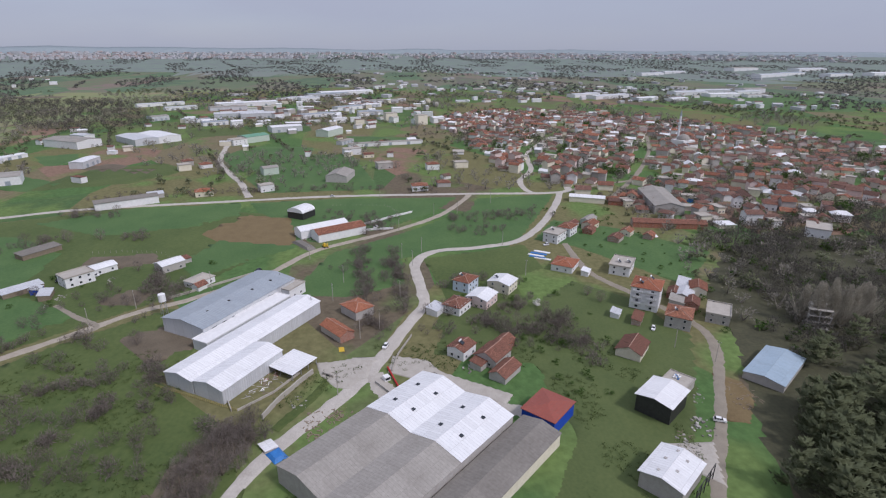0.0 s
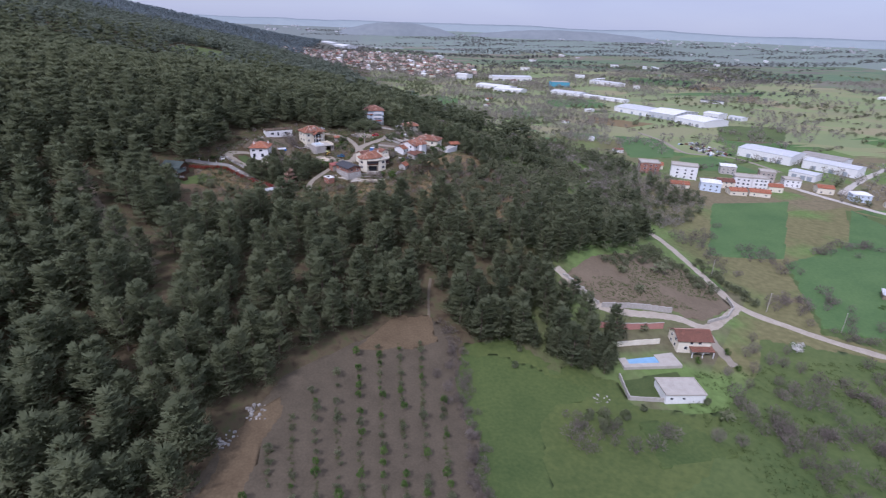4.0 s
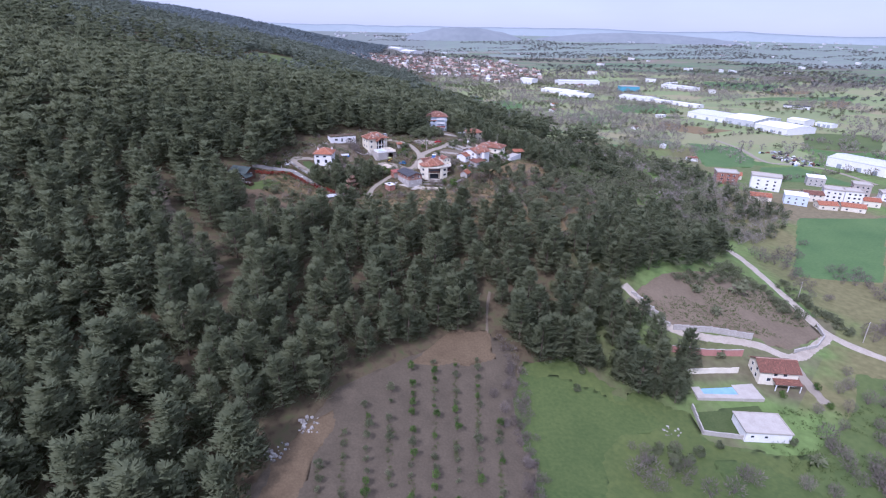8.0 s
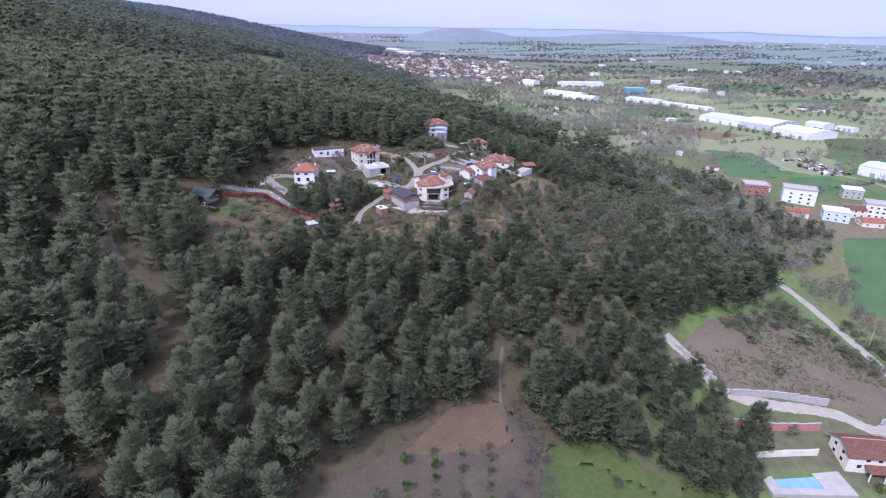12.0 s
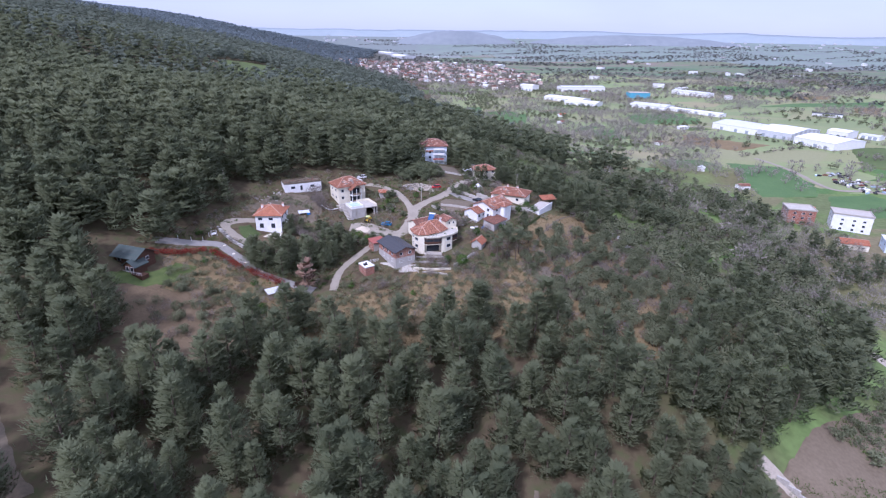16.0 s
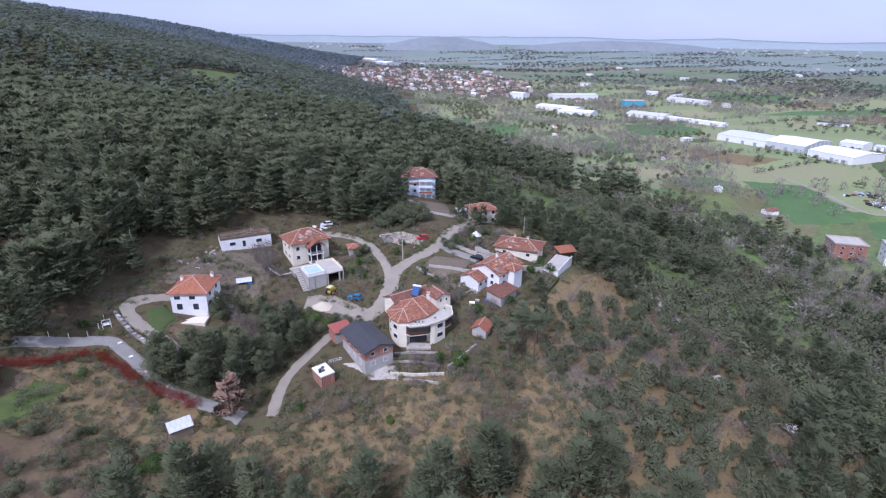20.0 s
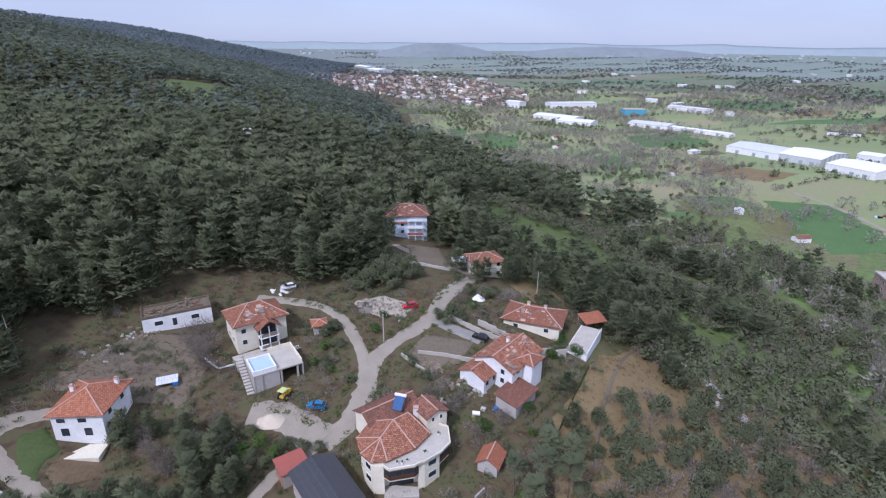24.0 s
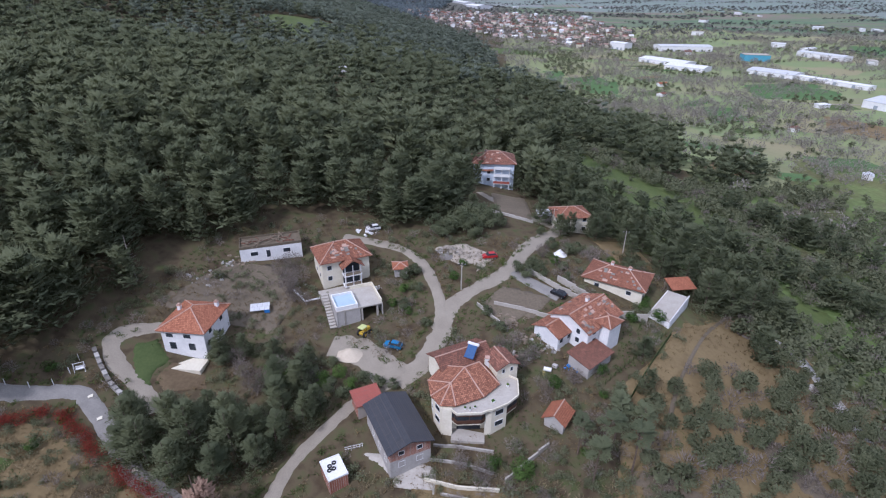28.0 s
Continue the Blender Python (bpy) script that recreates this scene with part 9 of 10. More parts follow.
sheet("bare_ground", [(172, -118), (158, -112), (142, -106), (140, -114), (152, -123), (164, -126)], DRY, "trodden brown yard beside the lane", "ground", lift=0.1, step=1.5, ragged=2)
ribbon("road", [(246, 168.1), (234, 153.2), (222, 137), (214, 146.1)], 3.0, DIRT, "farm track to the white cottage", "road", lift=0.26)
for poly, k in (([(1392, 960), (1440, 940), (1460, 830), (1410, 820)], 0), ([(1540, 640), (1580, 630), (1570, 560), (1535, 565)], 0), ([(1540, 480), (1580, 480), (1575, 395), (1535, 400)], 0), ([(568, 330), (600, 318), (560, 240), (530, 250)], 0), ([(544, 370), (500, 300), (470, 320), (500, 390)], 1), ([(640, 420), (660, 380), (600, 340), (580, 370)], 1), ([(1500, -780), (1120, -740), (1050, -900), (1180, -1120), (1480, -1120)], 1), ([(700, 190), (690, 110), (560, 100), (560, 180), (640, 210)], 1), ([(470, 330), (500, 250), (560, 215), (600, 260), (560, 320)], 2), ([(780, 80), (760, -20), (700, -30), (720, 70)], 1), ([(850, 330), (880, 250), (800, 210), (770, 290)], 2), ([(660, -600), (720, -640), (860, -620), (840, -540)], 1), ([(620, -560), (700, -640), (640, -680), (560, -600)], 1)):
    sheet("field", poly, (SOIL, FIELD, MEADOW)[k], ("long strip of brown ploughed soil", "green wheat field on the plain", "yellow-green pasture on the plain")[k], "field", lift=0.22, step=12, ragged=5)


def picket_fence(line, label, mat, gap=1.1, h=1.0, rails=(0.35, 0.8)):
    """Single pickets with two rails."""
    ob = thing("picket_fence", label, "fence", pose(*line[0], ground_at(*line[0])))
    z0 = ground_at(*line[0])
    data = Geo().box(0, 0, -0.2, 0.14, 0.1, h + 0.2, top=0.8).mesh("picket", mat)
    for a, b in zip(line, line[1:]):
        a, b = Vector(a), Vector(b)
        n = int((b - a).length / gap)
        for i in range(n):
            p = a + (b - a) * ((i + 0.5) / n)
            part("picket", data, None, ob, at=pose(p.x - line[0][0], p.y - line[0][1], ground_at(*p) - z0, 0, 0, math.degrees(math.atan2(b.y - a.y, b.x - a.x))))
        for q in rails:
            part("rail", Geo().rod((a.x - line[0][0], a.y - line[0][1], ground_at(*a) - z0 + q * h), (b.x - line[0][0], b.y - line[0][1], ground_at(*b) - z0 + q * h), 0.04, sides=4), mat, ob)


STRAW_GRASS = material("straw_grass", (0.16, 0.125, 0.07), (0.3, 0.25, 0.15), 0.2, 0.9, island=0.5, leaf=0.3)
STRAW = material("yellowed_wood", (0.36, 0.29, 0.1), (0.5, 0.42, 0.17), 1.0, 0.8)
picket_fence([(174, 92), (169, 82), (161, 66), (157, 58)], "yellow picket fence in front of the warehouse", STRAW, 0.9, 1.3)
picket_fence([(317, 189), (320, 170), (315, 145), (300, 132)], "line of pale posts round a cottage plot", CONCRETE, 3.0, 1.6, ())
picket_fence([(417, 58), (418, 36), (415, 14), (395, 4)], "line of pale posts round an orchard", CONCRETE, 3.0, 1.6, ())
garden_wall("yard_wall", [(157, 60), (165, 64), (174, 58)], 0.9, 0.3, CONCRETE, "low concrete wall of the works yard")
garden_wall("yard_wall", [(157, 58), (167, 48), (179, 41)], 0.9, 0.3, CONCRETE, "low concrete wall along the works yard")
garden_wall("canal_wall", [(152, 48.5), (161, 45.5), (173, 39.5), (179, 36)], 2.0, 0.5, CONCRETE, "pale concrete retaining wall of the ditch")
ribbon("ditch", [(146, 43.5), (154, 39), (164, 33.5), (175, 29.5)], 3.6, CLOVER, "weedy ditch beside the gravel road", "ditch", lift=0.24, step=2)
culvert = thing("culvert", "pale concrete culvert head at the end of the ditch", "culvert", on_ground(176.5, 30, -32))
part("headwall", Geo().box(0, 0, -0.5, 0.5, 5.0, 1.9), CONCRETE, culvert)
# no hole: a dark plate stands for the shade inside the pipe
part("opening", Geo().box(-0.27, 0, 0.0, 0.05, 1.6, 1.0), IRON, culvert, "dark plate for the shade in the pipe mouth")
garden_wall("field_wall", [(250, 117), (260, 106), (270, 95), (280, 84)], 1.2, 0.3, CONCRETE, "pale roadside wall behind the warehouse")
garden_wall("yard_wall", [(352, 34), (355, 22), (357, 8)], 1.4, 0.3, WHITE, "white yard wall beside the barns")
garden_wall("yard_wall", [(171, 12), (163, 6), (153, 14)], 1.2, 0.25, GREY_WALL, "grey wall at the gate of the halls")
garden_wall("yard_wall", [(206, -2), (190, 4), (178, 6)], 1.0, 0.25, CONCRETE, "low pale wall along the yard")

# concrete strip roof between the two warehouse ranges
building("low_bay", "low flat bay with stained white roof between warehouses", 220, 71.5, -30, 50, 8.0, 4.6, "flat", PALE_SHEET, WHITE, 0.3, 0.2, category="warehouse")
end_room = building("end_room", "white office end of the warehouse", 252, 58, -29, 12, 9, 5.4, "flat", WHITE, CONCRETE, 0.4, 0.2, (("r", 1.0, (-0.4, 0.4), 1.2, 1.2), ("f", 1.0, (-0.4, 0.4), 1.2, 1.2)), category="office")

# sheds and lean-tos of the farms
for x, y, rot, w, d, h, kind, wall, roof, label in (
    (319, 219, -30, 22, 8, 3.0, "shed", WOOD, DARK_FIBRE, "low dark-roofed timber barn"), (262, 186, 10, 6, 4, 2.4, "shed", BLUE_PAINT, TIN, "small blue garden shed"),
    (256, 178, 20, 10, 5, 2.6, "shed", WOOD, TIN, "tin-roofed lean-to beside the cottage"), (300, 128, -40, 7, 5, 2.6, "shed", GREY_WALL, OLD_TILE, "small outhouse with tiled roof"),
    (262, 106, -30, 6, 5, 2.6, "gable", WHITE, OLD_TILE, "small white outhouse by the road"), (270, -100, -32, 6, 4, 2.4, "shed", WHITE, WHITE_SHEET, "white lean-to beside the low house"),
    (232, -134, -32, 12, 7, 2.8, "shed", GREY_WALL, FIBRE, "grey shed with fibre-cement roof"), (240, -136, -32, 9, 6, 2.8, "gable", BRICK, OLD_TILE, "small brick shed with red roof"),
    (250, -146, -32, 14, 6, 2.6, "shed", WOOD, TIN, "goat shed with tin roof"), (214, -106, -32, 10, 4, 2.6, "shed", BRICK, OLD_TILE, "row of brick stalls with red roofs"),
    (220, -98, -32, 6, 4, 2.2, "shed", WHITE, TIN, "white tin-roofed hut by the lane"), (180, -28, -40, 6, 5, 2.6, "shed", GREY_WALL, OLD_TILE, "sagging tiled lean-to of the farm"),
    (194, -40, -40, 8, 6, 4.0, "gable", BRICK, OLD_TILE, "tiled wing of the farm house"), (228, -14, -35, 8, 6, 3.0, "shed", WHITE, TIN, "white lean-to by the houses"),
    (170, -10, 46, 4, 3, 2.6, "flat", WHITE, CONCRETE, "small white gate hut"), (355, -118, -40, 9, 6, 3.2, "gable", GREY_WALL, OLD_TILE, "grey outhouse with tiled roof"),
    (362, -132, -40, 14, 7, 4.0, "gable", PALE_GREEN, FIBRE, "pale green shed beside the yard"), (336, -150, -40, 9, 7, 3.4, "gable", CREAM, TILE, "small tiled house by the field"),
    (328, -162, -40, 8, 6, 3.0, "gable", BRICK, TILE, "small brick house by the field"), (452, 206, -60, 12, 8, 3.4, "shed", GREY_WALL, TIN, "grey tin-roofed shed beside the road"),
    (470, 120, -60, 12, 9, 5.8, "flat", WHITE, CONCRETE, "white two-storey block by the road"), (640, 60, -70, 20, 12, 7, "flat", WHITE, CONCRETE, "white flat-roofed block near the town"),
    (620, 40, -70, 12, 8, 4, "gable", CREAM, OLD_TILE, "tiled house near the town"), (560, 20, -70, 16, 10, 6, "flat", GREY_WALL, CONCRETE, "grey raw concrete block near the town"), (900, -30, -60, 18, 14, 15, "flat", CREAM, CONCRETE, "tall cream apartment block")):
    building("outbuilding", label, x, y, rot, w, d, h, kind, wall, roof, 0.3 if kind == "flat" else 0.8 if kind == "shed" else 1.6, 0.35, ONE_STOREY if kind != "shed" and w > 8 else (), category="shed" if kind == "shed" else "house")
scatter = Row([WHITE, CREAM, GREY_WALL, PINK, BROWN_TILE, OLD_TILE, WHITE_SHEET, CONCRETE, PALE_SHEET])
for k in range(95):
    x, y = dice.uniform(860, 1330), dice.uniform(-80, 420)
    if y > 470 - (x - 860) * 0.2:
        continue
    scatter.house(x, y, ground_at(x, y), -60 + dice.gauss(0, 20), dice.uniform(8, 24), dice.uniform(6, 12), dice.choice((3.5, 5, 6, 8, 9)), dice.choice((0, 1.2, 1.6)), dice.choice((0, 0, 1, 2)), dice.choice((4, 5, 6, 6, 7, 8)))
for k in range(120):
    x, y = dice.uniform(470, 900), dice.uniform(-80, 480)
    if noise.noise((x * 0.02, y * 0.02, 8.0)) > 0.12:
        scatter.house(x, y, ground_at(x, y), -60 + dice.gauss(0, 20), dice.uniform(6, 14), dice.uniform(5, 9), dice.choice((2.8, 3.5, 5.5)), dice.choice((0, 1.2, 1.6)), dice.choice((0, 0, 1, 2)), dice.choice((4, 4, 5, 6, 7)))
for k in range(80):
    a, q = radians(dice.uniform(86, 130)), dice.uniform(1250, 1900)
    x, y = math.sin(a) * q, math.cos(a) * q
    scatter.house(x, y, ground_at(x, y), -60 + dice.gauss(0, 20), dice.uniform(8, 24), dice.uniform(6, 14), dice.choice((3.5, 5, 7)), 1.2, dice.choice((0, 0, 2)), dice.choice((4, 6, 7, 8)))
scatter.finish("scattered_houses", "small houses and sheds scattered over the plain", "houses")

# things on the roofs and balconies of the plain's houses
def roof_heater(x, y, z, rot):
    ob = thing("solar_heater", "solar panel and white tank on a roof", "solar heater", pose(x, y, z, 0, 0, rot), "solar heaters")
    part("panel", Geo().slab([(-1, -0.9, 0.2), (1, -0.9, 0.2), (1, 0.7, 1.2), (-1, 0.7, 1.2)], 0.08), GLASS, ob)
    part("tank", Geo().rod((-1.0, 0.9, 1.3), (1.0, 0.9, 1.3), 0.3, sides=10), WHITE, ob)
    for q in (-0.8, 0.8):
        part("leg", Geo().rod((q, 0.75, -0.5), (q, 0.75, 1.25), 0.05), GALVANISED, ob)


for x, y, h in ((189, -22, 5.4), (229, -113, 12.8), (233, -120, 12.8), (210, -122, 7.0), (273, -120, 5.9), (272, -125, 5.9), (254, -47, 6.3), (330, -97, 6.4), (255, -29, 7.0)):
    roof_heater(x, y, ground_at(x, y) + h, -30)
for k in range(3):
    for s in (-1, 1):
        bal = thing("balcony", "white balcony of the apartment house", "balcony", pose(231, -117, PLAIN + 3.0 + 3 * k, 0, 0, -32), "balconies of the apartment house")
        bal.matrix_basis = bal.matrix_basis @ pose(-7.7, s * 3.2, 0.5)
        part("floor", Geo().box(0, 0, -0.15, 1.4, 4.2, 0.15), CONCRETE, bal)
        part("railing", Geo().box(-0.65, 0, 0, 0.1, 4.2, 0.9).box(0, 2.05, 0, 1.2, 0.1, 0.9).box(0, -2.05, 0, 1.2, 0.1, 0.9), WHITE, bal)
for i, (x, y) in enumerate(((-5, 2), (-2, -2), (1, 2.5), (4, -2.5), (6, 1))):
    v = new("roof_hatch", Geo().box(0, 0, -0.5, 0.9, 0.9, 1.0, top=0.9).mesh("roof_hatch", GREY_WALL))
    v.matrix_basis = pose(116, -74, ground_at(116, -74) + 7.0 - abs(y) * 0.2, 0, 0, -48) @ pose(x, y, 0)
    tagged(v, "small grey chimney through a white sheet roof", "chimney", "chimneys of the frame house")
steelwork = thing("steel_frame", "steel frame below the white roof of an unfinished house", "frame", on_ground(112, -82, -48))
for x in (-7, -3.5, 0, 3.5, 7):
    part("post", Geo().box(x, 0, 0, 0.22, 0.22, 5.6), IRON, steelwork)
for z in (2.6, 5.4):
    part("beam", Geo().box(0, 0, z, 14.4, 0.2, 0.22), IRON, steelwork)
for x in (-5.2, 1.8):
    part("brace", Geo().rod((x - 1.6, 0, 2.8), (x + 1.6, 0, 5.4), 0.08), IRON, steelwork)
for x, y, rot, label in ((157, -95, -48, "raw concrete parapet and blocks on the unfinished house"), (163, -99, -48, "pile of building blocks on the flat roof")):
    ob = thing("block_pile", label, "building blocks", pose(x, y, ground_at(160, -97) + 3.75, 0, 0, rot))
    for i in range(9):
        part("block", Geo().box((i % 3) * 1.0 - 1, (i // 3) * 0.9 - 0.9, 0, 0.9, 0.5, 0.3 + 0.25 * (i % 2)), WHITE if i % 4 else BLUE_TARP, ob)
clutter("log_pile", "pale logs and branches stacked beside the house", 133, -88, 5.0, 40, WOOD, 0.32, 21, 9.0)
clutter("timber_stack", "brown timber piled along the lane", 157, -122, 7.0, 46, WOOD, 0.32, 22, 9.0)
clutter("timber_stack", "planks lying on the grass of the yard", 166, 56, 6.0, 26, RUBBLE, 0.32, 23, 9.0)
clutter("scrap_heap", "scrap and red crates beside the warehouse", 180, 52, 5.0, 40, BRICK, 0.6, 24, 2.0)
clutter("scrap_heap", "scrap metal along the hall", 150, 22, 7.0, 60, WOOD, 0.45, 25, 4.0)
clutter("rubble_heap", "rubble in the cottage yard", 252, 172, 8.0, 30, RUBBLE, 1.0, 26)
clutter("rubble_heap", "building rubble behind the barns", 340, 62, 7.0, 30, RUBBLE, 1.2, 27)
clutter("rubble_heap", "white rubble on the pasture", 276, 155, 6.0, 20, RUBBLE, 0.9, 28)
clutter("rubble_heap", "rubble beside the long low house", 232, -148, 8.0, 40, RUBBLE, 1.0, 29)
net = thing("dark_stack", "long dark net-covered stack by the barns", "stack", on_ground(326, 64, 38))
part("cover", Geo().box(0, 0, 0, 22, 6, 1.6, top=0.7), DARK_FIBRE, net)
for x, y, r, c, w in ((276, 184, 20, CAR_BLACK, "black"), (282, 168, 80, CAR_WHITE, "white"), (197, 9, -20, CAR_WHITE, "white"), (206, -110, -30, CAR_WHITE, "white"), (318, -90, -60, CAR_WHITE, "white"), (350, -112, 30, CAR_BLACK, "black"), (142, -104, 70, CAR_WHITE, "white")):
    car(x, y, r, c, w + " car parked in a yard of the plain")
for x, y, a in ((288, -4, 1), (230, 44, 3), (266, 33, 2), (311, -10, 1), (178, -123, 1), (205, 20, 1), (270, -66, 1), (300, 56, 1), (392, -40, 1), (420, -70, 1), (236, -120, 1)):
    pole(x, y, 9.5, a, rot=30)

# trees, hedges and thickets round the works and fields
lanes_ = [[(90, 58), (121, 49), (141, 39), (159, 26), (184, 12), (225, -4), (265, -7), (293, -6), (317, -47), (329, -75), (364, -99)], [(170.9, 214.4), (171.2, 193.1), (197.4, 162), (248, 108), (278, 77), (316, 55), (351, 10)], [(100, -80), (120, -91), (157, -113), (201, -132), (240, -118), (274, -103)]]


def along(line, width, gap, seed=1):
    """Points strewn along a line of the plan."""
    r = np.random.default_rng(seed)
    out = []
    for a, b in zip(line, line[1:]):
        a, b = np.array(a, float), np.array(b, float)
        n = max(1, int(np.hypot(*(b - a)) / gap))
        out.append(a + (b - a) * r.random((n, 1)) + r.normal(size=(n, 2)) * width)
    return np.concatenate(out)


hedges = np.concatenate([along(l, w, g, i) for i, (l, w, g) in enumerate((
    ([(166, 141), (175, 127), (177, 108)], 1.6, 1.2), ([(155, 105), (167, 103)], 1.8, 0.7), ([(143, 117), (147, 108)], 2.0, 0.7), ([(134, 122), (130, 106)], 2.0, 1.4), ([(204, 122), (211.9, 146.1)], 2.2, 1.6),
    ([(178, 92), (188, 102)], 2.5, 0.7), ([(203.2, 168.3), (207.5, 160.3)], 2.5, 0.8), ([(351, 230), (328, 228)], 4, 1.2), ([(352, 180), (344, 170)], 3.5, 0.8), ([(405, 250), (400, 230), (395, 210)], 4, 1.6),
    ([(287, 132), (264, 132), (256, 110)], 4, 0.9), ([(252, 122), (236, 116), (224, 128)], 3, 1.0), ([(318, 27), (290, 26), (262, 22), (236, 20), (212, 14)], 2.6, 1.0), ([(314, 6), (288, 6), (262, 4), (230, -2)], 2.4, 1.0),
    ([(374, -35), (386, -80), (384, -104)], 7, 1.0), ([(348, -63), (350, -36)], 6, 1.2), ([(217, -31), (205, -59), (220, -74)], 4, 0.7), ([(200, -68), (182, -76)], 4, 0.7), ([(225, -40), (240, -60)], 4, 0.9), ([(260, -20), (268, -44)], 3, 1.0),
    ([(392, 50), (368, 36), (360, 18), (388, 18)], 7, 1.0), ([(330, 240), (300, 262), (262, 250)], 5, 1.8), ([(229.8, 201), (211.3, 190.7), (195.3, 199.2)], 4, 1.4), ([(450, 250), (460, 190), (470, 100), (474, 20)], 6, 2.4), ([(310, -200), (360, -220), (380, -250)], 8, 1.4))) ])
hedges = hedges[np.array([not near_line(p, lanes_, 4) for p in hedges]) & ~inside([(150, 62), (192, 64), (204, 36), (176, 32)], hedges[:, 0], hedges[:, 1])]
joined("hedgerow", [twig_blades(s, 120, 3.6, 2.2, 0.055) for s in (131, 132, 133)], dressed(hedges, 0.5, 1.4, 3), TWIG, "leafless hedgerows and thickets round the fields", "bushes")
thicket = scattered(112, 150, 40, 68, 3.4)
thicket = thicket[inside([(112, 68), (133, 67), (150, 60), (154, 50), (140, 47), (112, 54)], thicket[:, 0], thicket[:, 1])]
bare = [(crown(twig_blades(s, 520, 8.0, 3.6, 0.03), TWIG), trunk_shape(5.0, 0.16, 6, s).mesh("trunk", WOOD)) for s in (134, 135)]
for i, (x, y) in enumerate(thicket):
    planted("bare_tree", "leafless grey-brown tree in the roadside thicket", bare[i % 2][0], bare[i % 2][1], [(x, y, 0.55 + 0.5 * ((i * 37) % 10) / 10)], "roadside thicket")
for x, y, k in ((205, 112, 1.0), (212, 136, 1.1), (288, 148, 0.9), (268, 128, 1.0), (255, 116, 0.9), (244, 134, 0.8), (284, 176, 0.7), (262, 150, 0.7), (226, -66, 0.8), (214, -50, 0.9), (206, -44, 0.9), (235, -96, 0.9), (243, -92, 0.8), (258, -60, 0.7), (340, 214, 1.2), (344, 196, 1.1), (334, 236, 1.2), (404, 214, 1.0)):
    planted("bare_tree", "leafless spreading tree at a field's edge", bare[int(x) % 2][0], bare[int(x) % 2][1], [(x, y, k)], "trees at field edges")
greens = np.concatenate([scattered(196, 262, -85, -25, 9), scattered(300, 400, -160, -110, 12), scattered(160, 210, -70, -45, 7), scattered(205, 290, -160, -125, 9), scattered(250, 300, 100, 190, 14), scattered(90, 112, -78, -20, 8)])
greens = greens[np.array([not near_line(p, lanes_, 5) for p in greens]) & (rng.random(len(greens)) < 0.5)]
joined("pasture_bushes", [round_blades(s, 10, 26, 0.22, 1.9, 1.6, 0.1) for s in (136, 137)], dressed(greens, 0.5, 1.5, 2), GREEN_LEAF, "green bushes dotted over pastures and yards", "bushes")
grassy = scattered(112, 200, -90, 150, 2.6)
patch = np.array([noise.noise((a * 0.06, b * 0.06, 14.0)) for a, b in grassy])
grassy = grassy[(patch > -0.05) & np.array([not near_line(p, lanes_, 4.5) for p in grassy]) & ~inside([(96, 10), (150, 50), (180, 10), (172, -50), (130, -60), (90, -30)], grassy[:, 0], grassy[:, 1]) & ~inside([(157, 60), (250, 130), (275, 60), (190, 20)], grassy[:, 0], grassy[:, 1])]
joined("meadow_tufts", [twig_blades(s, 26, 0.7, 1.1, 0.07) for s in (138, 139)], dressed(grassy, 0.5, 1.5, 2), MEADOW, "tufts of rough grass on the meadow", "grass")

# wood in the valley: conifers near the lane, bare trees beyond
conifers = scattered(84, 190, -300, -100, 5.6)
conifers = conifers[(conifers[:, 1] < -104 - (conifers[:, 0] - 100) * 0.62) & (conifers[:, 1] < -118) | (conifers[:, 0] < 112) & (conifers[:, 1] < -106)]
conifers = conifers[np.array([not near_line(p, [[(100, -80), (120, -91), (157, -113), (201, -132)]], 13) for p in conifers]) & ~inside([(150, -128), (172, -124), (188, -146), (170, -162), (152, -150)], conifers[:, 0], conifers[:, 1])]
joined("valley_conifers", [pine_blades(s, 40, 20, 0.8, slim=0.27) for s in (140, 141, 142)], dressed(conifers[((conifers[:, 0] < 150) & (rng.random(len(conifers)) < 0.7)) | (rng.random(len(conifers)) < 0.2)], 0.95, 1.6, 3), PINE, "dense dark conifers beside the dirt lane", "forest", True)
wood = scattered(176, 400, -420, -140, 6.5)
wood = wood[inside([(180, -165), (222, -152), (240, -172), (290, -196), (320, -190), (345, -230), (395, -330), (380, -420), (176, -420)], wood[:, 0], wood[:, 1])]
wood = wood[(np.array([noise.noise((a * 0.02, b * 0.02, 51.0)) for a, b in wood]) > -0.3) & ~inside([(312, -264), (342, -262), (346, -298), (310, -298)], wood[:, 0], wood[:, 1])]
joined("valley_wood", [twig_blades(s, 110, 7.5, 3.8, 0.1) for s in (143, 144, 145)], dressed(wood, 0.6, 1.3, 3), DARK_TWIG, "dense leafless wood in the valley", "trees")
under = wood[rng.random(len(wood)) < 0.35] + 3
joined("valley_bushes", [round_blades(s, 9, 12, 0.6, 2.6, 2.4, 0.1) for s in (147, 148)], dressed(under, 0.6, 1.4, 2), GREEN_LEAF, "green undergrowth at the wood's edge", "bushes")
POPLAR = crown(twig_blades(146, 2600, 22.0, 2.4, 0.08), PALE_TWIG)
planted("bare_poplar_tree", "tall slender leafless poplar tree", POPLAR, trunk_shape(14, 0.2, 8, 4).mesh("trunk", WOOD), [(208, -180, 1.0), (205, -185, 1.1), (203, -190, 1.05), (202, -195, 1.1), (204, -201, 1.0), (208, -207, 1.0), (213, -214, 0.9), (210, -188, 1.0), (212, -197, 1.05), (206, -210, 0.95)], "bare poplars")

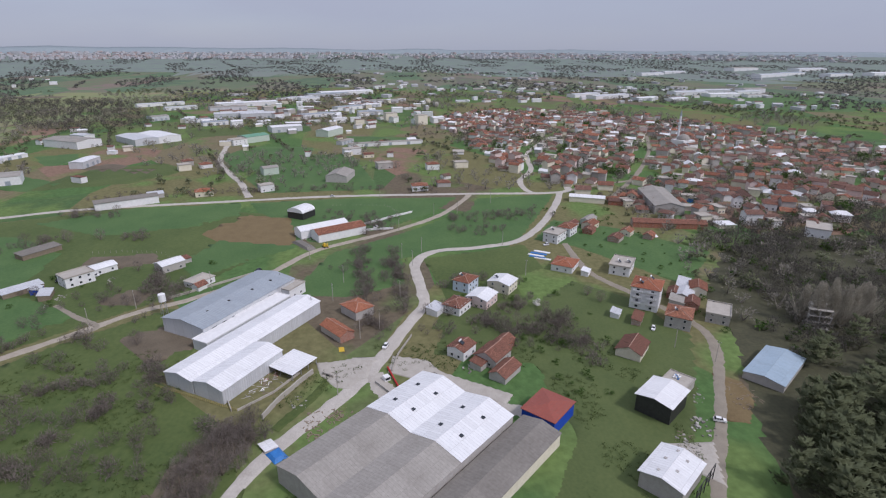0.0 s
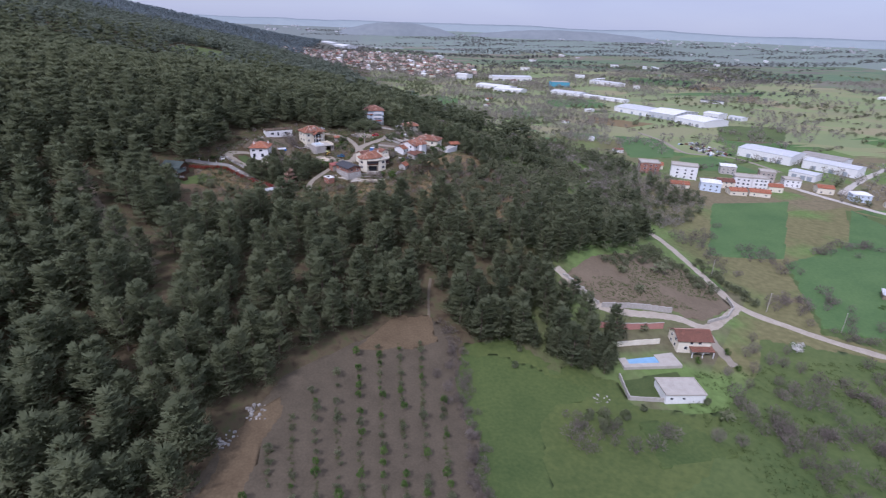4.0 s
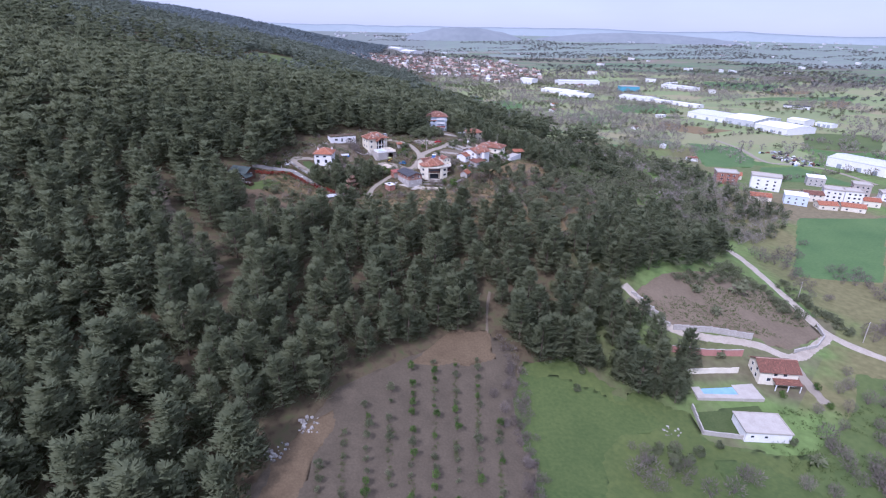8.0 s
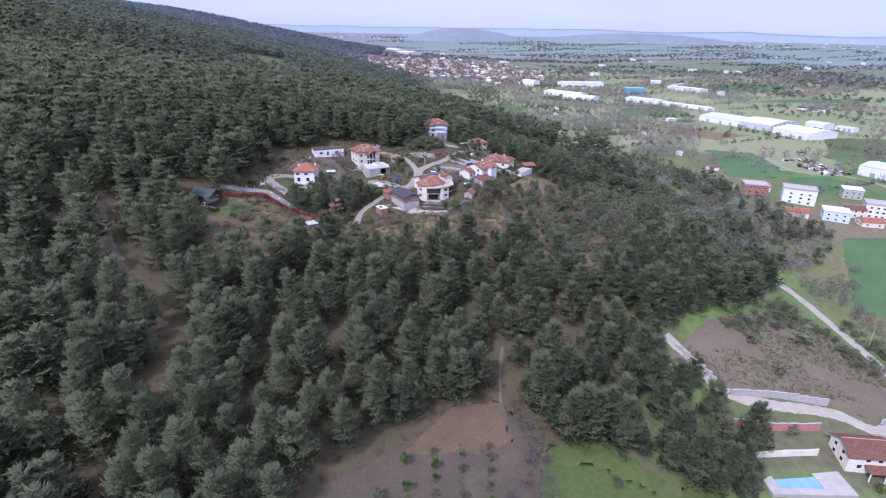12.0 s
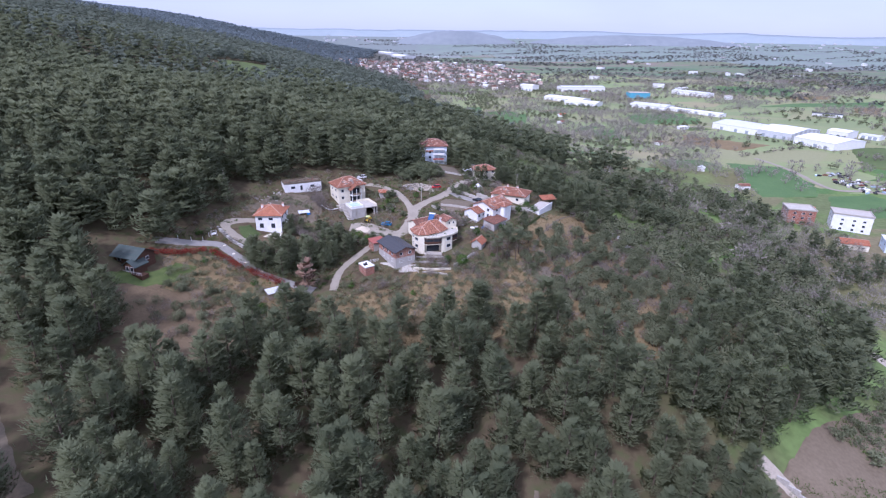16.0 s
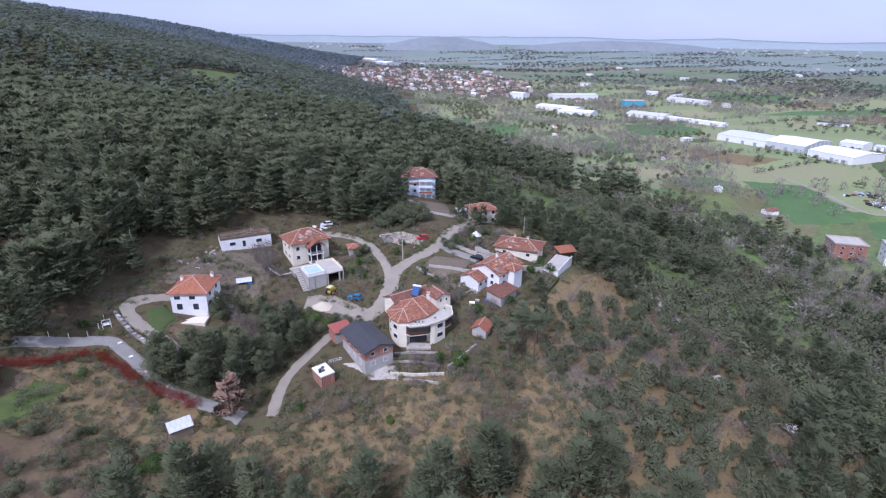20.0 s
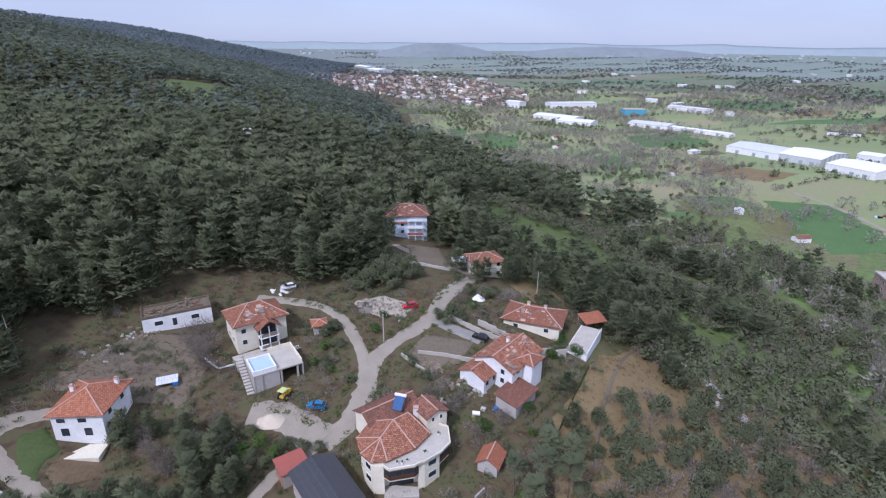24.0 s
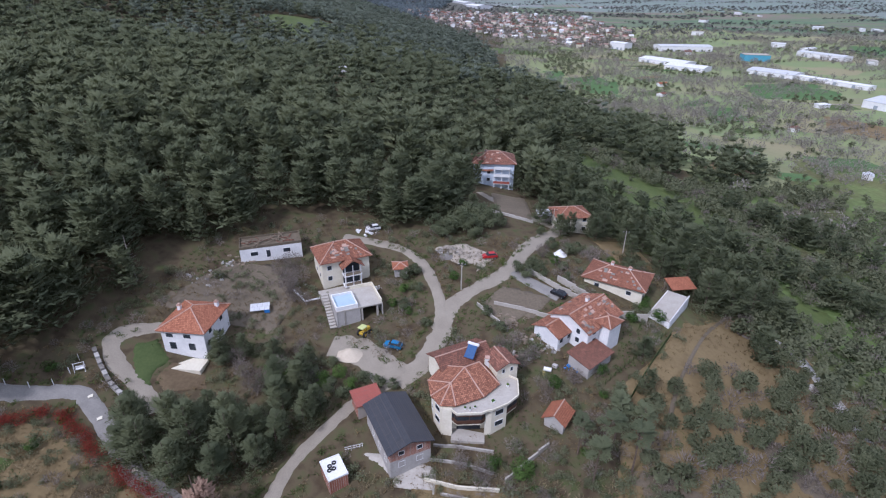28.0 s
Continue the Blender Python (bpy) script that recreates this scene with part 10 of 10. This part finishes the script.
building("long_shed", "long low shed with brown tiled roof near the town", 408, -178, 73, 27, 8, 3.6, "gable", BRICK, BROWN_TILE, 1.6, 0.4, category="barn")
ribbon("road", [(392, 366), (412, 381), (480, 425), (577, 479), (640, 520), (720, 560)], 6.0, GRAVEL, "pale road from the row of houses to the sheds", "road", lift=0.2)
heap("pale_heap", "pale heap of lime on a green field", "heap", 334, -167, 7.0, 4.0, 0.8, WHITE, 9)
cover = thing("blue_cover", "bright blue tarpaulin over a low stack", "tarpaulin", on_ground(414, -236, 20))
part("cover", Geo().box(0, 0, 0, 9, 6, 2.6, top=0.6), BLUE_TARP, cover)

# ---------------------------------------------------------------- more of the hamlet
sheet("bare_ground", [(-10.3, 283.3), (-4.3, 279.7), (-2.3, 276.8), (4.8, 275.7), (4.8, 280.3), (0.8, 282.5)], CONCRETE, "pale concrete apron below the dark-roofed house", "yard", lift=0.2, step=1.0, ragged=0.4)
sheet("bare_ground", [(11.8, 321.3), (17.8, 328.9), (28, 325.1), (17.9, 315.2)], SOIL, "bare brown empty lot inside low walls", "ground", lift=0.2, step=1.2, ragged=0.4)
sheet("bare_ground", [(39.1, 299.5), (52.3, 313.6), (62.4, 322.4), (57.3, 310.7), (46.1, 294.7)], DRY, "strip of yellow dry grass below the fence", "ground", lift=0.24, step=1.5, ragged=1.0)
sheet("bare_ground", [(36.9, 282.9), (45, 284.2), (59, 273.1), (67, 264.8), (58.8, 258.5), (42.9, 270.7)], SOIL, "reddish bare soil among the olives", "ground", lift=0.22, step=2, ragged=2.5)
sheet("bare_ground", [(63.3, 300.4), (73.4, 294.3), (85.3, 279.5), (79.2, 273.2), (67.3, 287.9)], SOIL, "reddish bare strip among the olives", "ground", lift=0.22, step=2, ragged=2.5)
sheet("bare_ground", [(88, 336.8), (94.1, 332.6), (98, 315.6), (97.8, 302.8), (92.8, 304.9), (91.9, 322)], RUBBLE, "pale stony gully down the slope", "ground", lift=0.24, step=1.5, ragged=1.2)
garden_wall("garden_wall", [(3.8, 284.7), (8.8, 284.6), (14.8, 283.9)], 0.5, 0.3, STONE, "low pale edge of the upper garden terrace")
garden_wall("garden_wall", [(5.8, 275.8), (10.8, 275), (14.8, 273.7)], 0.6, 0.3, CONCRETE, "low pale wall of the lowest terrace")
garden_wall("garden_wall", [(10.8, 322.2), (14.3, 317.9), (17.9, 313.6)], 0.8, 0.25, CONCRETE, "low concrete wall closing the empty lot")
garden_wall("garden_wall", [(31, 334), (37.1, 328.3), (44.2, 322.6), (51.3, 323)], 1.6, 0.25, CONCRETE, "long concrete wall between two gardens")
picket_fence([(-79.1, 285.1), (-75.1, 285.7), (-71.1, 286.3), (-68.7, 289.3), (-69.2, 296)], "row of pale fence posts at the forest edge", WHITE, 2.4, 1.6, ())
picket_fence([(37, 300.5), (43.1, 307), (49.2, 313.5), (55.3, 320)], "green wire fence posts along the plot", LAWN, 1.6, 1.5)
swing = thing("garden_swing", "small white garden swing at the road's end", "swing", on_ground(-67.5, 292.1, 31.4))
for x in (-0.9, 0.9):
    part("leg", Geo().rod((x, -0.7, 0), (x, 0, 2.0), 0.05).rod((x, 0.7, 0), (x, 0, 2.0), 0.05), WHITE, swing)
part("bar", Geo().rod((-1.0, 0, 2.0), (1.0, 0, 2.0), 0.05), WHITE, swing)
part("seat", Geo().box(0, 0, 0.6, 1.4, 0.5, 0.08).box(0, 0.25, 0.68, 1.4, 0.06, 0.5), WHITE, swing)
for x, y in ((-62.7, 287.3), (-58.7, 283.4), (-53.7, 279.4), (-47.8, 275.4)):
    lid = new("drain_cover", Geo().box(0, 0, 0, 0.9, 0.9, 0.1).mesh("drain_cover", CREAM))
    lid.matrix_basis = on_ground(x, y, 35, 0.2)
    tagged(lid, "square pale drain cover set in the paved road", "drain cover", "drain covers")
trellis = thing("trellis", "white garden trellis beside the hut", "trellis", on_ground(-10.8, 283.5, 22))
part("rail", Geo().box(0, 0, 1.0, 3.4, 0.06, 0.06).box(0, 0, 0.5, 3.4, 0.06, 0.06), FRAME, trellis)
for i in range(7):
    part("slat", Geo().box(-1.6 + i * 0.53, 0, -0.2, 0.06, 0.05, 1.3), FRAME, trellis)
clutter("roof_rubble", "blue plastic and scrap beside the lean-to", 31, 304.3, 2.0, 14, BLUE_TARP, 0.7, 31)
clutter("scrap_heap", "timber and planks along the garden wall", 21.9, 311.9, 3.0, 26, WOOD, 0.9, 32)
clutter("scrap_heap", "white boards along the garden path", 13.8, 305.2, 2.0, 12, WHITE, 0.5, 33)
clutter("stone_outline", "loose stones round a dug bed", -32.4, 325.5, 3.2, 20, RUBBLE, 0.35, 34)
clutter("field_stones", "pale stones on the slope", 89.9, 317.7, 4.0, 36, RUBBLE, 0.9, 35)
clutter("branch_heap", "heap of cut grey branches on the slope", 81.8, 330.3, 5.0, 50, TWIG, 1.0, 36)
clutter("roof_boxes", "boxes and scrap on the roof terrace", 56.9, 328.4, 2.0, 6, RUBBLE, 0.4, 37)
shrub = [crown(round_blades(s, 16, 56, 0.13, 1.6, 1.2, 0.1), m) for s, m in ((151, OLIVE), (152, GREEN_LEAF), (153, PINE))]
r6 = random.Random(61)
for k in range(46):
    x, y = r6.uniform(-74, 56), r6.uniform(256, 346)
    if inside(HAMLET, x, y) and not near_line((x, y), HAMLET_LANES, 4) and all(math.hypot(x - a, y - b) > q for a, b, q in keepout):
        planted("garden_bush", "low grey-green bush in a rough garden", shrub[k % 3], None, [(x, y, r6.uniform(0.6, 1.4))], "rough garden bushes")
planted("bare_tree", "leafless tree in the hamlet", bare[0][0], bare[0][1], [(-33.4, 327.8, 0.7), (-30.4, 320.3, 0.5), (-22.3, 296.4, 0.6), (18.9, 308.6, 0.55), (12.8, 302.1, 0.5), (24.9, 296.7, 0.5), (-39.3, 300.9, 0.6), (8.8, 273.4, 0.45), (22.8, 275.1, 0.5), (-7.3, 268.4, 0.45)], "bare trees of the hamlet")
planted("round_bush", "dense dark bush against the lane", bush[2], None, [(24.9, 337.1, 1.3), (26.9, 335.3, 1.1), (-23.3, 299.3, 1.3), (-18.3, 296.2, 1.2), (-15.3, 294.4, 1.1), (-26.3, 296, 1.2), (-29.3, 300.7, 1.1), (-32.3, 303.4, 1.0)], "dark bushes by the lane")
planted("round_bush", "dense dark bush on the meadow", bush[2], None, [(78, 130, 1.6), (74, 132, 1.3), (81, 127, 1.5), (70, 128, 1.2), (86, 131, 1.3), (76, 125, 1.4), (118, 134, 1.0), (55.8, 157.7, 1.0), (59.6, 165.5, 0.9), (94, 134, 1.0)], "bushes on the meadow")
planted("pine_tree", "broad pine tree beside the swimming pool", PINES[3][0], PINES[3][1], [(92.7, 157.5, 0.9), (88.8, 153.7, 0.95), (94.5, 163.3, 0.85), (85.7, 157.6, 0.9), (81.7, 155.6, 0.8), (96.4, 169, 0.8), (161.5, 262.5, 1.1), (157.8, 271.1, 1.1), (164.7, 268.8, 1.0)], "pines by the pool")
planted("bare_tree", "leafless tree beside the villa", bare[1][0], bare[1][1], [(149.5, 157.4, 0.7), (155.7, 151.7, 0.8), (159.2, 166.8, 0.6), (145.9, 147.9, 0.7), (138, 140, 0.6), (152, 136, 0.7), (163.9, 145.9, 0.7), (128, 132, 0.6), (167.5, 157.5, 0.6)], "bare trees by the villa")
planted("pine_tree", "pine tree at the edge of the orchard", PINES[4][0], PINES[4][1], [(41.7, 175.5, 0.9), (46.7, 171.5, 0.85), (52.6, 171.5, 0.9), (59.6, 168.5, 0.85), (65.6, 167.4, 0.9), (37.8, 185.7, 1.0), (43.7, 181.6, 1.0), (71.6, 163.5, 0.85), (77.7, 159.5, 0.85), (20, 187.7, 1.0), (12, 179.5, 1.0), (2, 173.4, 0.95), (16.1, 193.7, 1.1), (33.9, 193.9, 1.0), (33.1, 203.2, 1.1)], "pines round the orchard")
scrub_line = np.concatenate([along([(165.5, 202.1), (160.2, 220.7), (152.8, 239.6), (141, 246.2)], 4.0, 0.8, 71), along([(176.7, 235.1), (177.9, 212.5), (181.2, 194.4)], 3.0, 0.9, 72), along([(118, 215.4), (136.3, 225.3), (150.6, 233.3)], 3.0, 1.0, 73)])
joined("clearing_bushes", [round_blades(s, 11, 22, 0.3, 2.4, 1.7, 0.1) for s in (154, 155)], dressed(scrub_line, 0.5, 1.3, 2), OLIVE, "grey-green bushes round the clearing", "bushes")
tufts_ = scattered(90, 170, 188, 236, 1.6)
tufts_ = tufts_[inside([(89.6, 199.5), (100.4, 190.9), (134.2, 188), (145, 182), (165.1, 191.9), (166, 214.4), (150.6, 233.3), (126.3, 224.6), (108.1, 216.7)], tufts_[:, 0], tufts_[:, 1])]
tufts_ = tufts_[np.array([noise.noise((a * 0.06, b * 0.06, 17.0)) for a, b in tufts_]) > -0.1]
joined("clearing_grass", [twig_blades(s, 24, 0.5, 0.9, 0.06) for s in (156, 157)], dressed(tufts_, 0.6, 1.5, 2), MEADOW, "thin grass on the dry clearing", "grass")
strip_ = along([(33.8, 175.6), (33.9, 149.9), (34, 125), (31, 100)], 1.6, 0.7, 74)
joined("orchard_hedge", [twig_blades(s, 120, 2.4, 1.6, 0.035) for s in (158, 159)], dressed(strip_, 0.6, 1.3, 2), TWIG, "bare bushes between orchard and meadow", "bushes")
below = scattered(-70, 46, 247, 280, 2.6)
below = below[np.array([inside(HAMLET, x, y) and not near_line((x, y), HAMLET_LANES, 3.4) and all(math.hypot(x - a, y - b) > q for a, b, q in keepout) for x, y in below])]
pick = rng.random(len(below))
joined("slope_shrubs", [round_blades(s, 9, 30, 0.15, 1.3, 1.2, 0.05) for s in (160, 161)], dressed(below[pick < 0.32], 0.6, 1.7, 2), OLIVE, "grey-green shrubs on the dry slope", "shrubs")
joined("slope_straw", [twig_blades(s, 70, 1.0, 1.2, 0.03) for s in (162, 163)], dressed(below[pick > 0.38], 0.6, 1.5, 2), STRAW_GRASS, "tall straw-coloured grass on the dry slope", "grass")
planted("pine_tree", "slim dark pine tree among the houses", PINES[2][0], PINES[2][1], [(-43.5, 301.1, 0.7), (-38.3, 302.9, 0.55), (-26.3, 290.1, 0.9), (-23.3, 294.3, 0.8), (-21.3, 287.5, 0.8), (-29.3, 294.8, 0.85), (-25.3, 283.2, 0.8), (-19.3, 291.6, 0.6), (37.5, 364.4, 0.7), (44.6, 367.1, 0.75), (24.5, 406.6, 0.8), (8.2, 400, 0.8), (26.6, 398.8, 0.8), (5.1, 405.4, 0.9), (53.3, 350.1, 0.8), (61.5, 348.6, 0.9), (67.6, 344.7, 0.9), (65.6, 353, 0.8), (39, 293.3, 0.7), (45.1, 299.8, 0.6)], "slim pines of the hamlet")
rows_ = np.concatenate([along([(71.7, 412.4), (92.4, 394.7), (114.9, 378), (131.2, 360.5)], 5.0, 3.0, 81), along([(121.9, 457), (144.4, 424.1), (164.7, 401.4)], 6.0, 3.5, 82), along([(47, 407.6), (53, 439.5), (44.7, 479.2)], 6.0, 3.0, 83)])
joined("pine_rows", [pine_blades(s, 36, 16, 0.85) for s in (164, 165)], dressed(rows_, 0.8, 1.25, 2), PINE, "rows of dark pines across the slope", "forest", True)
planted("green_bush", "leafy green bush beside the lane", bush[0], None, [(4.7, 331.7, 0.9), (6.7, 337.9, 0.8), (-7.4, 326.5, 0.9), (-9.4, 321.3, 0.8), (-5.3, 318.7, 0.7), (31, 321.7, 0.8), (47.2, 321.7, 1.0), (52.3, 330.3, 0.9), (37, 303.6, 0.9), (28.9, 292.9, 0.8), (47.2, 346.6, 1.0), (55.4, 339.8, 0.9), (31, 342.2, 0.9)], "bushes by the lanes")
clutter("timber_stack", "pale boards lying on the works lawn", 172, 54, 5.0, 40, FRAME, 0.22, 51, 12.0)
clutter("rubble_heap", "red crates and bricks below the canopy", 184, 52, 3.0, 40, BRICK, 0.7, 52)
clutter("scrap_heap", "brown scrap heaped along the hall", 145, 31, 5.0, 60, WOOD, 0.6, 53, 2.6)
clutter("scrap_heap", "scrap and logs heaped along the hall", 152, 25, 4.0, 50, WOOD, 0.6, 54, 2.2)
clutter("rubble_heap", "pale rubble along the ditch", 160, 38, 5.0, 40, RUBBLE, 0.6, 55)
clutter("rubble_heap", "litter and rubble round the unfinished house", 158, -103, 6.0, 50, RUBBLE, 0.7, 56)
clutter("rubble_heap", "building waste beside the frame house", 132, -88, 5.0, 50, RUBBLE, 0.8, 57)
clutter("scrap_heap", "scrap along the dirt lane", 152, -118, 5.0, 46, WOOD, 0.6, 58, 2.0)
beam = thing("steel_beam", "long orange-red steel beam lying in the yard", "beam", pose(173.5, 5.5, ground_at(173.5, 5.5) + 0.45, 0, 0, 18))
for zz in (0.0, 0.5):
    part("flange", Geo().box(0, 0, zz, 15, 0.5, 0.08), CAR_RED, beam)
part("web", Geo().box(0, 0, 0.08, 15, 0.08, 0.42), CAR_RED, beam)
# concrete skeleton of an unbuilt block behind the poplars
skeleton = thing("concrete_frame", "unfinished concrete frame of a small block behind poplars", "building", pose(206, -186, ground_at(206, -186), 0, 0, -25))
for level in range(4):
    part("floor_slab", Geo().box(0, 0, level * 3.0, 9.6, 9.6, 0.25), GREY_WALL, skeleton)
for level in range(3):
    for cx in (-4.4, 0, 4.4):
        for cy in (-4.4, 0, 4.4):
            part("column", Geo().box(cx, cy, level * 3.0 + 0.25, 0.4, 0.4, 2.75), GREY_WALL, skeleton)
foot = scattered(140, 275, 280, 475, 4.6)
foot = foot[inside([(152.5, 303.4), (173.4, 291.9), (190.3, 285.2), (227.1, 308.9), (258, 350), (266, 400), (256, 430), (237.3, 472.3), (208, 492.9), (195.6, 411), (172, 356.9)], foot[:, 0], foot[:, 1])]
pick = rng.random(len(foot))
joined("foot_thicket", [twig_blades(s, 110, 4.6, 2.8, 0.06) for s in (166, 167)], dressed(foot[pick < 0.55], 0.6, 1.4, 2), GREY_TWIG, "leafless thicket at the foot of the slope", "bushes")
joined("foot_bushes", [round_blades(s, 11, 13, 0.46, 3.2, 1.9) for s in (168, 169)], dressed(foot[(pick > 0.55) & (pick < 0.85)], 0.6, 1.4, 2), OLIVE, "grey-green bushes at the foot of the slope", "bushes")
joined("foot_pines", [pine_blades(s, 36, 15, 0.9) for s in (170, 171)], dressed(foot[pick > 0.94], 0.7, 1.1, 2), PINE, "scattered pines at the foot of the slope", "forest", True)
yard = thing("scrapyard", "crowded yard of scrap cars beside the row of houses", "scrapyard", on_ground(378.5, 534.4))
r7 = random.Random(7)
for i in range(70):
    x, y = r7.uniform(-16, 16), r7.uniform(-34, 34)
    part("scrap_car", Geo().box(0, 0, 0, 4.0, 1.7, 0.9).box(0.2, 0, 0.9, 2.2, 1.5, 0.5, top=0.8), (CAR_WHITE, IRON, CAR_BLACK, IRON, GALVANISED, OLD_TILE, GREY_WALL, BLUE_TIN, IRON)[i % 9], yard, at=pose(x, y, ground_at(380 + x, 530 + y) - ground_at(380, 530) + 0.05, 0, 0, r7.uniform(0, 180)))
for k in range(14):
    x, y = r6.uniform(15, 28), r6.uniform(302, 309)
    if math.hypot(x - 34, y - 311) > 8:
        crate = new("crate", Geo().box(0, 0, 0, r6.uniform(0.5, 1.1), r6.uniform(0.4, 0.8), r6.uniform(0.3, 0.8)).mesh("crate", (WOOD, WHITE, GREY_WALL, BRICK, STRAW)[k % 5]))
        crate.matrix_basis = on_ground(x, y, r6.uniform(0, 180), -0.05)
        tagged(crate, "old crate or box lying in the yard", "crate", "crates in the yard")
verge = np.concatenate([along(l, 2.2, 0.22, 90 + i) for i, l in enumerate(HAMLET_LANES)])
verge = verge[np.array([not near_line(p, HAMLET_LANES, 1.9) and all(math.hypot(p[0] - a, p[1] - b) > q for a, b, q in keepout) for p in verge])]
joined("verge_grass", [twig_blades(s, 40, 0.55, 0.8, 0.05) for s in (170, 171)], dressed(verge, 0.5, 1.4, 2), CLOVER, "rough grass along the edges of the lanes", "grass")
cleared = scattered(-88, -40, 228, 272, 3.4)
cleared = cleared[inside([(-83.1, 252.9), (-71.2, 259), (-57.2, 261.5), (-39.3, 250.5), (-45.3, 236.3), (-51.3, 226), (-65.3, 230.6), (-77.2, 242.2)], cleared[:, 0], cleared[:, 1])]
pick = rng.random(len(cleared)) + 0.012 * (cleared[:, 0] + 62)
joined("cleared_shrubs", [round_blades(s, 10, 34, 0.16, 2.0, 1.5, 0.1) for s in (172, 173)], dressed(cleared[pick > 0.72], 0.6, 1.4, 2), OLIVE, "dull grey-green shrubs on the cleared slope", "shrubs")
joined("cleared_twigs", [twig_blades(s, 130, 2.6, 1.8, 0.03) for s in (174, 175)], dressed(cleared[(pick > 0.4) & (pick < 0.72)], 0.6, 1.3, 2), TWIG, "bare brown shrubs on the cleared slope", "shrubs")
planted("green_bush", "bright green bush below the tin hut", bush[0], None, [(-42.3, 253.4, 1.3), (-44.8, 252.2, 1.0)], "bushes below the hut")
planted("grey_bush", "rounded grey-green bush on the cleared slope", bush[1], None, [(-65.2, 250.4, 1.1), (-63.2, 246.5, 1.2), (-58.2, 252.6, 1.0), (-57.3, 247.7, 1.2), (-55.3, 243.8, 1.1), (-51.3, 249.9, 1.3), (-49.3, 255, 1.4), (-47.3, 252.1, 1.5), (-50.3, 256.9, 1.3), (-45.3, 256.2, 1.2), (-52.3, 241, 1.1), (-60.3, 241.6, 1.0), (-59.2, 259.5, 1.1), (-67.2, 259.2, 1.2), (-71.2, 260, 1.0), (-46.3, 246.2, 1.2), (-53.3, 259.7, 1.0)], "bushes on the cleared slope")
